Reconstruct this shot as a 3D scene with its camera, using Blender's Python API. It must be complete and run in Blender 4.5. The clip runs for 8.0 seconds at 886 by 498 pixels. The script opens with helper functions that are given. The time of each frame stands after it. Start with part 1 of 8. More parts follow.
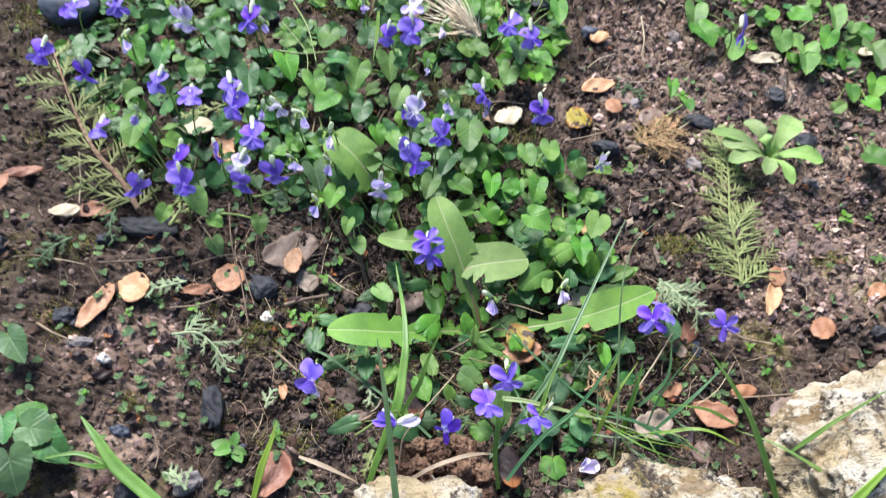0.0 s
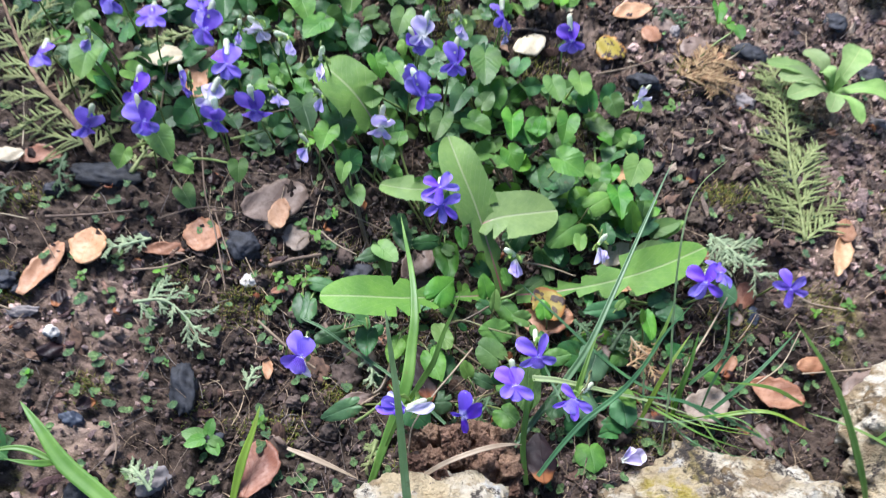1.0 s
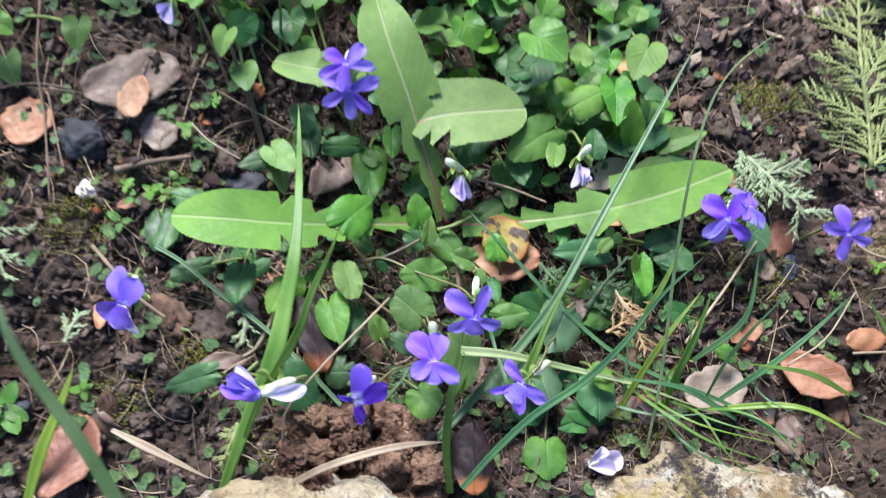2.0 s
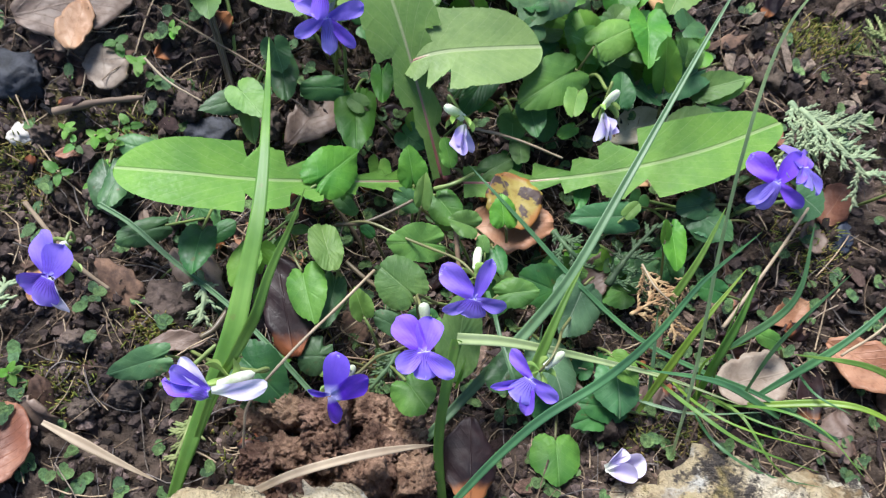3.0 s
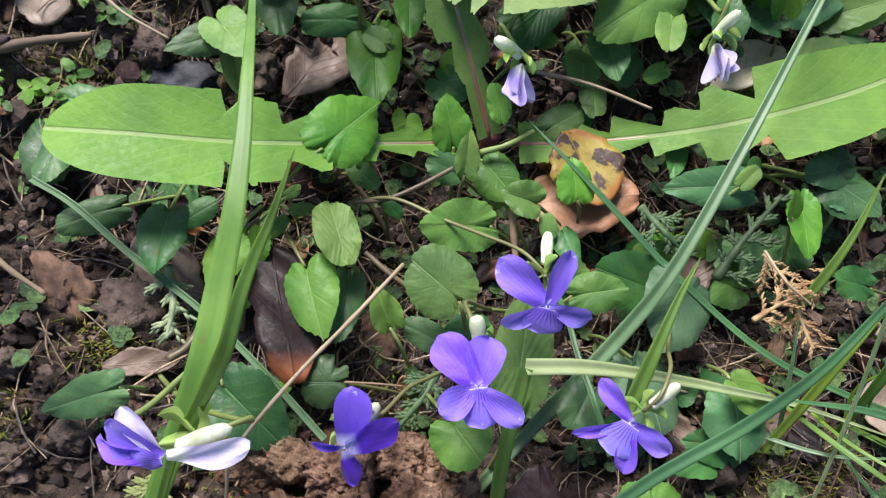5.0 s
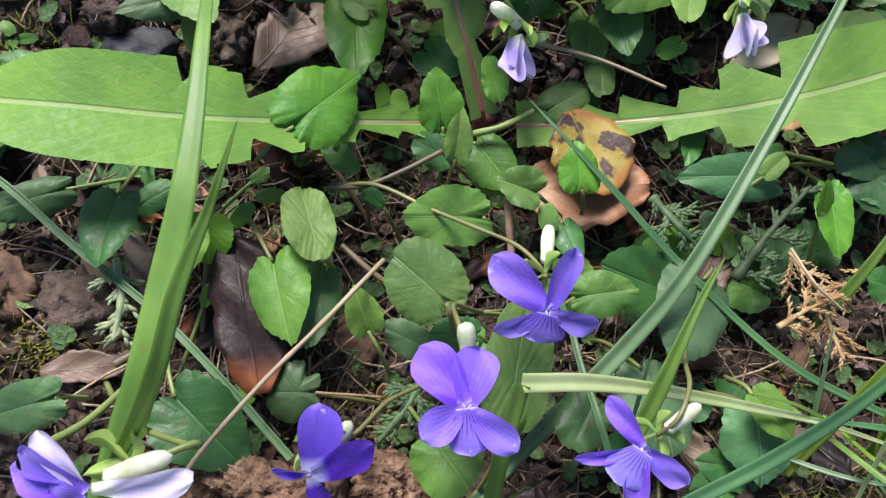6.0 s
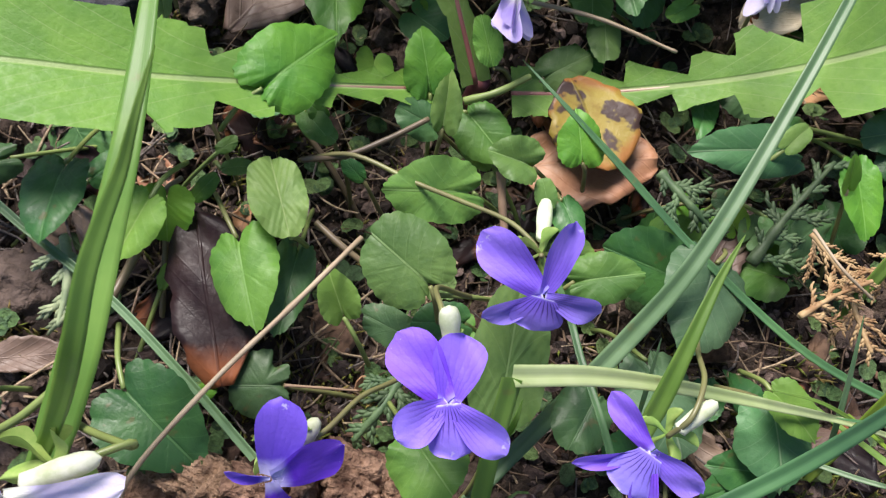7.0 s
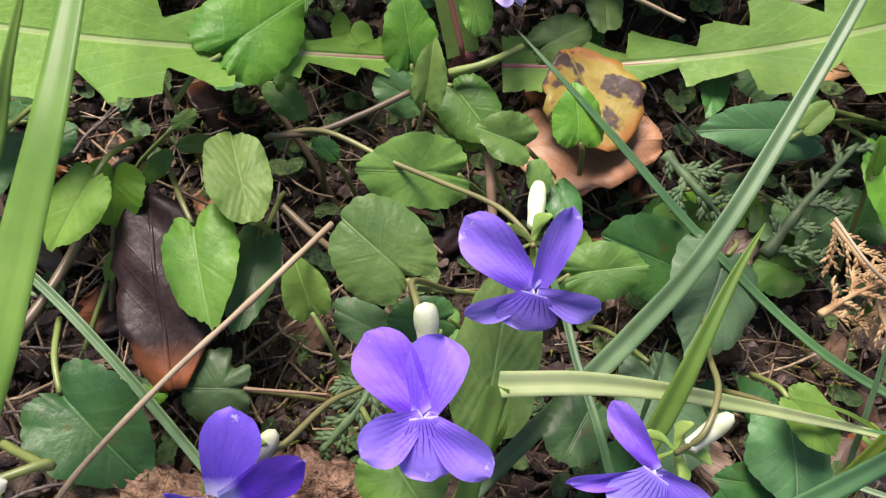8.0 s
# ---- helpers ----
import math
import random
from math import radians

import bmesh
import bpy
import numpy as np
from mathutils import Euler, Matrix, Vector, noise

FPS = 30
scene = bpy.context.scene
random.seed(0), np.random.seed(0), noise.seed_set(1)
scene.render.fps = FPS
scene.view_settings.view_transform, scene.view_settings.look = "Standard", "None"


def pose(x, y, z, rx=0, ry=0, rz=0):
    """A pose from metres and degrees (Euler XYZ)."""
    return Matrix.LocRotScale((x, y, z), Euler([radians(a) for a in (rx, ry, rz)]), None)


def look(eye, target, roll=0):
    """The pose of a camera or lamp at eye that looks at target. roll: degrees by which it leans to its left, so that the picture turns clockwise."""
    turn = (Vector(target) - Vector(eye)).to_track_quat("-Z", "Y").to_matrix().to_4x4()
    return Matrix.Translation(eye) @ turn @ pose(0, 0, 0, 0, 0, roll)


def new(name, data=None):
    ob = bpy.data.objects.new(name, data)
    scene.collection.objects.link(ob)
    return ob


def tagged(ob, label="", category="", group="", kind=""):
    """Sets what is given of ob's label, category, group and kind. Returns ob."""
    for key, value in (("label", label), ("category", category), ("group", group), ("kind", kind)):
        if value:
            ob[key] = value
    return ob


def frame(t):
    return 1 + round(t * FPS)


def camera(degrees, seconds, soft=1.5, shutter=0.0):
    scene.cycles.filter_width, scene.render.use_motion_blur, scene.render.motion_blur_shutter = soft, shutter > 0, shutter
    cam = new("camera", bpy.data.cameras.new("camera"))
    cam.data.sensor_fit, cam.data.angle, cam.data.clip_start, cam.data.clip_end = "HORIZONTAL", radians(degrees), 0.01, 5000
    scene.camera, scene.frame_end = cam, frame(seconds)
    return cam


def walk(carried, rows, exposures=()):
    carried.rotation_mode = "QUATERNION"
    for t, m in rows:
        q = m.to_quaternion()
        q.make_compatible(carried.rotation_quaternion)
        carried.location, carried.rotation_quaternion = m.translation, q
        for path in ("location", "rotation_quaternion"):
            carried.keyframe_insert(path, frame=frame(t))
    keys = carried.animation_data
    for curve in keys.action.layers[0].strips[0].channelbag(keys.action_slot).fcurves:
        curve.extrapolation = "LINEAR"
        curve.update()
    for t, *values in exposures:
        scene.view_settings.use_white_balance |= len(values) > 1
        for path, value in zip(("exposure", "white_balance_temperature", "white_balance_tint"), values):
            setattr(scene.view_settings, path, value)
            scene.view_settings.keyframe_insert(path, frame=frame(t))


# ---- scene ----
cam = camera(57.7, 8.0, soft=1.2, shutter=0.4)
PATH = [
    (0, (-0.00099, 0.01019, 0.41235), (-0.0361, 0.5510, -0.4281), 11.17),
    (0.5, (-0.00079, 0.02441, 0.37402), (-0.0272, 0.5403, -0.4823), 12.15),
    (1, (-0.01083, 0.04354, 0.34675), (-0.0290, 0.5460, -0.5177), 12.35),
    (1.5, (-0.00853, 0.07045, 0.29759), (-0.0361, 0.5196, -0.5954), 11.94),
    (1.7, (0.00600, 0.09200, 0.28200), (-0.0169, 0.5354, -0.6140), 13.89),
    (2, (0.02266, 0.10806, 0.25594), (0.0075, 0.5059, -0.6614), 14.79),
    (2.2, (0.02384, 0.11311, 0.24805), (0.0212, 0.4993, -0.6744), 16.76),
    (3.3, (0.02218, 0.13125, 0.20979), (0.0194, 0.4627, -0.7337), 17.51),
    (3.5, (0.01954, 0.13155, 0.20452), (0.0189, 0.4647, -0.7384), 17.96),
    (4, (0.01477, 0.13990, 0.19384), (0.0015, 0.4530, -0.7558), 15.02),
    (4.2, (0.01720, 0.14395, 0.18557), (-0.0132, 0.4461, -0.7672), 11.61),
    (5.5, (0.01502, 0.15244, 0.15606), (0.0102, 0.4461, -0.7998), 16.36),
    (6, (0.01624, 0.15755, 0.14651), (0.0142, 0.4408, -0.8126), 17.47),
    (6.5, (0.01756, 0.16064, 0.14109), (0.0195, 0.4398, -0.8192), 18.48),
    (7, (0.01933, 0.16000, 0.13184), (0.0198, 0.4368, -0.8291), 18.38),
    (7.5, (0.02108, 0.16183, 0.12580), (0.0274, 0.4351, -0.8361), 19.84),
    (8, (0.02117, 0.16432, 0.11885), (0.0336, 0.4303, -0.8451), 21.25),
]
EXPOSURE = 1.0
walk(cam, [(t, look(eye, target, roll)) for t, eye, target, roll in PATH], [(0, EXPOSURE + 0.31, 6050, 12), (1.0, EXPOSURE + 0.23, 5700, 13), (1.5, EXPOSURE + 0.34, 5750, 14), (3.5, EXPOSURE + 0.12, 5950, 9), (5.5, EXPOSURE + 0.09, 6300, 14), (6.5, EXPOSURE + 0.06, 6300, 14), (8, EXPOSURE + 0.13, 6850, 20)])

# ---- light ----
world = bpy.data.worlds.new("sky")
scene.world = world
world.use_nodes = True
_sky = world.node_tree.nodes.new("ShaderNodeTexSky")
_sky.sky_type, _sky.sun_disc = "NISHITA", False
_sky.sun_elevation, _sky.sun_rotation = radians(52), radians(-40)
_bg = world.node_tree.nodes["Background"]
_bg.inputs["Strength"].default_value = 0.072
world.node_tree.links.new(_sky.outputs[0], _bg.inputs["Color"])
_sun = bpy.data.lights.new("sun", "SUN")
_sun.energy, _sun.angle, _sun.color = 3.9, radians(26), (1.0, 0.95, 0.87)
sun = new("sun", _sun)
sun.matrix_world = look((-1.3, 1.5, 2.5), (0, 0, 0))

rng = random.Random(7)
nrg = np.random.RandomState(11)


# ---- materials ----
class Nodes:
    """A short way to write node trees."""

    def __init__(self, name):
        self.m = bpy.data.materials.new(name)
        self.m.use_nodes = True
        self.t = self.m.node_tree
        self.bsdf = self.t.nodes["Principled BSDF"]
        self.out = self.t.nodes["Material Output"]

    def put(self, socket, value):
        if isinstance(value, bpy.types.NodeSocket):
            self.t.links.new(value, socket)
        elif isinstance(value, (tuple, list)) and len(value) == 3 and socket.type == "RGBA":
            socket.default_value = (*value, 1)
        else:
            socket.default_value = value

    def node(self, kind, out=0, **ins):
        n = self.t.nodes.new(kind)
        for key, value in ins.items():
            self.put(n.inputs[key.replace("_", " ")], value)
        return n.outputs[out]

    def math(self, op, a, b=0.0, c=None, clamp=False):
        n = self.t.nodes.new("ShaderNodeMath")
        n.operation, n.use_clamp = op, clamp
        self.put(n.inputs[0], a)
        self.put(n.inputs[1], b)
        if c is not None:
            self.put(n.inputs[2], c)
        return n.outputs[0]

    def ramp(self, v, lo, hi, a=0.0, b=1.0):
        n = self.t.nodes.new("ShaderNodeMapRange")
        n.interpolation_type = "SMOOTHSTEP"
        for i, x in enumerate((v, lo, hi, a, b)):
            self.put(n.inputs[i], x)
        return n.outputs[0]

    def mix(self, fac, a, b, blend="MIX"):
        n = self.t.nodes.new("ShaderNodeMix")
        n.data_type, n.blend_type = "RGBA", blend
        self.put(n.inputs[0], fac)
        self.put(n.inputs[6], a)
        self.put(n.inputs[7], b)
        return n.outputs[2]

    def noise(self, scale, vec=None, detail=4.0, rough=0.6, out=0):
        n = self.t.nodes.new("ShaderNodeTexNoise")
        n.inputs["Scale"].default_value, n.inputs["Detail"].default_value, n.inputs["Roughness"].default_value = scale, detail, rough
        self.put(n.inputs["Vector"], vec if vec is not None else self.world())
        return n.outputs[out]

    def world(self):
        return self.node("ShaderNodeNewGeometry", 0)

    def uv(self):
        n = self.t.nodes.new("ShaderNodeSeparateXYZ")
        self.t.links.new(self.node("ShaderNodeUVMap"), n.inputs[0])
        return n.outputs[0], n.outputs[1]

    def rand(self):
        return self.t.nodes.new("ShaderNodeObjectInfo").outputs["Random"]

    def island(self):
        return self.t.nodes.new("ShaderNodeNewGeometry").outputs["Random Per Island"]

    def hsv(self, col, h, s, v):
        return self.node("ShaderNodeHueSaturation", Hue=h, Saturation=s, Value=v, Color=col)

    def finish(self, col, rough=0.6, height=None, bump=0.4, dist=0.001, thin=0.0, glow=None, spec=0.5, sheen=0.0):
        b = self.bsdf
        self.put(b.inputs["Base Color"], col)
        self.put(b.inputs["Roughness"], rough)
        self.put(b.inputs["Specular IOR Level"], spec)
        if sheen:
            self.put(b.inputs["Sheen Weight"], sheen)
        if height is not None:
            n = self.t.nodes.new("ShaderNodeBump")
            n.inputs["Strength"].default_value, n.inputs["Distance"].default_value = bump, dist
            self.t.links.new(height, n.inputs["Height"])
            self.t.links.new(n.outputs[0], b.inputs["Normal"])
        if thin:
            tr = self.t.nodes.new("ShaderNodeBsdfTranslucent")
            self.put(tr.inputs["Color"], glow if glow is not None else col)
            mx = self.t.nodes.new("ShaderNodeMixShader")
            mx.inputs[0].default_value = thin
            self.t.links.new(b.outputs[0], mx.inputs[1])
            self.t.links.new(tr.outputs[0], mx.inputs[2])
            self.t.links.new(mx.outputs[0], self.out.inputs[0])
        return self.m


def leaf_material(name, light, dark, vein, laterals=5.0, slant=0.9, rib=0.018, rough=0.42, thin=0.22, quilt=0.07, spots=0.0, vary=0.50):
    k = Nodes(name)
    x, y = k.uv()
    r = k.rand()
    ax = k.math("ABSOLUTE", x)
    midrib = k.ramp(ax, rib * 0.4, rib, 1.0, 0.0)
    t = k.math("ADD", k.math("SUBTRACT", k.math("MULTIPLY", y, laterals), k.math("MULTIPLY", ax, laterals * slant)), k.math("MULTIPLY", k.math("MULTIPLY", ax, ax), laterals * 0.7))
    saw = k.math("MULTIPLY", k.math("ABSOLUTE", k.math("SUBTRACT", k.math("FRACT", k.math("ADD", t, 20.0)), 0.5)), 2.0)
    side = k.ramp(saw, 0.91, 1.0)
    mask = k.math("MAXIMUM", midrib, k.math("MULTIPLY", side, 0.42))
    big = k.noise(55.0, detail=3.0)
    fine = k.noise(900.0, detail=3.0)
    net = k.t.nodes.new("ShaderNodeTexVoronoi")
    net.feature = "DISTANCE_TO_EDGE"
    net.inputs["Scale"].default_value = 13.0
    k.t.links.new(k.node("ShaderNodeUVMap"), net.inputs["Vector"])
    cells = k.ramp(net.outputs["Distance"], 0.0, 0.10, 1.0, 0.0)
    mask = k.math("MAXIMUM", mask, k.math("MULTIPLY", cells, 0.07))
    col = k.mix(k.ramp(k.math("ADD", k.math("MULTIPLY", big, 0.65), k.math("MULTIPLY", k.noise(190.0, detail=4.0), 0.35)), 0.38, 0.64), dark, light)
    col = k.mix(k.math("MULTIPLY", k.ramp(fine, 0.5, 0.72), 0.35), col, dark)
    col = k.mix(k.math("MULTIPLY", mask, 0.55), col, vein)
    if spots:
        s = k.ramp(k.noise(330.0, detail=2.0), 0.66 - spots * 0.05, 0.72)
        col = k.mix(k.math("MULTIPLY", s, 0.6), col, (0.10, 0.08, 0.03))
    col = k.hsv(col, k.math("ADD", 0.488, k.math("MULTIPLY", r, 0.024)), k.math("ADD", 0.85, k.math("MULTIPLY", r, 0.25)),
                k.math("ADD", 1.0 - vary / 2, k.math("MULTIPLY", k.math("FRACT", k.math("MULTIPLY", r, 7.3)), vary)))
    h = k.math("ADD", k.math("MULTIPLY", saw, -quilt), k.math("ADD", k.math("MULTIPLY", midrib, -0.5), k.math("ADD", k.math("MULTIPLY", cells, -0.015), k.math("MULTIPLY", fine, 0.35))))
    glow = k.mix(0.5, col, (0.29, 0.45, 0.07))
    return k.finish(col, k.ramp(fine, 0.3, 0.7, rough - 0.06, rough + 0.14), h, 0.50, 0.0007, thin, glow, spec=0.30)


GREEN = leaf_material("violet_leaf_green", (0.128, 0.262, 0.045), (0.062, 0.162, 0.030), (0.23, 0.39, 0.12), rough=0.46, thin=0.26)
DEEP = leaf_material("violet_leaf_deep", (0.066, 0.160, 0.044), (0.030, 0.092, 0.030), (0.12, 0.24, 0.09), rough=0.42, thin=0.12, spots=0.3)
PALE = leaf_material("violet_leaf_pale", (0.080, 0.190, 0.074), (0.046, 0.126, 0.050), (0.26, 0.34, 0.20), rough=0.5, thin=0.15)
LIME = leaf_material("young_leaf_lime", (0.200, 0.385, 0.055), (0.110, 0.270, 0.036), (0.34, 0.50, 0.15), rough=0.5, thin=0.40)
DANDELION = leaf_material("dandelion_leaf_green", (0.154, 0.262, 0.052), (0.106, 0.200, 0.042), (0.33, 0.37, 0.19), laterals=7.0, slant=1.5, rib=0.032, rough=0.58, thin=0.10, quilt=0.05, vary=0.14)
ROSETTE = leaf_material("rosette_leaf_green", (0.290, 0.420, 0.140), (0.190, 0.310, 0.090), (0.40, 0.46, 0.18), rough=0.5, thin=0.3, quilt=0.1)


def blade_material(name, light, dark, stripe=60.0, rough=0.42, thin=0.38):
    k = Nodes(name)
    x, y = k.uv()
    r = k.rand()
    lines = k.math("SINE", k.math("MULTIPLY", x, stripe))
    mid = k.ramp(k.math("ABSOLUTE", x), 0.03, 0.12, 1.0, 0.0)
    col = k.mix(k.ramp(k.noise(70.0), 0.35, 0.7), dark, light)
    col = k.mix(k.math("MULTIPLY", k.ramp(lines, 0.2, 1.0), 0.05), col, dark)
    col = k.mix(k.math("MULTIPLY", mid, 0.30), col, dark)
    col = k.mix(k.math("MULTIPLY", k.ramp(k.noise(260.0), 0.64, 0.74), 0.4), col, (0.22, 0.19, 0.07))
    col = k.hsv(col, k.math("ADD", 0.49, k.math("MULTIPLY", r, 0.02)), 1.0, k.math("ADD", 0.85, k.math("MULTIPLY", r, 0.3)))
    return k.finish(col, rough, k.math("ADD", lines, k.math("MULTIPLY", mid, -2.0)), 0.03, 0.0003, thin, k.mix(0.4, col, (0.35, 0.5, 0.08)))


GRASS = blade_material("grass_blade_green", (0.230, 0.390, 0.080), (0.140, 0.280, 0.052), thin=0.5)
GRASS_DARK = blade_material("grass_blade_dark", (0.105, 0.235, 0.090), (0.055, 0.145, 0.060))
GRASS_BLUE = blade_material("grass_blade_bluish", (0.190, 0.320, 0.165), (0.120, 0.230, 0.105))
GRASS_PALE = blade_material("grass_blade_pale", (0.540, 0.640, 0.340), (0.390, 0.510, 0.220))
GRASS_LIME = blade_material("grass_blade_lime", (0.240, 0.380, 0.040), (0.150, 0.270, 0.030))
STRAW = blade_material("dry_straw", (0.430, 0.345, 0.235), (0.280, 0.210, 0.135), thin=0.1, rough=0.6)
STRAW_PALE = blade_material("pale_straw", (0.740, 0.640, 0.480), (0.560, 0.450, 0.310), thin=0.2, rough=0.6)
TWIG = blade_material("dry_twig", (0.230, 0.165, 0.110), (0.110, 0.075, 0.050), thin=0.0, rough=0.75)
STALK = blade_material("green_stalk", (0.235, 0.310, 0.090), (0.150, 0.200, 0.060), thin=0.15, stripe=20.0)
STALK_TAN = blade_material("dead_stalk_tan", (0.330, 0.225, 0.140), (0.200, 0.130, 0.080), thin=0.0, stripe=20.0, rough=0.7)
STALK_OLIVE = blade_material("flower_stalk_olive", (0.200, 0.215, 0.070), (0.135, 0.125, 0.055), thin=0.1, stripe=20.0)
STALK_RED = blade_material("reddish_stalk", (0.200, 0.150, 0.085), (0.110, 0.085, 0.055), thin=0.1, stripe=20.0)


def petal_material(name, rich, light, throat, veins=0.0, base=0.22, thin=0.3):
    k = Nodes(name)
    x, y = k.uv()
    r = k.rand()
    wob = k.noise(420.0, detail=3.0)
    fan = k.math("DIVIDE", x, k.math("ADD", y, 0.25))
    lines = k.math("ABSOLUTE", k.math("SINE", k.math("ADD", k.math("MULTIPLY", fan, 21.0), k.math("MULTIPLY", wob, 3.0))))
    col = k.mix(k.ramp(k.math("ADD", y, k.math("MULTIPLY", wob, 0.3)), 0.35, 1.15), rich, light)
    col = k.mix(k.math("MULTIPLY", k.ramp(lines, 0.34, 0.0), 0.20), col, rich)
    col = k.mix(k.math("MULTIPLY", k.ramp(k.noise(260.0, detail=4.0, rough=0.7), 0.50, 0.72), 0.35), col, light)
    col = k.mix(k.ramp(k.math("ADD", y, k.math("MULTIPLY", wob, 0.10)), base * 0.45, base * 1.45, 1.0, 0.0), col, throat)
    flecks = k.math("MULTIPLY", k.ramp(k.noise(900.0, detail=2.0), 0.60, 0.68), k.ramp(k.math("ADD", y, k.math("MULTIPLY", wob, 0.2)), 0.90, 1.04))
    col = k.mix(k.math("MULTIPLY", flecks, 0.6), col, (0.62, 0.60, 0.74))
    if veins:
        near = k.math("MULTIPLY", k.ramp(y, 0.25, 0.75, 1.0, 0.0), k.ramp(y, 0.03, 0.14))
        dark = k.math("MULTIPLY", k.math("MULTIPLY", k.ramp(lines, 0.62, 0.15), near), veins)
        col = k.mix(dark, col, (0.035, 0.006, 0.16))
    col = k.hsv(col, k.math("ADD", 0.490, k.math("MULTIPLY", r, 0.012)), k.math("ADD", 0.88, k.math("MULTIPLY", r, 0.18)),
                k.math("ADD", 0.86, k.math("MULTIPLY", k.math("FRACT", k.math("MULTIPLY", r, 5.7)), 0.28)))
    h = k.math("ADD", k.math("MULTIPLY", lines, 0.16), k.noise(1500.0, detail=2.0))
    return k.finish(col, 0.55, h, 0.22, 0.0004, thin, k.mix(0.35, col, light), spec=0.3, sheen=0.15)


VIOLET = petal_material("violet_petal", (0.150, 0.055, 0.600), (0.260, 0.142, 0.770), (0.30, 0.24, 0.76), base=0.10, veins=0.25)
VIOLET_WING = petal_material("violet_side_petal", (0.175, 0.078, 0.620), (0.275, 0.168, 0.790), (0.68, 0.68, 0.88), veins=0.6, base=0.065)
VIOLET_LOW = petal_material("violet_lower_petal", (0.190, 0.098, 0.660), (0.290, 0.195, 0.810), (0.70, 0.70, 0.90), veins=0.95, base=0.07)
VIOLET_DEEP = petal_material("deep_violet_petal", (0.095, 0.028, 0.500), (0.165, 0.070, 0.660), (0.50, 0.48, 0.80))
VIOLET_PALE = petal_material("pale_violet_petal", (0.400, 0.290, 0.760), (0.620, 0.530, 0.840), (0.80, 0.80, 0.78), base=0.40)
PETAL_BACK = petal_material("whitish_petal", (0.560, 0.470, 0.780), (0.740, 0.670, 0.840), (0.80, 0.82, 0.70), base=0.30)


def plain(name, a, b, scale=200.0, rough=0.7, bump=0.3, thin=0.0, dist=0.0006, each=0.25, third=None, spec=0.4):
    k = Nodes(name)
    n = k.noise(scale, detail=6.0, rough=0.65)
    col = k.mix(k.ramp(n, 0.32, 0.70), a, b)
    if third:
        col = k.mix(k.ramp(k.noise(scale * 0.23, detail=3.0), 0.52, 0.66), col, third)
    r = k.rand()
    col = k.hsv(col, k.math("ADD", 0.492, k.math("MULTIPLY", r, 0.016)), 1.0, k.math("ADD", 1.0 - each, k.math("MULTIPLY", r, 2 * each)))
    return k.finish(col, rough, k.math("ADD", n, k.math("MULTIPLY", k.noise(scale * 5), 0.4)), bump, dist, thin, spec=spec)


SPUR = plain("cream_spur", (0.52, 0.60, 0.36), (0.82, 0.84, 0.72), 300.0, 0.5, 0.1, 0.3)
SEPAL = plain("sepal_green", (0.20, 0.34, 0.07), (0.33, 0.44, 0.12), 300.0, 0.5, 0.1, 0.25)
HAIR = plain("pale_hair", (0.46, 0.44, 0.72), (0.66, 0.66, 0.82), 300.0, 0.6, 0.1, 0.2)


def rib_material():
    k = Nodes("dandelion_rib_red_foot")
    x, y = k.uv()
    n = k.noise(160.0)
    col = k.mix(k.ramp(n, 0.35, 0.65), (0.36, 0.36, 0.20), (0.36, 0.28, 0.19))
    col = k.mix(k.ramp(y, 0.10, 0.55, 1.0, 0.0), col, (0.30, 0.11, 0.10))
    return k.finish(col, 0.4, n, 0.1, 0.0004, 0.1)


RIB_RED = rib_material()
CROWN_RED = plain("dandelion_crown", (0.13, 0.035, 0.045), (0.22, 0.08, 0.075), 200.0, 0.4, 0.1)
CHARCOAL = plain("charcoal_black", (0.010, 0.011, 0.014), (0.040, 0.042, 0.052), 220.0, 0.72, 0.9, each=0.3)
SLATE = plain("slate_blue", (0.030, 0.037, 0.058), (0.072, 0.084, 0.115), 90.0, 0.55, 0.25, each=0.2)
PEBBLE = plain("grey_pebble", (0.15, 0.13, 0.125), (0.28, 0.25, 0.24), 140.0, 0.8, 0.4, each=0.3)
CHALK = plain("white_pebble", (0.38, 0.35, 0.31), (0.56, 0.52, 0.47), 160.0, 0.8, 0.3)
ROT = plain("rotten_wood_brown", (0.085, 0.045, 0.030), (0.340, 0.215, 0.145), 210.0, 0.92, 1.0, dist=0.003, each=0.25, third=(0.120, 0.066, 0.044), spec=0.2)
NEEDLE = plain("scale_leaf_green", (0.035, 0.070, 0.028), (0.090, 0.140, 0.062), 260.0, 0.6, 0.3, 0.1, each=0.3)
NEEDLE_PALE = plain("scale_leaf_pale", (0.15, 0.18, 0.06), (0.28, 0.31, 0.12), 260.0, 0.6, 0.3, 0.1, each=0.2)
NEEDLE_GREY = plain("scale_leaf_greyish", (0.185, 0.245, 0.135), (0.330, 0.385, 0.215), 260.0, 0.6, 0.3, 0.1, each=0.2)
BARK = plain("twig_bark", (0.10, 0.055, 0.035), (0.26, 0.17, 0.11), 300.0, 0.85, 0.6)


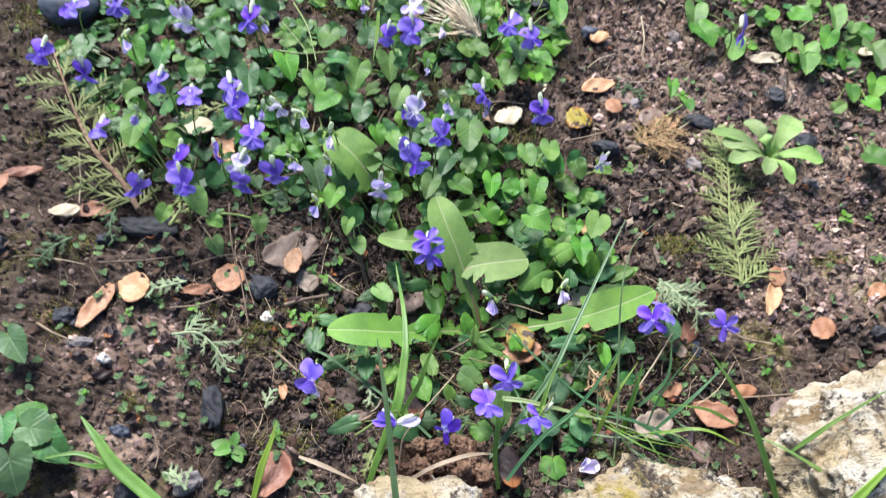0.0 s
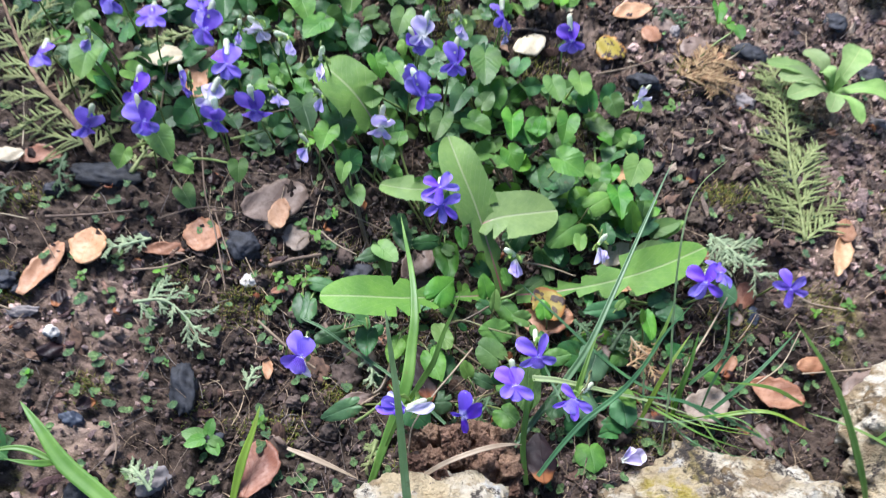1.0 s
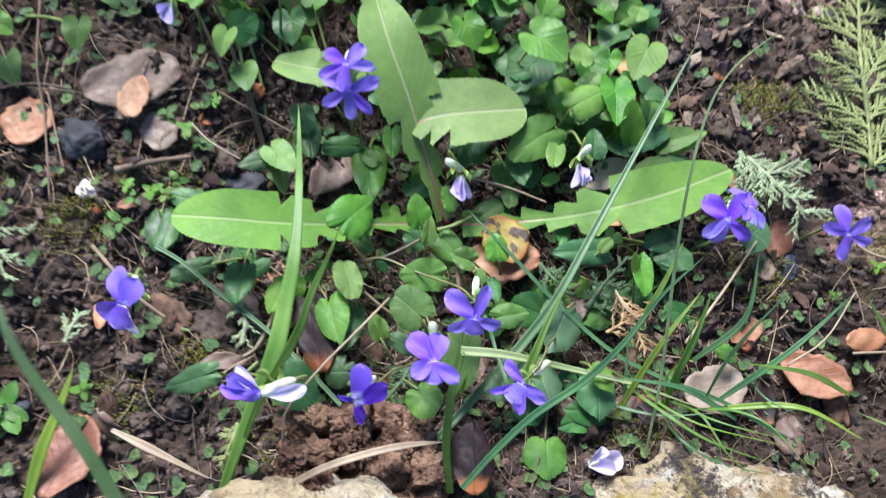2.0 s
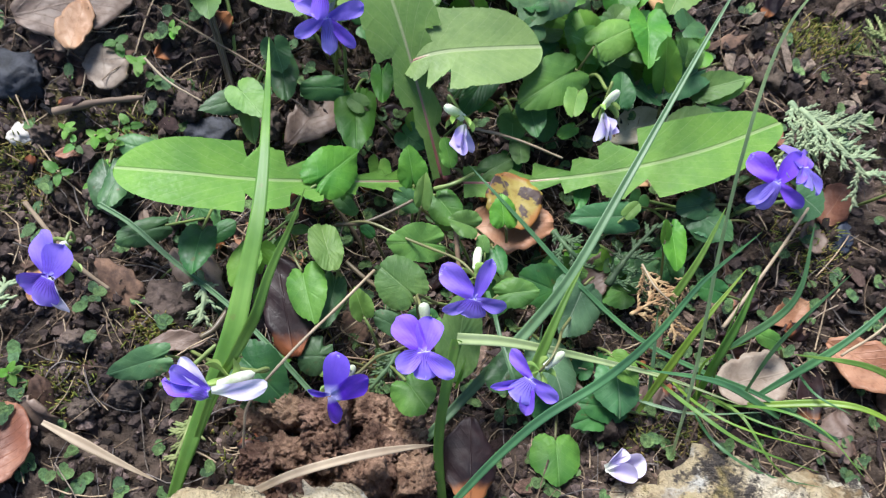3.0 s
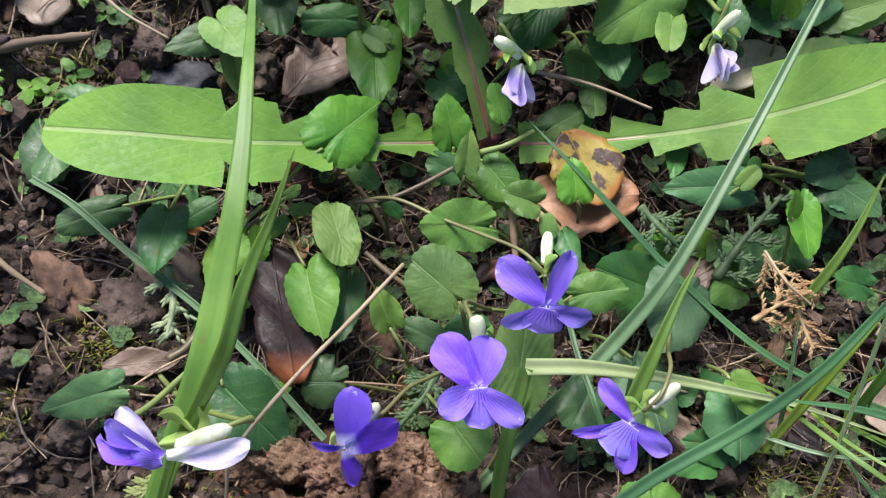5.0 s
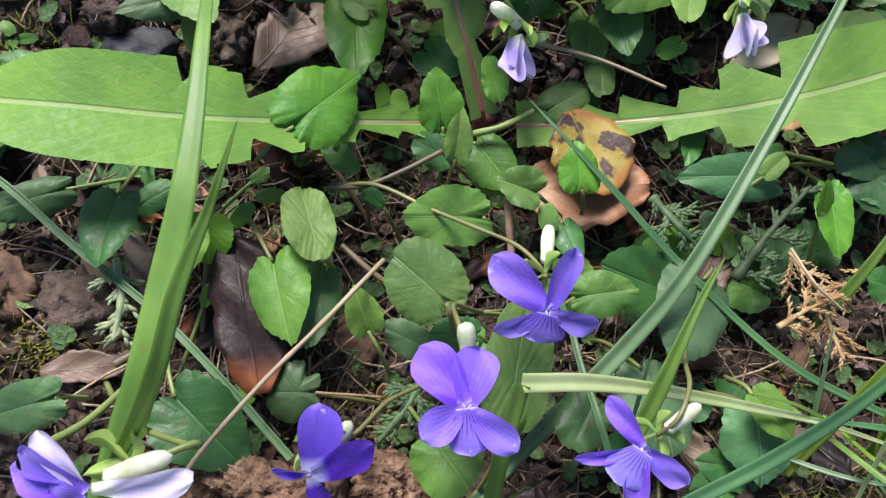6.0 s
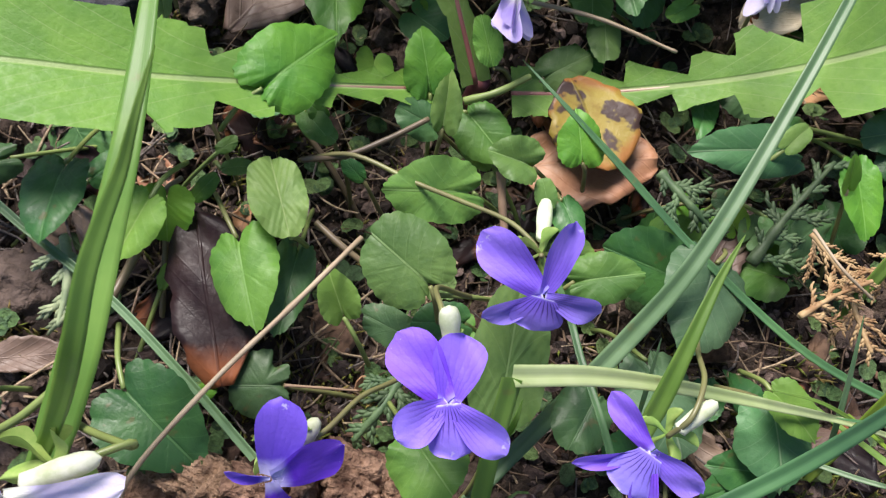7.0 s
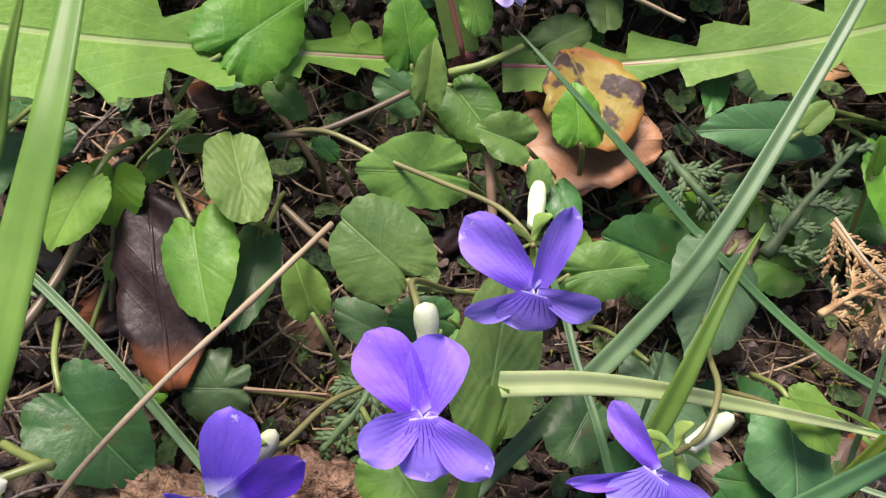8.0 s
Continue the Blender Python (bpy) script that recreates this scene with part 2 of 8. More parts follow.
def dry_leaf_material(name, a, b, c, spots=0.0, rough=0.45, ribs=0.6, foot=None, spec=0.5, rim=None):
    k = Nodes(name)
    x, y = k.uv()
    big, fine = k.noise(60.0, detail=5.0), k.noise(500.0, detail=4.0)
    col = k.mix(k.ramp(big, 0.35, 0.66), a, b)
    col = k.mix(k.math("MULTIPLY", k.ramp(fine, 0.45, 0.75), 0.5), col, c)
    ax = k.math("ABSOLUTE", x)
    rib = k.ramp(ax, 0.006, 0.02, 1.0, 0.0)
    saw = k.math("ABSOLUTE", k.math("SUBTRACT", k.math("FRACT", k.math("ADD", k.math("SUBTRACT", k.math("MULTIPLY", y, 7.0), k.math("MULTIPLY", ax, 6.0)), 20.0)), 0.5))
    if rim:
        out = k.math("ADD", k.math("MULTIPLY", k.math("ABSOLUTE", k.math("SUBTRACT", y, 0.5)), 1.0), k.math("MULTIPLY", ax, 0.55))
        col = k.mix(k.math("MULTIPLY", k.ramp(k.math("ADD", out, k.math("MULTIPLY", fine, 0.12)), 0.44, 0.58), 0.9), col, rim)
    if spots:
        s = k.ramp(k.noise(190.0, detail=3.0, rough=0.5), 0.60 - spots * 0.1, 0.66 - spots * 0.1)
        col = k.mix(s, col, (0.048, 0.024, 0.016))
    if foot:
        col = k.mix(k.ramp(k.math("ADD", y, k.math("MULTIPLY", big, 0.5)), 0.34, 0.52, 0.9, 0.0), col, foot)
    col = k.mix(k.math("MULTIPLY", rib, 0.35), col, b)
    r = k.rand()
    col = k.hsv(col, k.math("ADD", 0.492, k.math("MULTIPLY", r, 0.016)), 1.0, k.math("ADD", 0.8, k.math("MULTIPLY", r, 0.4)))
    h = k.math("ADD", k.math("MULTIPLY", k.ramp(saw, 0.40, 0.5), ribs), k.math("ADD", rib, k.math("MULTIPLY", fine, 0.8)))
    return k.finish(col, k.ramp(fine, 0.3, 0.7, rough, rough + 0.25), h, 0.35, 0.0006, 0.08, spec=spec)


DRY_TAN = dry_leaf_material("dry_leaf_tan", (0.38, 0.19, 0.09), (0.50, 0.29, 0.155), (0.24, 0.105, 0.05), ribs=0.25)
DRY_RED = dry_leaf_material("dry_leaf_red_brown", (0.23, 0.092, 0.047), (0.34, 0.165, 0.090), (0.10, 0.035, 0.02))
DRY_DULL = dry_leaf_material("dry_leaf_dull", (0.13, 0.085, 0.063), (0.23, 0.16, 0.12), (0.07, 0.045, 0.035))
DRY_DARK = dry_leaf_material("dry_leaf_dark", (0.008, 0.004, 0.006), (0.026, 0.011, 0.010), (0.030, 0.018, 0.020), rough=0.40, ribs=0.08, foot=(0.30, 0.11, 0.04), spec=0.3)
DRY_GREY = dry_leaf_material("dry_leaf_greyish", (0.22, 0.16, 0.115), (0.30, 0.235, 0.18), (0.13, 0.09, 0.06), ribs=0.2)
DRY_CREAM = dry_leaf_material("dry_leaf_cream", (0.48, 0.41, 0.27), (0.58, 0.50, 0.36), (0.34, 0.26, 0.16))
DRY_YELLOW = dry_leaf_material("dry_leaf_yellow", (0.27, 0.205, 0.022), (0.33, 0.26, 0.036), (0.22, 0.13, 0.025), spots=0.66, ribs=0.03, rim=(0.34, 0.14, 0.03))


def pale_patches(k, col):
    """Some patches of the soil are a paler brown."""
    edge = k.math("MULTIPLY", k.math("SUBTRACT", k.noise(24.0, detail=5.0), 0.5), 0.16)
    # Weight of the paler brown: from noise, and round the listed spots.
    dry = k.math("MULTIPLY", k.ramp(k.noise(7.0, detail=4.0), 0.52, 0.66), 0.55)
    for spot, reach in PALE_SPOTS:
        far = k.t.nodes.new("ShaderNodeVectorMath")
        far.operation = "DISTANCE"
        k.t.links.new(k.world(), far.inputs[0])
        far.inputs[1].default_value = spot
        dry = k.math("MAXIMUM", dry, k.ramp(k.math("ADD", far.outputs["Value"], edge), reach * 0.7, reach * 1.3, 1.0, 0.0))
    return k.mix(dry, col, k.mix(1.0, col, (2.9, 2.85, 2.85), "MULTIPLY"))


PALE_SPOTS = (((0.17, 0.438, 0), 0.075), ((0.213, 0.351, 0), 0.06), ((-0.172, 0.152, 0), 0.03), ((0.091, 0.499, 0), 0.05), ((-0.158, 0.099, 0), 0.02), ((0.245, 0.335, 0), 0.05), ((0.10, 0.44, 0), 0.045), ((0.19, 0.30, 0), 0.03), ((0.235, 0.43, 0), 0.045))


def soil_material():
    k = Nodes("garden_soil")
    a, b, c, d = k.noise(28.0, detail=6.0), k.noise(140.0, detail=6.0, rough=0.7), k.noise(900.0, detail=4.0, rough=0.7), k.noise(9.0, detail=3.0)
    col = k.mix(k.ramp(b, 0.35, 0.68), (0.023, 0.016, 0.012), (0.098, 0.070, 0.054))
    col = k.mix(k.ramp(a, 0.45, 0.72), col, (0.132, 0.098, 0.076))
    col = k.mix(k.math("MULTIPLY", k.ramp(c, 0.55, 0.75), 0.45), col, (0.24, 0.19, 0.15))
    moss = k.math("MULTIPLY", k.ramp(k.noise(17.0, detail=5.0), 0.58, 0.68), k.ramp(c, 0.35, 0.6))
    col = k.mix(k.math("MULTIPLY", moss, 0.55), col, (0.145, 0.135, 0.030))
    col = pale_patches(k, col)
    h = k.math("ADD", b, k.math("MULTIPLY", c, 0.5))
    return k.finish(col, 0.93, h, 0.9, 0.003, spec=0.2)


SOIL = soil_material()


def litter_material(name, cols, scale=400.0, rough=0.85):
    k = Nodes(name)
    r = k.island()
    col = cols[0]
    for i, c in enumerate(cols[1:]):
        col = k.mix(k.ramp(r, (i + 0.75) / len(cols), (i + 1.0) / len(cols)), col, c)
    n = k.noise(scale * 1.8, detail=6.0, rough=0.75)
    v = k.math("MULTIPLY", k.ramp(n, 0.3, 0.7, 0.50, 1.50), k.math("ADD", 0.75, k.math("MULTIPLY", k.math("FRACT", k.math("MULTIPLY", r, 13.7)), 0.5)))
    col = k.hsv(col, 0.5, 1.0, v)
    if name in ("soil_crumb", "bark_mulch"):
        col = pale_patches(k, col)
    return k.finish(col, rough, n, 0.9, 0.0010, spec=0.25)


CRUMB = litter_material("soil_crumb", [(0.023, 0.017, 0.014), (0.052, 0.036, 0.032), (0.086, 0.062, 0.053), (0.043, 0.032, 0.030), (0.067, 0.047, 0.040), (0.177, 0.127, 0.109)])
MULCH = litter_material("bark_mulch", [(0.027, 0.017, 0.013), (0.066, 0.037, 0.028), (0.100, 0.061, 0.045), (0.053, 0.037, 0.035), (0.042, 0.025, 0.023), (0.201, 0.138, 0.105), (0.016, 0.015, 0.017)])
DRY_BITS = litter_material("dry_bits", [(0.100, 0.064, 0.048), (0.165, 0.115, 0.085), (0.220, 0.165, 0.125), (0.130, 0.100, 0.085), (0.190, 0.140, 0.105), (0.340, 0.270, 0.200)])
STICKS = litter_material("thin_sticks", [(0.131, 0.088, 0.060), (0.237, 0.169, 0.112), (0.413, 0.312, 0.206), (0.163, 0.138, 0.125)])
MOSS = litter_material("moss_green", [(0.150, 0.185, 0.030), (0.240, 0.225, 0.050), (0.290, 0.220, 0.070), (0.120, 0.155, 0.030)], rough=0.7)
SEEDLING = litter_material("seedling_green", [(0.080, 0.145, 0.050), (0.120, 0.190, 0.065), (0.065, 0.120, 0.052)], rough=0.5)


def rock_material(name, patch):
    """Weathered limestone: cream and ochre, pitted grey, with a patch of yellow lichen round a place."""
    k = Nodes(name)
    p = k.world()
    a, b, c, d = k.noise(22.0, p, 6.0), k.noise(85.0, p, 6.0, 0.7), k.noise(480.0, p, 5.0, 0.7), k.noise(60.0, p, 5.0)
    e = k.noise(46.0, p, 6.0, 0.72)
    col = k.mix(k.ramp(a, 0.40, 0.60), (0.55, 0.44, 0.27), (0.76, 0.70, 0.58))
    col = k.mix(k.ramp(b, 0.50, 0.62), col, (0.36, 0.27, 0.16))
    col = k.mix(k.ramp(d, 0.56, 0.64), col, (0.64, 0.61, 0.55))
    col = k.mix(k.math("MULTIPLY", k.ramp(e, 0.53, 0.58), k.ramp(c, 0.30, 0.52)), col, (0.075, 0.062, 0.054))
    col = k.mix(k.math("MULTIPLY", k.ramp(k.noise(30.0, p, 5.0, 0.65), 0.54, 0.62), 0.8), col, (0.30, 0.20, 0.09))
    far = k.t.nodes.new("ShaderNodeVectorMath")
    far.operation = "DISTANCE"
    k.t.links.new(p, far.inputs[0])
    far.inputs[1].default_value = patch
    near = k.math("ADD", far.outputs["Value"], k.math("MULTIPLY", k.math("SUBTRACT", d, 0.5), 0.05))
    lichen = k.math("MULTIPLY", k.ramp(near, 0.008, 0.018, 1.0, 0.0), k.ramp(b, 0.40, 0.54))
    col = k.mix(lichen, col, k.mix(k.ramp(c, 0.4, 0.6), (0.34, 0.26, 0.05), (0.48, 0.39, 0.10)))
    col = k.mix(k.math("MULTIPLY", k.ramp(c, 0.60, 0.68), 0.8), col, (0.08, 0.066, 0.056))
    h = k.math("ADD", k.math("MULTIPLY", b, 2.0), k.math("ADD", c, k.math("MULTIPLY", e, 2.0)))
    return k.finish(col, 0.9, h, 1.0, 0.004, spec=0.25)


LIMESTONE = rock_material("limestone", (0.103, 0.150, 0.016))


# ---- building helpers ----
def mesh_of(name, verts, faces, material, uvs=None, smooth=True):
    me = bpy.data.meshes.new(name)
    me.from_pydata([tuple(map(float, v)) for v in verts], [], faces)
    if uvs is not None:
        layer = me.uv_layers.new(name="UVMap")
        idx = np.empty(len(me.loops), dtype=np.int32)
        me.loops.foreach_get("vertex_index", idx)
        layer.data.foreach_set("uv", np.asarray(uvs, dtype=np.float32)[idx].ravel())
    me.polygons.foreach_set("use_smooth", [smooth] * len(me.polygons))
    me.materials.append(material)
    return me


def thing(name, at, label, category, group=""):
    """An empty at the base of a thing, which carries its parts."""
    root = new(name)
    root.empty_display_size = 0.005
    root.location = at
    return tagged(root, label, category, group)


def part(name, me, root, m=None, label=""):
    """A mesh placed in the world by m, as a part of root."""
    ob = new(name, me)
    ob.parent = root
    up = Matrix.Identity(4)
    o = root
    while o:
        up = Matrix.Translation(o.location) @ up if o.type == "EMPTY" else up
        o = o.parent
    ob.matrix_parent_inverse = up.inverted()
    if m is not None:
        ob.matrix_basis = m
    return tagged(ob, label)


def solo(name, me, m, label, category, group="", kind=""):
    ob = new(name, me)
    if m is not None:
        ob.matrix_basis = m
    return tagged(ob, label, category, group, kind)


def basis(at, y, z, sx=1.0, sy=1.0, sz=1.0):
    """A pose whose y axis runs along y and whose z axis is as near to z as it can be."""
    y = Vector(y).normalized()
    x = y.cross(Vector(z)).normalized()
    z = x.cross(y)
    m = Matrix((x * sx, y * sy, z * sz)).transposed().to_4x4()
    m.translation = at
    return m


def bezier(points, n):
    """A smooth curve through the points: n + 1 places on it."""
    p = [Vector(q) for q in points]
    if len(p) == 2:
        p = [p[0], p[0].lerp(p[1], 0.5), p[1]]
    e = [p[0] * 2 - p[1], *p, p[-1] * 2 - p[-2]]
    out = []
    for i in range(n + 1):
        s = i / n * (len(p) - 1)
        j = min(int(s), len(p) - 2)
        t = s - j
        a, b, c, d = e[j], e[j + 1], e[j + 2], e[j + 3]
        out.append(0.5 * (2 * b + (c - a) * t + (2 * a - 5 * b + 4 * c - d) * t * t + (3 * b - a - 3 * c + d) * t ** 3))
    return out


def tube_mesh(name, points, r0, r1, material, n=14, sides=7, knobs=0.0):
    """A round stalk along a curve, from radius r0 to r1."""
    c = bezier(points, n)
    verts, faces, uvs = [], [], []
    for i, p in enumerate(c):
        d = (c[min(i + 1, n)] - c[max(i - 1, 0)]).normalized()
        side = d.cross(Vector((0.3, 0.2, 1))).normalized()
        up = side.cross(d)
        r = r0 + (r1 - r0) * i / n
        r *= 1 + knobs * noise.noise(p * 300)
        for j in range(sides):
            a = 2 * math.pi * j / sides
            verts.append(p + (side * math.cos(a) + up * math.sin(a)) * r)
            uvs.append((math.cos(a) * 0.5, i / n))
    for i in range(n):
        for j in range(sides):
            k = (j + 1) % sides
            faces.append((i * sides + j, i * sides + k, (i + 1) * sides + k, (i + 1) * sides + j))
    faces.append(tuple(range(sides))[::-1])
    faces.append(tuple(range(n * sides, (n + 1) * sides)))
    return mesh_of(name, verts, faces, material, uvs)


def blade_mesh(name, points, width, material, face=(0, 0, 1), n=36, taper=0.55, fold=0.25, twist=0.0, blunt=False, foot=0.55):
    """A grass blade: a folded strip along a curve that narrows to its tip (the last point)."""
    c = bezier(points, n)
    verts, faces, uvs = [], [], []
    across = (-1, -0.62, -0.25, 0, 0.25, 0.62, 1)
    for i, p in enumerate(c):
        t = i / n
        d = (c[min(i + 1, n)] - c[max(i - 1, 0)]).normalized()
        f = Vector(face)
        side = d.cross(f).normalized()
        up = side.cross(d)
        if twist:
            q = Matrix.Rotation(twist * t, 3, d)
            side, up = q @ side, q @ up
        w = width * 0.5 * (foot + (1 - foot) * min(1, t / 0.3))
        if not blunt:
            w *= min(1.0, ((1 - t) / taper)) ** 0.7 if t < 1 else 0.02
        for u in across:
            verts.append(p + side * (w * u) + up * (w * fold * (abs(u) - 0.4 - 0.25 * (u * u))))
            uvs.append((u * 0.5, t * 4))
    m = len(across)
    for i in range(n):
        for j in range(m - 1):
            faces.append((i * m + j, i * m + j + 1, (i + 1) * m + j + 1, (i + 1) * m + j))
    k = len(verts)
    for i in range(k):
        t = (i // m) / n
        verts.append(Vector(verts[i]) - Vector((0, 0, 0.00018)))
        uvs.append(uvs[i])
    faces += [tuple(v + k for v in f[::-1]) for f in faces[:n * (m - 1)]]
    for i in range(n):
        for j in (0, m - 1):
            q = (i * m + j, (i + 1) * m + j, (i + 1) * m + j + k, i * m + j + k)
            faces.append(q if j == 0 else q[::-1])
    return mesh_of(name, verts, faces, material, uvs)


def dry_sprays():
    k = Nodes("dry_spray_brown")
    n = k.noise(300.0, detail=4.0)
    col = k.mix(k.ramp(n, 0.35, 0.65), (0.22, 0.12, 0.05), (0.40, 0.28, 0.14))
    return k.finish(col, 0.7, n, 0.3, 0.0005)


NEEDLE_DRY = dry_sprays()

# ---- the ground ----
_lat = nrg.rand(256, 256)


def value_noise(x, y, scale, seed=0):
    """Smooth noise in 0..1 over the plan, at so many cells a metre."""
    u, v = np.asarray(x) * scale + 37.3 * seed + 100.0, np.asarray(y) * scale + 11.9 * seed + 100.0
    i, j = np.floor(u).astype(int), np.floor(v).astype(int)
    a, b = u - i, v - j
    a, b = a * a * (3 - 2 * a), b * b * (3 - 2 * b)
    g = lambda p, q: _lat[p % 256, q % 256]
    return (g(i, j) * (1 - a) + g(i + 1, j) * a) * (1 - b) + (g(i, j + 1) * (1 - a) + g(i + 1, j + 1) * a) * b


def soil_height(x, y):
    """The height of the bed: a shallow dip round the plants, with lumps and crumbs."""
    x, y = np.asarray(x, dtype=float), np.asarray(y, dtype=float)
    near = np.exp(-((x / 0.8) ** 2 + ((y - 0.3) / 0.8) ** 2))
    z = -0.003 - 0.021 * np.exp(-(((x - 0.03) / 0.075) ** 2 + ((y - 0.22) / 0.065) ** 2))
    z = z - 0.016 * np.exp(-(((x - 0.15) / 0.05) ** 2 + ((y - 0.2) / 0.03) ** 2))
    z = z + near * 0.012 * (value_noise(x, y, 16, 1) - 0.5)
    z = z + near * 0.007 * (value_noise(x, y, 48, 2) - 0.5)
    lumps = value_noise(x, y, 130, 3)
    z = z + near * 0.0050 * (np.abs(lumps - 0.5) * 2 - 0.4)
    z = z + near * 0.0036 * (np.abs(value_noise(x, y, 300, 4) - 0.5) * 2 - 0.4)
    z = z + near * 0.0016 * (value_noise(x, y, 700, 6) - 0.5) + near * 0.0009 * (value_noise(x, y, 1300, 7) - 0.5)
    return z + (1 - near) * 0.05 * (value_noise(x, y, 1.2, 5) - 0.5)


def soil(x, y):
    return float(soil_height(x, y))


def build_ground():
    far = np.geomspace(0.03, 60.0, 26)
    xs = np.concatenate((-0.46 - far[::-1], np.linspace(-0.46, -0.105, 165), np.linspace(-0.104, 0.14, 300), np.linspace(0.142, 0.42, 130), 0.42 + far))
    ys = np.concatenate((0.0 - far[::-1], np.linspace(0.0, 0.118, 56), np.linspace(0.119, 0.30, 225), np.linspace(0.302, 0.74, 205), 0.74 + far))
    gx, gy = np.meshgrid(xs, ys)
    verts = np.stack((gx, gy, soil_height(gx, gy)), axis=-1).reshape(-1, 3)
    nx, ny = len(xs), len(ys)
    a = (np.arange(ny - 1)[:, None] * nx + np.arange(nx - 1)).ravel()
    quads = np.stack((a, a + 1, a + nx + 1, a + nx), axis=-1)
    me = bpy.data.meshes.new("ground")
    me.vertices.add(len(verts))
    me.vertices.foreach_set("co", verts.ravel())
    me.loops.add(quads.size)
    me.loops.foreach_set("vertex_index", quads.ravel().astype(np.int32))
    me.polygons.add(len(quads))
    me.polygons.foreach_set("loop_start", np.arange(0, quads.size, 4, dtype=np.int32))
    me.polygons.foreach_set("use_smooth", np.ones(len(quads), dtype=bool))
    me.update(calc_edges=True)
    me.materials.append(SOIL)
    solo("ground", me, None, "dark brown crumbly garden soil with traces of moss", "soil", kind="structure")


def ico(subdiv):
    bm = bmesh.new()
    bmesh.ops.create_icosphere(bm, subdivisions=subdiv, radius=1.0)
    v = np.array([p.co[:] for p in bm.verts])
    f = np.array([[p.index for p in q.verts] for q in bm.faces])
    bm.free()
    return v, f


def in_view(n, spread=1.0, share=0.4):
    """Random places on the part of the bed that the camera passes, thicker towards the plants."""
    k = int(n * share)
    x = np.concatenate((nrg.uniform(-0.40, 0.32, n - k), nrg.normal(0.02, 0.09 * spread, k)))
    y = np.concatenate((nrg.uniform(0.05, 0.66, n - k), nrg.normal(0.20, 0.055 * spread, k)))
    return x, y


def crag(v, shape, rough, seed):
    """A ball of points v pushed into a broken, lopsided crumb."""
    r = random.Random(seed)
    off = Vector((r.uniform(-50, 50), r.uniform(-50, 50), r.uniform(-50, 50)))
    s = [k * r.uniform(0.7, 1.3) for k in shape]
    out = []
    for p in v:
        q = Vector(p)
        b = 1 + rough * (1.5 * noise.noise(q * 1.3 + off) + 0.9 * noise.noise(q * 2.9 + off) + 0.5 * noise.noise(q * 6.1 + off))
        out.append((q.x * b * s[0], q.y * b * s[1], q.z * b * s[2]))
    return np.array(out)


def scatter(name, material, label, category, n, size, shape, subdiv=1, rough=0.4, sink=0.25, tilt=0.5, share=0.4, spread=0.45, area=None):
    """Many small loose bits as one mesh: sizes from a long-tailed spread, each a broken crumb turned at random."""
    v, f = ico(subdiv)
    kinds = [crag(v, shape, rough, 300 + i) for i in range(40)]
    x, y = in_view(n, 1.0, share)
    if area:
        x, y = nrg.uniform(area[0], area[1], n), nrg.uniform(area[2], area[3], n)
    n = len(x)
    s = size * np.exp(np.clip(nrg.normal(0, spread, n), -1.0, 1.1))
    z = soil_height(x, y)
    verts, faces = [], []
    for i in range(n):
        m = np.array(Euler((nrg.normal(0, tilt), nrg.normal(0, tilt), nrg.uniform(0, 6.28))).to_matrix())
        p = kinds[i % 40] @ m.T * s[i]
        low = p[:, 2].min()
        verts.append(p + (x[i], y[i], z[i] - low * (1 - 2 * sink)))
        faces.append(f + i * len(v))
    verts, faces = np.concatenate(verts), np.concatenate(faces)
    solo(name, mesh_of(name, verts, faces.tolist(), material, smooth=False), None, label, category, kind="stuff")


# ---- leaves ----
def heart_leaf_mesh(name, material, seed, fold=0.2, droop=0.15, wave=0.04, notch=True, slim=1.0):
    """A heart-shaped leaf one long, with its stalk's end at the origin and its tip at y = 1, with a scalloped rim."""
    r = random.Random(seed)
    ang = [0, 8, 20, 40, 65, 90, 115, 140, 158, 171, 180]
    rad = [0.95, 0.90, 0.81, 0.71, 0.65, 0.61, 0.58, 0.55, 0.50, 0.38, 0.08] if notch else [1.0, 0.93, 0.80, 0.60, 0.46, 0.38, 0.30, 0.22, 0.15, 0.08, 0.05]
    side = [r.uniform(0.92, 1.08) for _ in range(2)]
    ph = r.uniform(0, 6)
    na, nr = 84, 7
    verts, uvs, faces = [], [], []
    for i in range(na + 1):
        th = -math.pi + 2 * math.pi * i / na
        base = float(np.interp(abs(math.degrees(th)), ang, rad)) * side[th > 0]
        teeth = 1 + 0.055 * abs(math.sin(th * 11 + ph)) * (abs(th) < 2.8) + 0.02 * math.sin(th * 5 + ph)
        for j in range(nr + 1):
            q = base * teeth * (j / nr) ** 0.85
            x, y = math.sin(th) * q * slim, math.cos(th) * q
            z = fold * abs(x) - droop * y * y + wave * math.sin(th * 4 + ph) * (j / nr) ** 2 + 0.25 * wave * math.sin(9 * y + ph) - 0.10 * fold * x * x
            z += 0.007 * math.sin((y * 5 - abs(x) * 4.5) * 6.283)
            verts.append((x, y, z))
            uvs.append((x, y))
    for i in range(na):
        for j in range(nr):
            a = i * (nr + 1) + j
            faces.append((a, a + 1, a + nr + 2, a + nr + 1))
    return mesh_of(name, verts, faces, material, uvs)


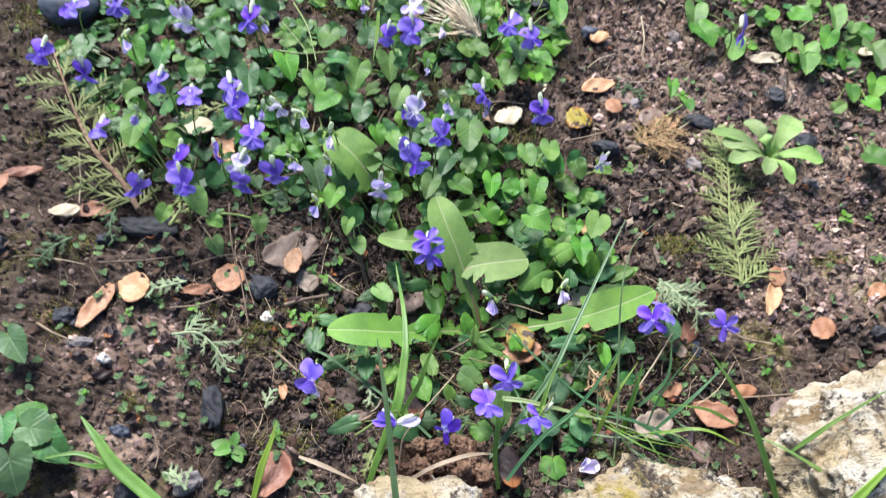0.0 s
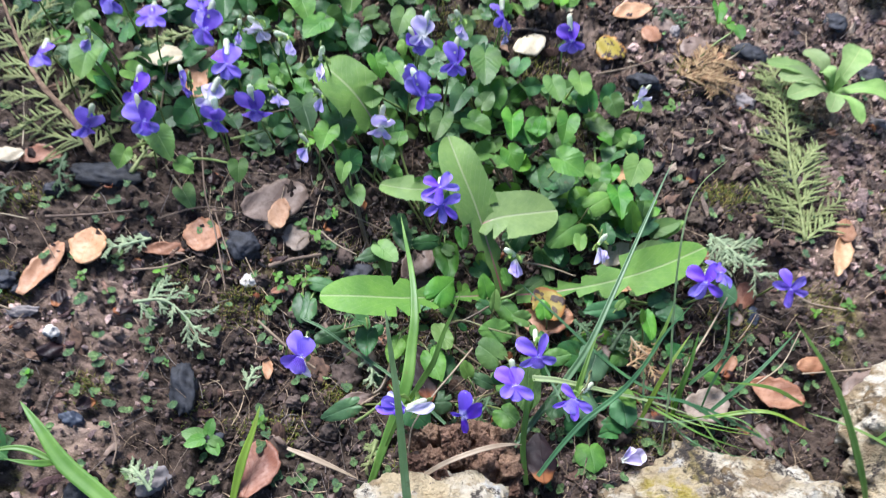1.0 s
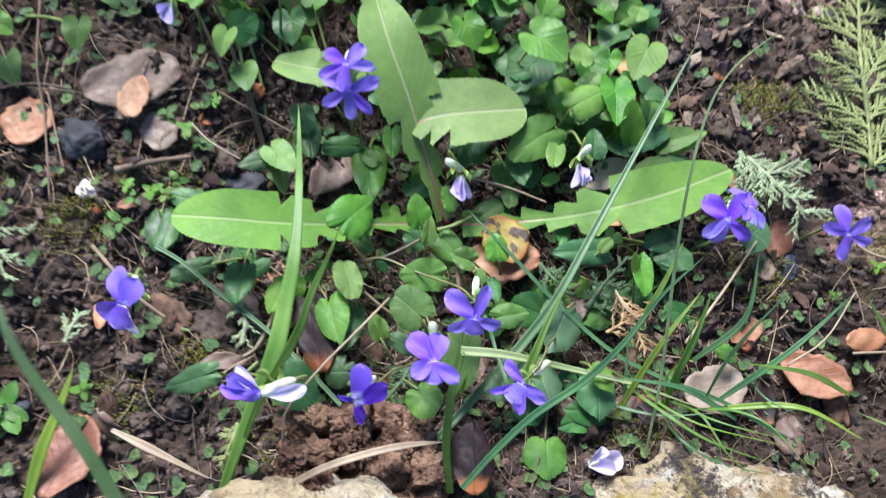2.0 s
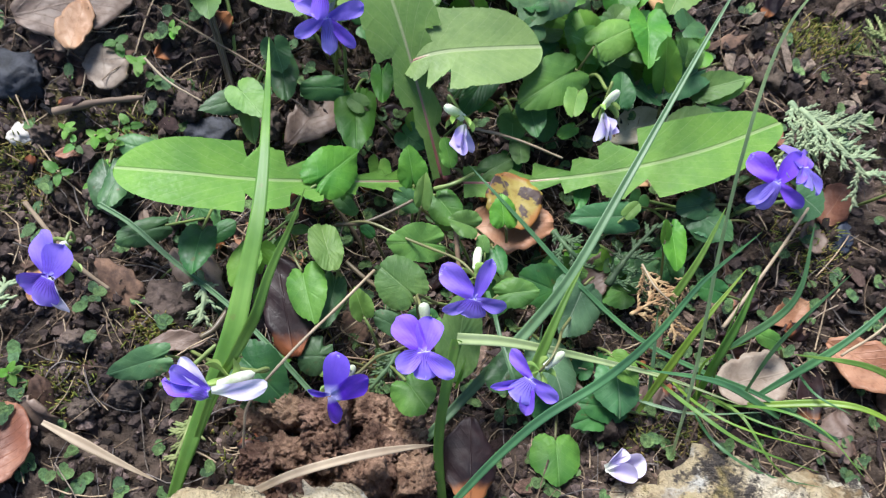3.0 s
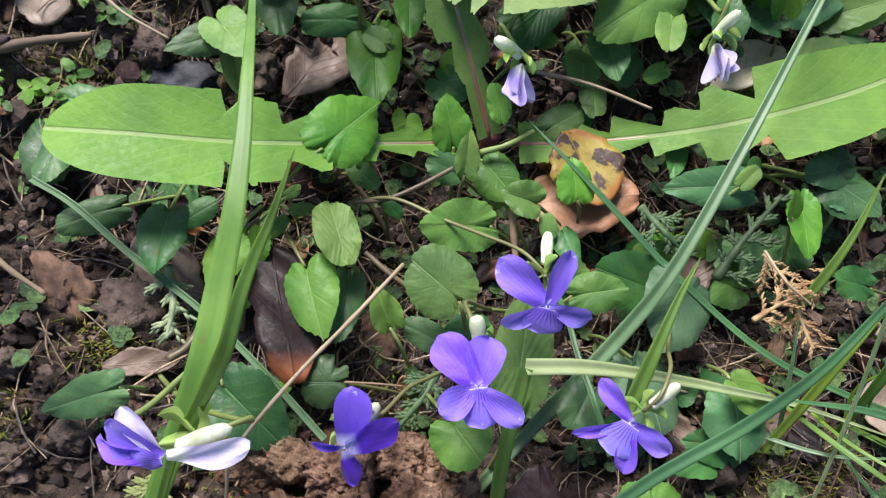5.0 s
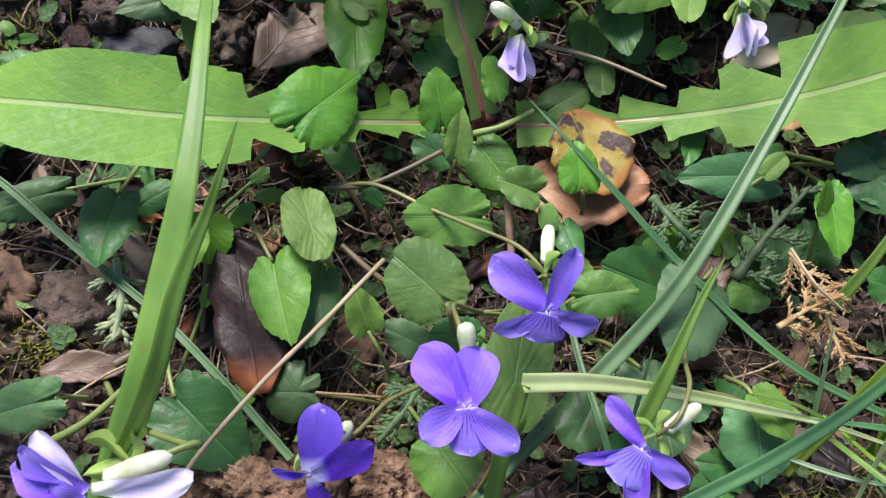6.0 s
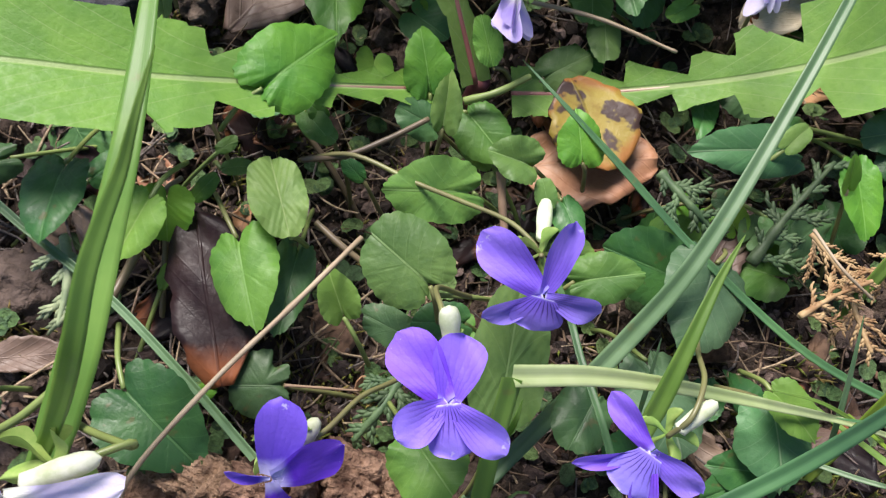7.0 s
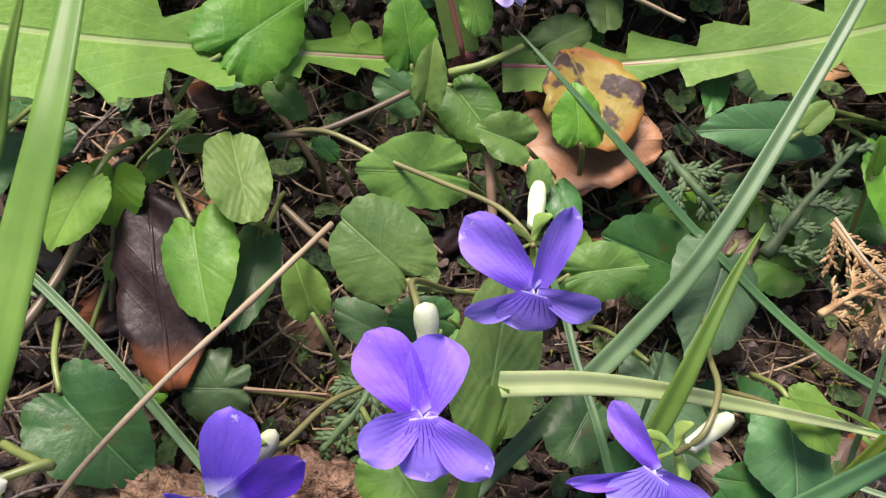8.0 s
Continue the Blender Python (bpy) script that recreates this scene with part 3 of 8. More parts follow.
HEARTS = {}
for _key, _mat in (("green", GREEN), ("deep", DEEP), ("pale", PALE), ("lime", LIME)):
    HEARTS[_key] = [heart_leaf_mesh("heart_leaf_" + _key, _mat, 10 + i, fold=f, droop=d, wave=w)
                    for i, (f, d, w) in enumerate(((0.10, 0.10, 0.03), (0.25, 0.20, 0.05), (0.38, 0.28, 0.04), (0.05, -0.10, 0.05), (0.30, 0.05, 0.07)))]
OVALS = {_key: heart_leaf_mesh("oval_leaf_" + _key, _mat, 33, 0.2, 0.12, 0.02, notch=False) for _key, _mat in (("green", GREEN), ("deep", DEEP), ("pale", PALE), ("lime", LIME))}
ROUNDS = [heart_leaf_mesh("round_leaf", LIME if i else GREEN, 50 + i, 0.08, 0.1, 0.02, notch=False, slim=1.25) for i in range(2)]


class Plants:
    """The violet plants: leaves are handed to the nearest crown."""
    crowns = []


def crown(x, y):
    Plants.crowns.append(thing("violet_plant", (x, y, soil(x, y)), "low violet plant with heart-shaped green leaves on soil", "violet plant", "violet plants"))


def nearest(p):
    return min(Plants.crowns, key=lambda c: (c.location.x - p[0]) ** 2 + (c.location.y - p[1]) ** 2)


def leaf(base, tip, width, tone="green", shape=0, lean=(0, 0, 1), stalk=True):
    """One violet leaf from the end of its stalk to its tip. width: across the blade."""
    b, t = Vector(base), Vector(tip)
    for p in (b, t):
        p.z = max(p.z, soil(p.x, p.y) + 0.0025)
    root = nearest(b)
    if shape != 9:
        b = b.lerp(t, 0.25)
    long = (t - b).length
    me = OVALS[tone] if shape == 9 else HEARTS[tone][shape % 5]
    full = 0.9 if shape == 9 else 1.24
    ob = part("leaf", me, root, basis(b, t - b, lean, width / full, long, long))
    if stalk:
        c = Vector(root.location)
        d = c - b
        d.z = 0
        if d.length > 0.035:
            c = b + d.normalized() * 0.035
            c.z = soil(c.x, c.y)
        mid = b.lerp(c, 0.5) - (t - b).normalized() * long * 0.25
        mid.z = max(soil(mid.x, mid.y), min(b.z, mid.z) - 0.002)
        end = b - Vector((0, 0, 0.0008)) - (t - b).normalized() * 0.0004
        part("leaf_stalk", tube_mesh("leaf_stalk", [c - Vector((0, 0, 0.002)), mid, end], 0.0008, 0.0006, STALK if rng.random() < 0.6 else STALK_RED, n=8, sides=5), root)
    return ob


OUTLINES = {"heart": ((0, 1), (0.13, 0.94), (0.30, 0.79), (0.43, 0.60), (0.495, 0.38), (0.485, 0.17), (0.41, 0.0), (0.29, -0.10), (0.16, -0.11), (0.06, -0.05), (0, 0.03)),
            "kidney": ((0, 1), (0.20, 0.97), (0.37, 0.85), (0.475, 0.65), (0.50, 0.42), (0.48, 0.19), (0.41, 0.02), (0.29, -0.10), (0.16, -0.12), (0.06, -0.05), (0, 0.04)),
            "oval": ((0, 1), (0.20, 0.955), (0.37, 0.83), (0.47, 0.64), (0.50, 0.44), (0.46, 0.25), (0.34, 0.10), (0.15, 0.01), (0, 0))}


def bed_leaf_mesh(material, seed, kind, fold, long, wide, bite=None):
    """A violet leaf at its true size: the stalk meets it at the origin, its tip is at y = long, the rim is scalloped and the blade cupped and puckered between its veins."""
    r = random.Random(seed * 7 + 3)
    na, nr = 160, 12
    half = bezier([(*p, 0) for p in OUTLINES[kind]], na // 2)
    ring = np.array([(-p.x, p.y) for p in half[::-1]] + [(p.x, p.y) for p in half[1:]])
    th = np.linspace(-math.pi, math.pi, na + 1)[:, None]
    rho = (np.linspace(0, 1, nr + 1) ** 0.8)[None, :]
    ph = [r.uniform(0, 6.28) for _ in range(6)]
    teeth = 0.016 if kind == "oval" else 0.034
    edge = np.where(th > 0, 1 + r.uniform(-0.07, 0.07), 1 + r.uniform(-0.07, 0.07)) + 0.03 * np.sin(th * 3 + ph[1]) + 0.018 * np.sin(th * 7 + ph[2])
    edge = edge - teeth * (1 - np.abs(np.sin(th * 13.5 + ph[3]))) * (np.abs(th) < 2.75) * (1 + 0.4 * np.sin(th * 4 + ph[4]))
    edge = np.where(np.abs(th) < 2.6, edge, 1.0)
    if bite:
        edge = edge * (1 - bite[1] * np.exp(-((np.degrees(th) - bite[0]) / bite[2]) ** 4))
    x, y = ring[:, :1] * edge * rho, 0.40 + (ring[:, 1:] - 0.40) * edge * rho
    side = np.where(x > 0, fold * (1 + r.uniform(-0.5, 0.5)), fold * (1 + r.uniform(-0.5, 0.5)))
    z = side * (np.sqrt(x * x + 0.0016) - 0.04) - 0.55 * fold * x * x
    z = z - r.uniform(0.02, 0.20) * y * np.abs(y) + r.uniform(-0.30, 0.10) * x * x * 2 - r.uniform(0.02, 0.07) * rho ** 5
    wave = r.uniform(0.02, 0.05)
    z = z + wave * np.sin(th * 5 + ph[0]) * rho ** 3 + 0.5 * wave * np.sin(th * 11 + ph[5]) * rho ** 4
    saw = np.abs(((y - 0.85 * np.abs(x)) * 4.6 + 20.25) % 1.0 - 0.5) * 2
    z = z - 0.013 * np.clip((saw - 0.72) / 0.28, 0, 1) ** 2 * rho - 0.012 * np.exp(-(x / 0.03) ** 2)
    if kind == "oval":
        z = z + 0.01 * np.sin(x * 60 + ph[2]) * np.sin(y * 40 + ph[3])
    verts = np.stack((x * wide, y * long, z * wide), axis=-1).reshape(-1, 3)
    uvs = np.stack((x * 1.24, y), axis=-1).reshape(-1, 2)
    a = (np.arange(na)[:, None] * (nr + 1) + np.arange(nr)).ravel()
    faces = np.stack((a, a + 1, a + nr + 2, a + nr + 1), axis=-1)
    return mesh_of("leaf", verts, faces.tolist(), material, uvs)


def bed_leaf(base, tip, width, tone, kind, fold, seed, foot=None, bite=None):
    """A leaf set one by one: from the end of its stalk to its tip. foot: where the stalk is seen to come from."""
    b, t = Vector(base), Vector(tip)
    for p in (b, t):
        p.z = max(p.z, soil(p.x, p.y) + 0.004)
    root = nearest(b)
    r = random.Random(seed + 500)
    lean = (r.gauss(0, 0.14), -0.12 + r.gauss(0, 0.10), 1)
    tone_mat = {"green": GREEN, "deep": DEEP, "pale": PALE, "lime": LIME}[tone]
    part("leaf", bed_leaf_mesh(tone_mat, seed, kind, fold, (t - b).length, width, bite), root, basis(b, t - b, lean))
    way = (b - t).normalized()
    end = b - Vector((0, 0, 0.0005))
    if foot:
        q = Vector(foot)
        pts = [q - Vector((0, 0, 0.002)), q.lerp(end, 0.55) + Vector((0, 0, 0.001)), end]
    else:
        q = b + way * 0.012 + Vector((r.uniform(-0.005, 0.005), r.uniform(-0.005, 0.005), 0))
        q.z = soil(q.x, q.y)
        pts = [q, q.lerp(end, 0.5) + way * 0.002, end]
    part("leaf_stalk", tube_mesh("leaf_stalk", pts, 0.00048, 0.00040, STALK if r.random() < 0.6 else STALK_OLIVE, n=10, sides=6), root)


def petal_mesh(name, material, seed, blunt=0.5, cup=0.15, roll=0.1, flip=1, foot=0.34):
    """A petal one long and one wide: narrow at the throat, broad and rounded at the end."""
    r = random.Random(seed)
    n, m = 18, 12
    verts, uvs, faces = [], [], []
    for i in range(n + 1):
        v = i / n
        w = 0.5 * (foot + (1 - foot) * math.sin(min(1.0, v / 0.66) * math.pi / 2) ** 1.3)
        if v > 0.66:
            w *= math.sqrt(max(0.0, 1 - ((v - 0.66) / 0.345) ** 2.3))
        for j in range(m + 1):
            u = -1 + 2 * j / m
            x = w * u * (1 + 0.03 * math.sin(9 * v + seed + 2 * (u > 0)) * (abs(u) > 0.6))
            y = v - 0.03 * abs(u) * (v > 0.8) * blunt
            z = cup * (x * x * 2.2) - roll * v * v + 0.025 * math.sin(7 * v + 3 * u + seed) + 0.05 * flip * u * v * v - 0.018 * math.exp(-(u * 5) ** 2) * v
            verts.append((x, y, z))
            uvs.append((x, v))
    for i in range(n):
        for j in range(m):
            a = i * (m + 1) + j
            faces.append((a, a + 1, a + m + 2, a + m + 1))
    return mesh_of(name, verts, faces, material, uvs)


PETALS = {}
for _key, _side, _wing, _low in (("rich", VIOLET, VIOLET_WING, VIOLET_LOW), ("deep", VIOLET_DEEP, VIOLET_DEEP, VIOLET_DEEP), ("pale", VIOLET_PALE, VIOLET_PALE, VIOLET_PALE), ("back", PETAL_BACK, PETAL_BACK, PETAL_BACK)):
    PETALS[_key] = dict(upper=[petal_mesh("upper_petal", _side, 1, 0.4, 0.10, 0.12, foot=0.42), petal_mesh("upper_petal", _side, 4, 0.5, 0.14, 0.05, -1, foot=0.42)],
                        lateral=[petal_mesh("lateral_petal", _wing, 2, 0.3, 0.2, 0.10), petal_mesh("lateral_petal", _wing, 7, 0.3, 0.2, 0.16, -1)],
                        lower=[petal_mesh("lower_petal", _low, 3, 0.9, -0.25, 0.18, foot=0.48)])
LIMP = {_key: [petal_mesh("limp_petal", _mat, 21 + i, 0.2, 0.9, -0.22, (-1) ** i) for i in range(3)] for _key, _mat in (("rich", VIOLET), ("deep", VIOLET_DEEP), ("pale", VIOLET_PALE), ("back", PETAL_BACK))}
SEPALS = petal_mesh("sepal", SEPAL, 5, 0.1, 0.4, 0.1)


def spur_mesh():
    n, s = 14, 14
    verts, faces = [], []
    for i in range(n + 1):
        t = i / n
        r = 0.5 * (0.88 + 0.16 * t) * math.sqrt(max(0.0, 1 - max(0.0, (t - 0.72) / 0.2801) ** 2))
        r *= math.sqrt(min(1.0, 0.002 + t / 0.06)) * (1 - 0.06 * math.sin(t * 9))
        for j in range(s):
            a = 2 * math.pi * j / s
            verts.append((r * math.cos(a) * (1 - 0.12 * math.sin(2 * a)), t, r * math.sin(a) + 0.22 * t * t))
    for i in range(n):
        for j in range(s):
            k = (j + 1) % s
            faces.append((i * s + j, (i + 1) * s + j, (i + 1) * s + k, i * s + k))
    return mesh_of("spur", verts, faces, SPUR)


SPURS = spur_mesh()


def beard_mesh(c, u, s, f, size, seed):
    """Short white hairs on both sides of the throat."""
    r = random.Random(seed + 41)
    verts, faces = [], []
    for i in range(20):
        k = -1 if i % 2 else 1
        p = c + s * (size * k * r.uniform(0.025, 0.085)) - u * (size * r.uniform(-0.02, 0.05)) + f * (size * 0.012)
        tip = p + (f * r.uniform(0.3, 0.9) - s * (k * r.uniform(0.1, 0.7)) - u * r.uniform(-0.3, 0.9)).normalized() * size * r.uniform(0.03, 0.055)
        o = len(verts)
        for j in range(3):
            a = 2.094 * j
            verts.append(p + (s * math.cos(a) + u * math.sin(a)) * 0.000024)
        verts.append(tip)
        faces += [(o, o + 1, o + 3), (o + 1, o + 2, o + 3), (o + 2, o, o + 3)]
    return mesh_of("beard", verts, faces, HAIR)


def violet(throat, face, up, size, root_at, tone="rich", shut=0.0, backs="", label="", seed=0, turns=None, longs=None, wides=None, spur=None, path=None):
    """A violet flower: face is where it looks, up is towards its upper petals. shut: 0 open to 1 closed and hanging."""
    r = random.Random(seed + 99)
    c, f = Vector(throat), Vector(face).normalized()
    loose = 0.0 if turns else 1.0
    f = (f + loose * Vector((r.gauss(0, 0.22), r.gauss(0, 0.22), r.gauss(0, 0.1)))).normalized()
    slim = 1 - loose * r.uniform(0.05, 0.32)
    u = Vector(up)
    u = (u - f * u.dot(f)).normalized()
    s = f.cross(u) * -1
    gx, gy = root_at
    foot = Vector((gx, gy, soil(gx, gy) - 0.002))
    if not label:
        label = {"deep": "deep violet flower on a thin stalk by rotten wood", "rich": "open blue-violet flower with pale throat on a thin stalk", "pale": "fading pale violet flower on a thin stalk",
                 "back": "withering whitish violet flower on a thin stalk"}[tone]
        if shut > 0.4:
            label = "nearly closed, hanging pale violet flower with green sepals"
    root = thing("violet_flower", foot, label, "flower", "violet flowers")
    kinds = (("upper_petal", "upper", 0, -34, 0.56, 0.42, -14), ("upper_petal", "upper", 1, 24, 0.55, 0.40, -12),
             ("lateral_petal", "lateral", 0, -114, 0.49, 0.29, 4), ("lateral_petal", "lateral", 1, 118, 0.50, 0.28, 2), ("lower_petal", "lower", 0, 181, 0.46, 0.36, 10))
    for i, (name, kind, k, turn, long, wide, tip) in enumerate(kinds):
        a = radians(turns[i] if turns else turn + r.uniform(-9, 9))
        long *= longs[i] if longs else 1
        wide *= (wides[i] if wides else 1) * (slim if i != 4 else 1)
        tip += loose * r.uniform(-22, 16)
        if loose:
            long *= (1.04, 1.04, 0.86, 0.86, 0.80)[i]
            wide *= (1.28, 1.28, 0.98, 0.98, 0.95)[i]
            a += radians((7, -3, -14, 13, 0)[i])
        d = (u * math.cos(a) + s * math.sin(a))
        lift = radians(tip + r.uniform(-8, 8) + min(72, shut * (96 if kind != "upper" else 108)))
        way = d * math.cos(lift) + f * math.sin(lift)
        top = f * math.cos(lift) - d * math.sin(lift)
        q = 1 + r.uniform(-0.08, 0.08)
        col = "back" if str(i) in backs else tone
        me = LIMP["pale" if i == 2 else col][i % 3] if shut > 0.5 else PETALS[col][kind][k]
        part(name, me, root, basis(c + d * size * 0.005 + f * ((0.00028 if turns else 0.00012) * i), way, top, size * wide * q * (1 - 0.5 * shut) * ((0.26, 0.30, 0.22, 0.24, 0.36)[i] if shut > 0.5 else 1), size * long * q * (1 - 0.1 * shut) * ((0.8, 0.7, 1.0, 0.9, 1.1)[i] if shut > 0.5 else 1), size * long * (1 + 0.5 * shut)))
    neck = c + u * size * 0.10 - f * size * 0.16
    if spur:
        p0, p1 = Vector(spur[0]), Vector(spur[1])
        part("spur", SPURS, root, basis(p0, p1 - p0, f, spur[2] * 0.9, (p1 - p0).length, spur[2] * 0.9))
        neck = p0.lerp(c, 0.35) - f * size * 0.06
    else:
        part("spur", SPURS, root, basis(c + u * size * (0.02 + 0.22 * loose * (shut < 0.5)) - f * size * 0.08, u * (0.8 + 0.2 * loose) - f * (0.45 - 0.2 * loose) + s * r.uniform(-0.12, 0.12), f, size * (0.125 + 0.035 * loose), size * (0.38 + 0.10 * loose), size * (0.125 + 0.035 * loose)))
    for i in range(5):
        a = radians(72 * i + 20)
        d = (u * math.cos(a) + s * math.sin(a))
        limp = shut > 0.5
        way = d * 0.62 + f * 0.55 if limp else d * 0.8 + f * (0.05 + 0.5 * shut) - u * 0.1
        part("sepal", SEPALS, root, basis(neck - f * size * (-0.02 if limp else 0.06), way, d, size * 0.11, size * (0.36 if limp else 0.27), size * 0.3))
    if turns and shut < 0.3:
        part("beard", beard_mesh(c, u, s, f, size, seed), root, None, "tuft of fine white hairs in the throat")
    if path:
        part("stalk", tube_mesh("stalk", [*path, neck], 0.00042, 0.00036, STALK_OLIVE, n=34, sides=8, knobs=0.12), root)
        return root
    hook = neck + u * size * 0.30 - f * size * 0.22
    low = foot.lerp(hook, 0.5) + Vector((rng.uniform(-0.003, 0.003), rng.uniform(-0.003, 0.003), 0.006))
    part("stalk", tube_mesh("stalk", [foot, low, hook - u * size * 0.05 - Vector((0, 0, 0.003)), hook, neck], 0.00055, 0.00045, STALK, n=18, sides=6), root)
    return root


def dandelion_leaf(name, root, points, width, notches, seed=0, face=(0, 0, 1), teeth=0.02, rib=RIB_RED, stem=0.26, ripple=0.02, swell=(0.16, 0.36)):
    """A long lobed leaf from its foot (first point) to its tip. notches: (place along, side, depth, breadth) of the cuts in its rim."""
    r = random.Random(seed)
    n, m = 300, 6
    c = bezier(points, n)
    verts, uvs, faces = [], [], []
    ph = [r.uniform(0, 6) for _ in range(4)]
    for i, p in enumerate(c):
        t = i / n
        d = (c[min(i + 1, n)] - c[max(i - 1, 0)]).normalized()
        s = d.cross(Vector(face)).normalized()
        up = s.cross(d)
        body = stem + (1 - stem) * (max(0.0, min(1.0, (t - swell[0]) / swell[1])) ** 0.9)
        end = math.sqrt(max(0.0, 1 - max(0.0, (t - 0.58) / 0.42) ** 2.4))
        for j in range(-m, m + 1):
            k = 1 if j > 0 else -1
            w = body * end
            for at, side, deep, broad in notches:
                if side == k:
                    g = (at - t) / broad if t < at else (t - at) / 0.02
                    if g < 1:
                        w *= 1 - deep * (1 - g) ** 0.8
            rough = teeth * (4.0 if t < 0.62 else 0.9) * (t < 0.95)
            w *= 1 - rough * (((t * 24 + ph[0] + 0.31 * k) % 1.0) ** 2) * (0.6 + 0.4 * math.sin(t * 43 + ph[1] * k)) + 0.5 * rough
            w = max(w, 0.03 * (1 - t))
            q = j / m
            x = q * w * width * 0.5
            z = 0.16 * abs(x) + ripple * width * math.sin(t * 14 + ph[2] + 1.5 * k) * q * q
            hooked = 0.42 * max(0.0, min(1.0, (0.66 - t) / 0.08)) * min(1.0, t / 0.1)
            verts.append(p + s * x + up * z - d * (hooked * abs(x) * abs(q)))
            uvs.append((x / width, t * 2.2))
    g = 2 * m + 1
    for i in range(n):
        for j in range(g - 1):
            a = i * g + j
            faces.append((a, a + 1, a + g + 1, a + g))
    blade = part("leaf", mesh_of("dandelion_leaf", verts, faces, DANDELION, uvs), root)
    raised = [q - Vector((0, 0, width * 0.02)) for q in c]
    part("midrib", tube_mesh("midrib", raised[0:int(n * 0.86):36], width * 0.032, width * 0.008, rib, n=40, sides=7), root, None, "pale yellowish midrib")
    return blade


def dry_leaf(at, long, wide, turn, material, label, tilt=(0, 0), curl=0.3, seed=0, lift=0.0, blunt=0.0, name="dry_leaf", thick=0.0006, crumple=0.02):
    """A fallen leaf, curled across, resting on the soil. turn: degrees of its length from the y axis."""
    r = random.Random(seed)
    n, m = 18, 10
    top, uvs = [], []
    ph = r.uniform(0, 6)
    skew = r.uniform(-0.14, 0.14)
    for i in range(n + 1):
        v = i / n
        w = math.sin(math.pi * (0.03 + 0.94 * v ** (1 + skew))) ** (0.75 - 0.4 * blunt)
        for j in range(m + 1):
            u = -1 + 2 * j / m
            rim = 1 + 0.10 * math.sin(5 * v + ph + 2 * (u > 0)) + 0.05 * math.sin(21 * v + 3 * ph + (u > 0)) + 0.04 * math.sin(37 * v + ph)
            x, y = u * w * 0.5 * rim + skew * math.sin(math.pi * v) * 0.6, v - 0.5
            z = curl * (x * x * 1.1) + curl * 0.5 * y * y + 0.03 * math.sin(6 * v + ph) * u + crumple * (math.sin(11 * v + 4 * u + ph) + math.sin(17 * v - 7 * u + ph) * (crumple > 0.05))
            top.append((x * wide, y * long, z * (wide + long) * 0.5))
            uvs.append((x, v))
    k = len(top)
    verts = top + [(x, y, z - thick) for x, y, z in top]
    faces = []
    g = m + 1
    for i in range(n):
        for j in range(m):
            a = i * g + j
            faces.append((a, a + 1, a + g + 1, a + g))
            faces.append((a + k, a + g + k, a + g + 1 + k, a + 1 + k))
    rim = [j for j in range(m)] + [i * g + m for i in range(n)] + [n * g + m - j for j in range(m)] + [(n - i) * g for i in range(n)]
    for i, a in enumerate(rim):
        b = rim[(i + 1) % len(rim)]
        faces.append((b, a, a + k, b + k))
    low = min(v[2] for v in verts)
    m4 = Matrix.Translation((at[0], at[1], soil(at[0], at[1]) + lift - low + 0.0022)) @ Euler((radians(tilt[0]), radians(tilt[1]), radians(-turn))).to_matrix().to_4x4()
    return solo(name, mesh_of(name, verts, faces, material, uvs + uvs), m4, label, "dry leaf" if name == "dry_leaf" else name.replace("_", " "))


def stone(name, at, size, material, label, category, turn=0, seed=0, rough=0.18, subdiv=4, facets=0, sink=0.3, tilt=0, freq=2.0, group="", lift=0.0, grain=0.0):
    """A stone or lump: a ball pushed to a rough block, with broad dents and fine ones."""
    v, f = ico(subdiv)
    r = random.Random(seed)
    off = Vector((r.uniform(-50, 50), r.uniform(-50, 50), r.uniform(-50, 50)))
    planes = []
    for _ in range(facets):
        d = Vector((r.gauss(0, 1), r.gauss(0, 1), r.gauss(0, 1))).normalized()
        planes.append((d, r.uniform(0.55, 0.8)))
    out = []
    for p in v:
        q = Vector(p)
        b = 1 + rough * noise.noise(q * freq + off) + rough * 0.5 * noise.noise(q * freq * 2.7 + off) + rough * 0.28 * noise.noise(q * freq * 7 + off) + rough * 0.14 * noise.noise(q * freq * 17 + off)
        if grain:
            b += grain * (noise.noise(Vector((q.x * 9, q.y * 1.6, q.z * 5)) + off) + 0.5 * noise.noise(Vector((q.x * 24, q.y * 5, q.z * 12)) + off) - 0.5 * abs(noise.noise(q * 5 + off)))
        for d, h in planes:
            over = q.dot(d) - h
            if over > 0:
                q -= d * over * 0.9
        q = q * b
        out.append((q.x * size[0] / 2, q.y * size[1] / 2, q.z * size[2] / 2))
    low = min(p[2] for p in out)
    me = mesh_of(name, out, f.tolist(), material, smooth=not facets or subdiv > 3)
    m4 = Matrix.Translation((at[0], at[1], soil(at[0], at[1]) + lift - low - sink * size[2])) @ Euler((radians(tilt), 0, radians(-turn))).to_matrix().to_4x4()
    return solo(name, me, m4, label, category, group)


def sprig(points, width, material, label, fronds=12, seed=0, side=0, fine=True, wood=True, girth=0.0011):
    """A fallen conifer spray: a stem with flat side sprays of overlapping scale leaves."""
    r = random.Random(seed)
    n = 60
    c = bezier(points, n)
    root = thing("conifer_sprig", c[0], label, "conifer sprig", "conifer sprigs")
    part("stem", tube_mesh("stem", [c[i] for i in range(0, n + 1, 6)], girth, 0.0004, BARK if wood else material, n=24, sides=6, knobs=0.5), root)
    sv, sf = ico(1)
    for i in range(fronds):
        t = (i + 0.6) / fronds
        p = c[int(t * n)]
        d = (c[min(int(t * n) + 1, n)] - c[max(int(t * n) - 1, 0)]).normalized()
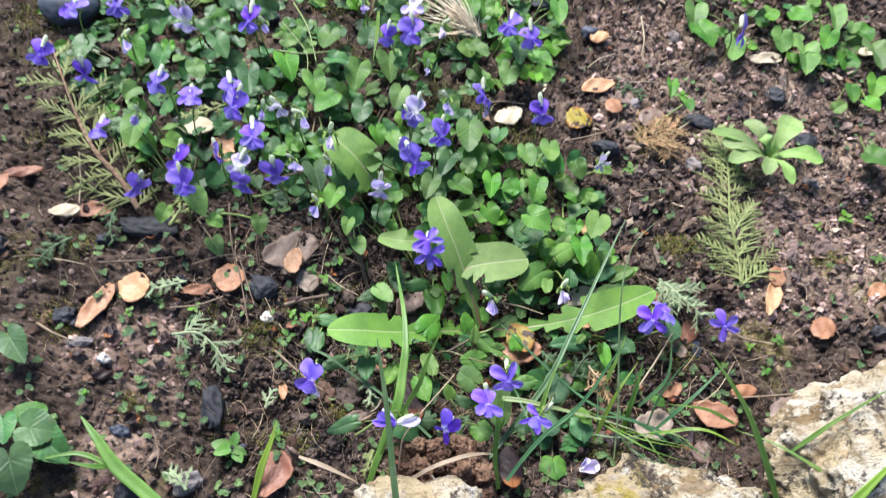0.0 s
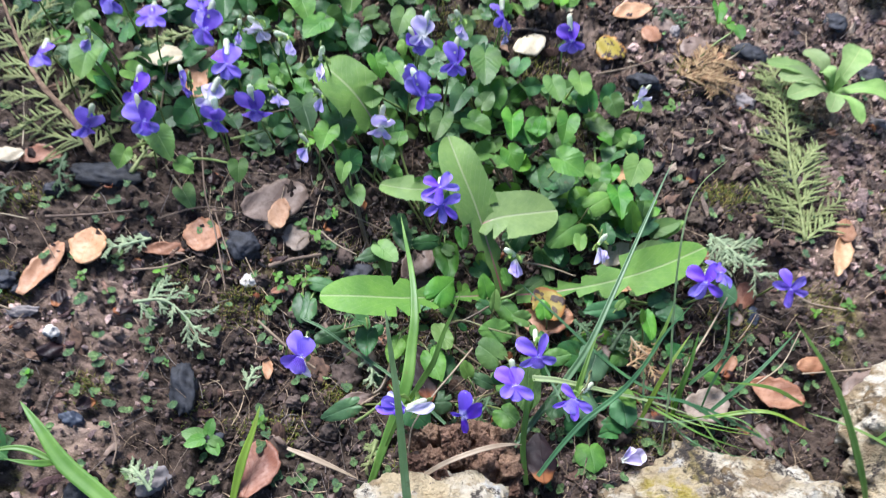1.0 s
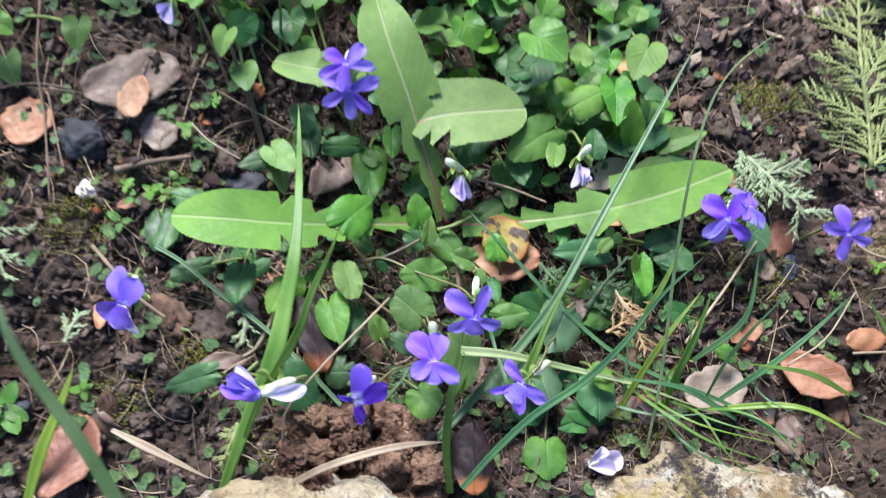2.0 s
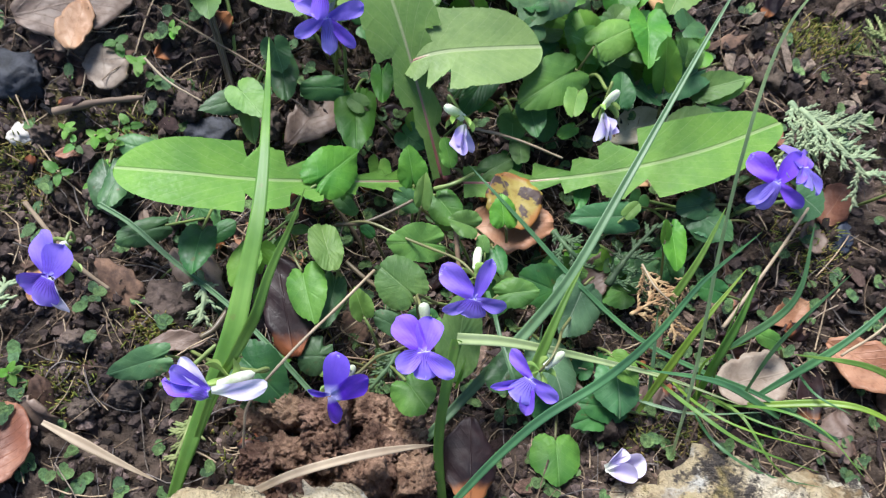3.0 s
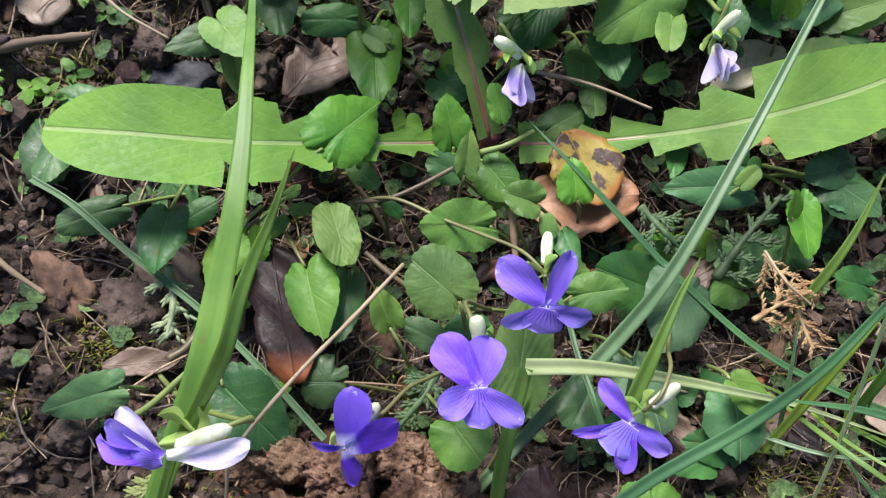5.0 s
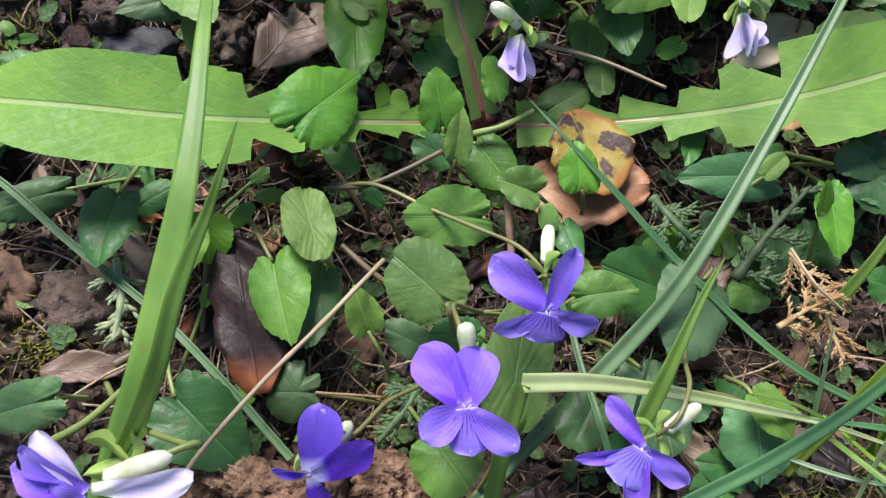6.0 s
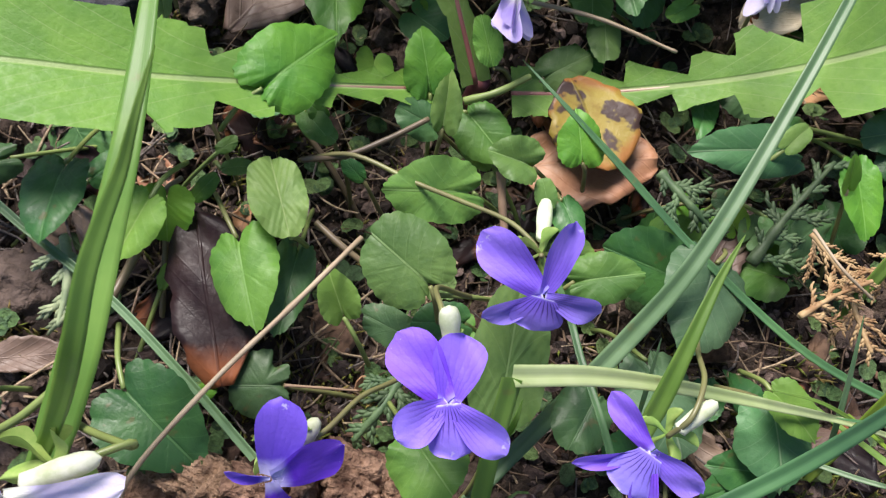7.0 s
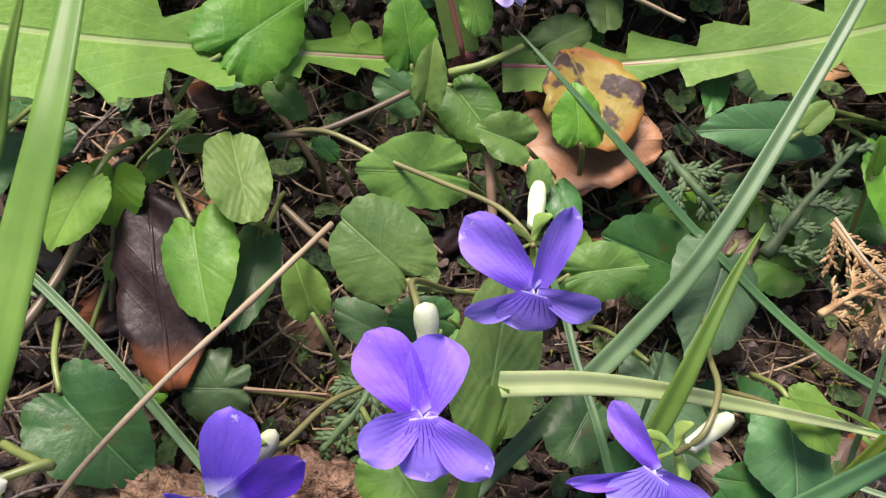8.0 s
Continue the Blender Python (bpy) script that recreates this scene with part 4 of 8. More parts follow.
        k = 1 if (i % 2 == 0) else -1
        if side:
            k = side
        s = d.cross(Vector((0, 0, 1))).normalized() * k
        long = width * 0.66 * (1.15 - 0.6 * t) * r.uniform(0.45, 1.3)
        verts, faces = [], []

        def chain(a, way, reach, fat, depth):
            steps = max(5, int(reach / (fat * 0.6)))
            turn = Vector((r.gauss(0, 0.12), r.gauss(0, 0.12), -0.25))
            w1 = way.cross(Vector((0, 0, 1))).normalized()
            for q in range(steps):
                g = q / steps
                e = a + way * (reach * g) + turn * (reach * g * g)
                e.z = max(e.z, soil(e.x, e.y) + 0.001)
                k = 1 if q % 2 else -1
                w = fat * (1 - 0.4 * g)
                m = np.array(basis((0, 0, 0), way + w1 * (0.24 * k), (0.1, 0, 1)).to_3x3())
                o = len(verts)
                verts.extend(((sv * (w * 0.40, fat * 1.05, fat * 0.24)) @ m.T + np.array(e + w1 * (0.17 * w * k))).tolist())
                faces.extend((sf + o).tolist())
                if depth and 0 < q < steps - 1 and (depth > 1 or q % 2 == 1) and reach > 0.005 and r.random() < 0.85:
                    w2 = w1 * (1 if (q if depth > 1 else q // 2) % 2 else -1)
                    chain(e, (way * r.uniform(0.7, 1.0) + w2 * r.uniform(0.4, 0.7) + Vector((0, 0, r.uniform(-0.1, 0.2)))).normalized(), reach * (0.52 - 0.30 * g) * r.uniform(0.6, 1.2), fat * 0.85, depth - 1)

        chain(p, (d * r.uniform(0.5, 0.9) + s * r.uniform(0.5, 0.9) + Vector((0, 0, r.uniform(-0.15, 0.3)))).normalized(), long, 0.0015 if fine else 0.0009, 1)
        part("spray", mesh_of("spray", verts, faces, material), root)
    return root


def grass(name, points, width, material, label, face=(0, 0, 1), taper=0.5, fold=0.25, twist=0.0, blunt=False, foot=0.6, group="grass blades"):
    me = blade_mesh(name, points, width, material, face, 40, taper, fold, twist, blunt, foot)
    return solo(name, me, None, label, "grass", group)


def stem(name, points, r0, r1, material, label, category="dry stem", knobs=0.2):
    return solo(name, tube_mesh(name, points, r0, r1, material, n=30, sides=8, knobs=knobs), None, label, category)


def rotten_wood(at, turn, size, seed=5):
    """A crumbling block of wood: upright fibrous splinters that have cracked apart."""
    r = random.Random(seed)
    root = thing("rotten_wood", (at[0], at[1], soil(*at)), "crumbling lump of rotten brown wood on soil", "rotten wood")
    v, f = ico(5)
    spin = Matrix.Rotation(radians(-turn), 3, "Z")
    nx, ny = 5, 4
    for i in range(nx):
        for j in range(ny):
            cx = (i + 0.5 + r.uniform(-0.2, 0.2)) / nx - 0.5
            cy = (j + 0.5 + r.uniform(-0.2, 0.2)) / ny - 0.5
            edge = 1 - 1.5 * (cx * cx + cy * cy)
            h = size[2] * edge * r.uniform(0.72, 1.15)
            wx, wy = size[0] / nx * r.uniform(1.1, 1.55), size[1] / ny * r.uniform(1.1, 1.6)
            off = Vector((r.uniform(-40, 40), r.uniform(-40, 40), r.uniform(-40, 40)))
            lean = Euler((r.gauss(0, 0.22), r.gauss(0, 0.22), r.gauss(0, 0.3))).to_matrix()
            out = []
            for p in v:
                q = Vector(p)
                k = max(abs(q.x), abs(q.y), abs(q.z))
                q = q.lerp(q / k * 0.80, 0.85)
                b = 1 + 0.16 * noise.noise(q * 2.2 + off) + 0.13 * noise.noise(Vector((q.x * 9, q.y * 9, q.z * 1.6)) + off) + 0.09 * noise.noise(Vector((q.x * 22, q.y * 22, q.z * 4)) + off) - 0.10 * (abs(noise.noise(Vector((q.x * 1.5, q.y * 1.5, q.z * 4.5)) + off)) < 0.06)
                b -= 0.10 * max(0.0, noise.noise(q * 6 + off))
                q = lean @ Vector((q.x * b * wx / 2, q.y * b * wy / 2, q.z * b * h / 2))
                q = spin @ (q + Vector((cx * size[0], cy * size[1], 0)))
                out.append((at[0] + q.x, at[1] + q.y, root.location.z + q.z + h * 0.32))
            part("splinter", mesh_of("splinter", out, f.tolist(), ROT), root)
    return root


build_ground()

# ---- the violets ----
crown(0.016, 0.233)
crown(0.004, 0.203)
crown(0.067, 0.202)
crown(-0.022, 0.168)
crown(0.044, 0.276)
crown(-0.022, 0.257)
crown(0.022, 0.283)
crown(-0.049, 0.231)
crown(-0.244, 0.347)
crown(-0.190, 0.382)
crown(-0.132, 0.379)
crown(-0.082, 0.402)
crown(-0.013, 0.331)
crown(0.023, 0.342)
crown(0.048, 0.350)
crown(-0.179, 0.421)
crown(-0.118, 0.456)
crown(-0.250, 0.408)
crown(-0.178, 0.265)
crown(-0.011, 0.462)
crown(0.202, 0.557)
crown(0.257, 0.550)
crown(-0.230, 0.151)
crown(-0.193, 0.105)
crown(0.105, 0.252)
crown(-0.042, 0.445)
bed_leaf((-0.0161, 0.2103, 0.0130), (-0.0082, 0.2253, 0.0120), 0.0147, "green", "heart", 0.22, 0, foot=(-0.0221, 0.2040, 0.0070))
bed_leaf((-0.0418, 0.1898, 0.0080), (-0.0390, 0.1763, 0.0120), 0.0109, "deep", "heart", 0.12, 1)
bed_leaf((-0.0268, 0.1884, 0.0090), (-0.0283, 0.1767, 0.0090), 0.0089, "lime", "heart", 0.50, 2, foot=(-0.0264, 0.1981, 0.0030))
bed_leaf((-0.0038, 0.1892, 0.0100), (-0.0124, 0.2020, 0.0090), 0.0094, "lime", "oval", 0.40, 3, foot=(-0.0022, 0.1905, 0.0040))
bed_leaf((-0.0123, 0.1871, 0.0070), (-0.0045, 0.1742, 0.0100), 0.0116, "green", "heart", 0.22, 4, foot=(-0.0204, 0.1949, 0.0010))
bed_leaf((-0.0034, 0.1898, 0.0010), (-0.0012, 0.1746, 0.0050), 0.0080, "deep", "heart", 0.10, 5)
bed_leaf((0.0213, 0.2077, 0.0050), (0.0069, 0.2005, 0.0120), 0.0122, "green", "heart", 0.15, 6)
bed_leaf((0.0193, 0.1877, 0.0150), (0.0082, 0.1921, 0.0170), 0.0135, "green", "kidney", 0.12, 7, foot=(0.0223, 0.1843, 0.0090))
bed_leaf((0.0196, 0.1815, 0.0000), (0.0100, 0.1827, 0.0020), 0.0065, "deep", "kidney", 0.10, 8)
bed_leaf((0.0266, 0.1864, 0.0030), (0.0186, 0.1835, 0.0040), 0.0069, "deep", "kidney", 0.15, 9)
bed_leaf((0.0024, 0.1678, 0.0030), (-0.0057, 0.1649, 0.0040), 0.0111, "deep", "kidney", 0.10, 10, bite=(105, 0.38, 13))
bed_leaf((-0.0188, 0.1598, 0.0090), (-0.0044, 0.1524, 0.0100), 0.0148, "deep", "heart", 0.18, 11, foot=(-0.0259, 0.1690, 0.0030))
bed_leaf((-0.0370, 0.1538, 0.0090), (-0.0508, 0.1451, 0.0040), 0.0088, "deep", "heart", 0.30, 12, foot=(-0.0344, 0.1554, 0.0030))
bed_leaf((0.0238, 0.1657, 0.0160), (0.0310, 0.1602, 0.0180), 0.0113, "green", "kidney", 0.10, 13)
bed_leaf((0.0359, 0.1704, 0.0080), (0.0321, 0.1936, 0.0160), 0.0127, "green", "oval", 0.10, 14)
bed_leaf((0.0411, 0.1974, 0.0080), (0.0525, 0.2027, 0.0090), 0.0091, "green", "heart", 0.35, 15)
bed_leaf((0.0632, 0.2074, -0.0040), (0.0474, 0.2073, 0.0000), 0.0135, "deep", "kidney", 0.10, 16)
bed_leaf((0.0645, 0.2098, 0.0040), (0.0613, 0.1924, 0.0080), 0.0157, "pale", "heart", 0.16, 17, foot=(0.0680, 0.2156, -0.0020))
bed_leaf((0.0576, 0.1905, 0.0010), (0.0670, 0.1768, 0.0040), 0.0137, "pale", "kidney", 0.15, 18)
bed_leaf((0.0504, 0.1817, 0.0030), (0.0479, 0.1720, 0.0050), 0.0101, "deep", "kidney", 0.10, 19)
bed_leaf((0.0783, 0.1894, 0.0040), (0.0829, 0.1763, 0.0060), 0.0134, "pale", "heart", 0.12, 20, foot=(0.0715, 0.1910, -0.0020))
bed_leaf((0.0757, 0.1902, 0.0090), (0.0841, 0.1848, 0.0100), 0.0073, "lime", "heart", 0.60, 21, foot=(0.0731, 0.1937, 0.0030))
bed_leaf((0.0831, 0.1793, -0.0010), (0.0717, 0.1770, 0.0010), 0.0096, "deep", "heart", 0.25, 22)
bed_leaf((0.0086, 0.2241, 0.0020), (0.0039, 0.2327, 0.0080), 0.0097, "green", "heart", 0.30, 23)
bed_leaf((0.0128, 0.2176, 0.0040), (0.0113, 0.2251, 0.0100), 0.0054, "lime", "heart", 0.90, 24)
bed_leaf((0.0115, 0.2189, 0.0000), (0.0045, 0.2191, 0.0030), 0.0065, "deep", "kidney", 0.20, 25)
bed_leaf((0.0157, 0.2238, 0.0000), (0.0257, 0.2168, 0.0010), 0.0107, "green", "heart", 0.25, 26)
bed_leaf((0.0297, 0.2160, 0.0040), (0.0215, 0.2154, 0.0060), 0.0087, "green", "heart", 0.60, 27)
bed_leaf((0.0227, 0.2174, -0.0030), (0.0150, 0.2196, -0.0010), 0.0061, "lime", "heart", 0.40, 28)
bed_leaf((0.0177, 0.2328, 0.0020), (0.0127, 0.2399, 0.0060), 0.0056, "green", "oval", 0.20, 29, foot=(0.0221, 0.2352, -0.0040))
bed_leaf((0.0273, 0.2363, -0.0020), (0.0342, 0.2430, 0.0000), 0.0082, "green", "kidney", 0.10, 30)
bed_leaf((0.0375, 0.2192, 0.0050), (0.0339, 0.2270, 0.0080), 0.0087, "green", "heart", 0.15, 31, foot=(0.0400, 0.2175, -0.0010))
bed_leaf((-0.0221, 0.1912, 0.0040), (-0.0194, 0.1964, 0.0060), 0.0033, "green", "oval", 0.10, 32, foot=(-0.0248, 0.1901, -0.0020))
bed_leaf((-0.0207, 0.1990, 0.0010), (-0.0154, 0.2009, 0.0020), 0.0031, "green", "oval", 0.10, 33, foot=(-0.0245, 0.2018, -0.0050))
bed_leaf((-0.0224, 0.1763, 0.0000), (-0.0221, 0.1807, 0.0020), 0.0026, "lime", "oval", 0.10, 34)
bed_leaf((-0.0104, 0.1619, 0.0020), (-0.0072, 0.1646, 0.0030), 0.0028, "lime", "oval", 0.10, 35)
bed_leaf((-0.0229, 0.2017, 0.0000), (-0.0200, 0.2051, 0.0010), 0.0027, "green", "oval", 0.10, 36)
bed_leaf((0.0025, 0.2059, -0.0020), (-0.0020, 0.2077, 0.0000), 0.0036, "deep", "oval", 0.10, 37)
bed_leaf((0.0345, 0.2109, 0.0010), (0.0319, 0.2150, 0.0030), 0.0041, "green", "kidney", 0.20, 38)
bed_leaf((0.0367, 0.2138, -0.0010), (0.0417, 0.2066, 0.0010), 0.0064, "deep", "heart", 0.20, 39)
bed_leaf((0.0737, 0.2348, 0.0040), (0.0556, 0.2275, 0.0070), 0.0100, "pale", "heart", 0.35, 40)
bed_leaf((0.0705, 0.2327, 0.0070), (0.0733, 0.2375, 0.0090), 0.0046, "lime", "kidney", 0.40, 41)
bed_leaf((0.0852, 0.2369, 0.0030), (0.0910, 0.2228, 0.0020), 0.0079, "green", "heart", 0.60, 42)
bed_leaf((0.0843, 0.2308, 0.0040), (0.0821, 0.2349, 0.0090), 0.0042, "lime", "heart", 0.70, 43)
bed_leaf((0.0954, 0.2493, 0.0020), (0.0879, 0.2438, 0.0010), 0.0082, "deep", "kidney", 0.10, 44)
bed_leaf((0.1004, 0.2443, 0.0000), (0.0928, 0.2388, 0.0000), 0.0102, "pale", "heart", 0.15, 45)
bed_leaf((-0.0182, 0.2495, -0.0010), (-0.0102, 0.2280, 0.0030), 0.0132, "green", "heart", 0.12, 46)
bed_leaf((0.0301, 0.2592, 0.0000), (0.0328, 0.2480, 0.0020), 0.0090, "green", "kidney", 0.15, 47)
bed_leaf((0.0394, 0.2642, -0.0010), (0.0409, 0.2526, 0.0010), 0.0106, "deep", "kidney", 0.15, 48)
bed_leaf((0.0348, 0.2508, 0.0000), (0.0371, 0.2421, 0.0020), 0.0064, "green", "kidney", 0.10, 49)
bed_leaf((0.0443, 0.2723, 0.0120), (0.0315, 0.2538, 0.0160), 0.0159, "green", "heart", 0.15, 50)
bed_leaf((0.0468, 0.2652, 0.0120), (0.0469, 0.2547, 0.0150), 0.0070, "lime", "kidney", 0.40, 51)
bed_leaf((0.0606, 0.2672, 0.0080), (0.0586, 0.2774, 0.0120), 0.0091, "deep", "heart", 0.40, 52)
bed_leaf((0.0732, 0.2796, 0.0060), (0.0674, 0.2859, 0.0220), 0.0094, "lime", "heart", 0.60, 53)
bed_leaf((0.0382, 0.2812, 0.0040), (0.0259, 0.2702, 0.0070), 0.0127, "deep", "kidney", 0.15, 54)
bed_leaf((0.0165, 0.2595, 0.0040), (0.0092, 0.2571, 0.0060), 0.0073, "deep", "kidney", 0.15, 55)
bed_leaf((0.0332, 0.2542, 0.0000), (0.0265, 0.2522, 0.0020), 0.0080, "green", "kidney", 0.15, 56)
bed_leaf((0.0973, 0.2488, 0.0010), (0.0867, 0.2430, 0.0030), 0.0087, "deep", "kidney", 0.10, 57)
bed_leaf((0.0933, 0.2444, 0.0000), (0.1049, 0.2396, 0.0020), 0.0120, "deep", "heart", 0.15, 58)
bed_leaf((-0.0540, 0.1893, 0.0010), (-0.0640, 0.1803, 0.0030), 0.0075, "deep", "kidney", 0.15, 59)
bed_leaf((-0.0766, 0.2021, 0.0000), (-0.0712, 0.1885, 0.0020), 0.0111, "deep", "kidney", 0.10, 60)
bed_leaf((-0.0654, 0.2093, 0.0010), (-0.0762, 0.2081, 0.0030), 0.0078, "deep", "kidney", 0.10, 61)
bed_leaf((-0.0444, 0.2339, 0.0060), (-0.0558, 0.2229, 0.0090), 0.0084, "deep", "heart", 0.10, 62, foot=(-0.0405, 0.2261, 0.0000))
bed_leaf((-0.0455, 0.2315, 0.0030), (-0.0394, 0.2206, 0.0020), 0.0068, "lime", "heart", 0.80, 63)
bed_leaf((-0.0414, 0.2486, 0.0060), (-0.0341, 0.2346, 0.0080), 0.0097, "deep", "heart", 0.10, 64)
bed_leaf((-0.0214, 0.2480, 0.0010), (-0.0335, 0.2425, 0.0030), 0.0082, "deep", "kidney", 0.10, 65)
bed_leaf((-0.0120, 0.2568, 0.0040), (-0.0084, 0.2455, 0.0060), 0.0072, "green", "heart", 0.20, 66)
bed_leaf((0.0685, 0.1665, -0.0040), (0.0722, 0.1549, -0.0010), 0.0140, "green", "heart", 0.10, 67)
bed_leaf((0.0834, 0.1803, -0.0030), (0.0712, 0.1707, 0.0000), 0.0088, "deep", "heart", 0.15, 68)
bed_leaf((-0.0406, 0.1905, 0.0000), (-0.0360, 0.1964, 0.0010), 0.0057, "deep", "kidney", 0.10, 69)
bed_leaf((0.0077, 0.1810, 0.0040), (0.0029, 0.1870, 0.0080), 0.0066, "lime", "heart", 0.95, 70, foot=(0.0137, 0.1758, -0.0020))
bed_leaf((-0.0093, 0.2122, 0.0000), (-0.0041, 0.2103, 0.0010), 0.0043, "green", "kidney", 0.10, 71)
bed_leaf((0.0057, 0.2640, 0.0060), (0.0135, 0.2684, 0.0090), 0.0070, "deep", "kidney", 0.20, 72)
bed_leaf((0.1072, 0.2231, -0.0030), (0.0979, 0.2220, -0.0010), 0.0077, "deep", "kidney", 0.15, 73)
bed_leaf((0.1245, 0.2123, 0.0000), (0.1166, 0.2124, 0.0020), 0.0057, "green", "kidney", 0.15, 74)
bed_leaf((-0.0725, 0.2002, 0.0010), (-0.0711, 0.1888, 0.0030), 0.0074, "deep", "kidney", 0.10, 75)
bed_leaf((0.0840, 0.2268, -0.0030), (0.0777, 0.2165, -0.0020), 0.0072, "deep", "heart", 0.15, 76)
bed_leaf((0.0338, 0.2597, 0.0060), (0.0394, 0.2485, 0.0080), 0.0102, "deep", "heart", 0.15, 77)
bed_leaf((0.0204, 0.2715, 0.0040), (0.0156, 0.2497, 0.0060), 0.0095, "deep", "oval", 0.15, 78)
bed_leaf((0.0192, 0.2541, 0.0030), (0.0238, 0.2573, 0.0040), 0.0043, "green", "oval", 0.10, 79)
bed_leaf((0.0835, 0.2920, 0.0040), (0.0716, 0.2759, 0.0060), 0.0123, "pale", "heart", 0.15, 80)
bed_leaf((0.0896, 0.2837, 0.0030), (0.1003, 0.2944, 0.0060), 0.0073, "lime", "heart", 0.40, 81)
bed_leaf((0.0961, 0.2817, 0.0020), (0.0882, 0.2792, 0.0040), 0.0063, "deep", "kidney", 0.10, 82)
bed_leaf((0.0594, 0.2866, 0.0120), (0.0680, 0.2822, 0.0160), 0.0106, "green", "heart", 0.30, 83)
bed_leaf((0.0512, 0.2832, 0.0100), (0.0405, 0.2821, 0.0140), 0.0122, "green", "heart", 0.20, 84)
bed_leaf((0.0657, 0.2792, 0.0040), (0.0741, 0.2750, 0.0050), 0.0078, "deep", "heart", 0.20, 85)
bed_leaf((0.0475, 0.2794, 0.0160), (0.0578, 0.2900, 0.0180), 0.0120, "lime", "kidney", 0.20, 86)
bed_leaf((-0.0133, 0.2434, 0.0020), (-0.0184, 0.2445, 0.0030), 0.0060, "green", "kidney", 0.20, 87)
bed_leaf((0.0017, 0.2565, 0.0040), (-0.0006, 0.2478, 0.0050), 0.0070, "green", "heart", 0.20, 88)
bed_leaf((0.0501, 0.2596, 0.0010), (0.0460, 0.2540, 0.0030), 0.0045, "green", "kidney", 0.10, 89)
bed_leaf((-0.0297, 0.2105, 0.0000), (-0.0342, 0.2146, 0.0010), 0.0047, "deep", "kidney", 0.10, 90)
bed_leaf((-0.0113, 0.2141, 0.0000), (-0.0057, 0.2102, 0.0010), 0.0051, "green", "kidney", 0.15, 91)
bed_leaf((-0.0075, 0.2139, 0.0000), (-0.0108, 0.2154, 0.0010), 0.0038, "green", "kidney", 0.15, 92)
bed_leaf((0.0576, 0.2424, -0.0020), (0.0575, 0.2339, 0.0000), 0.0056, "deep", "heart", 0.15, 93)
bed_leaf((0.0635, 0.2245, -0.0040), (0.0676, 0.2250, -0.0030), 0.0044, "deep", "oval", 0.15, 94)
bed_leaf((0.0742, 0.2242, -0.0030), (0.0808, 0.2202, -0.0020), 0.0061, "deep", "heart", 0.20, 95)
leaf((0.0425, 0.276, 0.004), (0.0323, 0.2563, 0.012), 0.0170, "green", 0)
leaf((0.0545, 0.284, 0.002), (0.0644, 0.2685, 0.006), 0.0117, "deep", 0)
leaf((0.0711, 0.282, 0.004), (0.0678, 0.293, 0.014), 0.0110, "lime", 1)
leaf((0.0517, 0.2921, 0.004), (0.0654, 0.2854, 0.012), 0.0134, "lime", 1)
leaf((0.037, 0.2843, 0.002), (0.0261, 0.2655, 0.008), 0.0119, "deep", 0)
leaf((0.0617, 0.2793, 0), (0.0547, 0.2851, 0.006), 0.0101, "green", 1)
leaf((0.0813, 0.2704, 0), (0.0914, 0.2766, 0.006), 0.0117, "green", 9)
leaf((0.0848, 0.2847, 0.002), (0.0967, 0.2915, 0.008), 0.0101, "green", 9)
leaf((0.121, 0.2595, 0.004), (0.1312, 0.2565, 0.002), 0.0147, "pale", 0)
leaf((-0.2151, 0.2939, 0.029), (-0.2112, 0.2727, 0.0301), 0.0156, "green", 1)
leaf((-0.1643, 0.2528, 0.029), (-0.1518, 0.2405, 0.0294), 0.0129, "green", 2)
leaf((-0.1509, 0.2427, 0.0228), (-0.142, 0.2419, 0.0189), 0.0093, "green", 4)
leaf((-0.125, 0.2542, 0.019), (-0.121, 0.2429, 0.0188), 0.0098, "green", 1)
leaf((-0.1505, 0.2397, 0.0046), (-0.1406, 0.2297, 0.0069), 0.0101, "green", 2)
leaf((-0.104, 0.3869, 0.0237), (-0.1003, 0.3631, 0.0225), 0.0175, "green", 4)
leaf((-0.0906, 0.4103, 0.015), (-0.0814, 0.3869, 0.0177), 0.0172, "green", 2)
leaf((-0.0715, 0.3743, 0.024), (-0.0717, 0.3568, 0.023), 0.0135, "green", 1)
leaf((-0.1318, 0.3713, 0.0198), (-0.1203, 0.3539, 0.0189), 0.0152, "green", 4)
leaf((-0.1129, 0.36, 0.0182), (-0.1192, 0.3394, 0.0221), 0.0142, "green", 0)
leaf((-0.1231, 0.3789, 0.0295), (-0.1078, 0.3775, 0.0324), 0.0128, "deep", 4)
leaf((-0.106, 0.4099, 0.0176), (-0.1057, 0.4291, 0.0216), 0.0151, "deep", 1)
leaf((-0.0365, 0.4273, 0.0248), (-0.022, 0.4189, 0.0273), 0.0127, "green", 4)
leaf((-0.0066, 0.4219, 0.0192), (-0.0055, 0.4032, 0.0185), 0.0142, "green", 3)
leaf((0.0059, 0.4287, 0.027), (0.0207, 0.4203, 0.0326), 0.0131, "green", 1)
leaf((0.0148, 0.3476, 0.0282), (0.022, 0.3327, 0.0287), 0.0119, "green", 0)
leaf((-0.0005, 0.3284, 0.0145), (0.0027, 0.3079, 0.0201), 0.0121, "green", 4)
leaf((0.0146, 0.3262, 0.0169), (0.0131, 0.3105, 0.0157), 0.0134, "green", 0)
leaf((0.0278, 0.3256, 0.0269), (0.0284, 0.3088, 0.0264), 0.0119, "green", 2)
leaf((0.0299, 0.3604, 0.0223), (0.0344, 0.3402, 0.0268), 0.0128, "lime", 3)
leaf((0.0449, 0.3434, 0.0069), (0.0566, 0.3344, 0.0086), 0.0118, "green", 3)
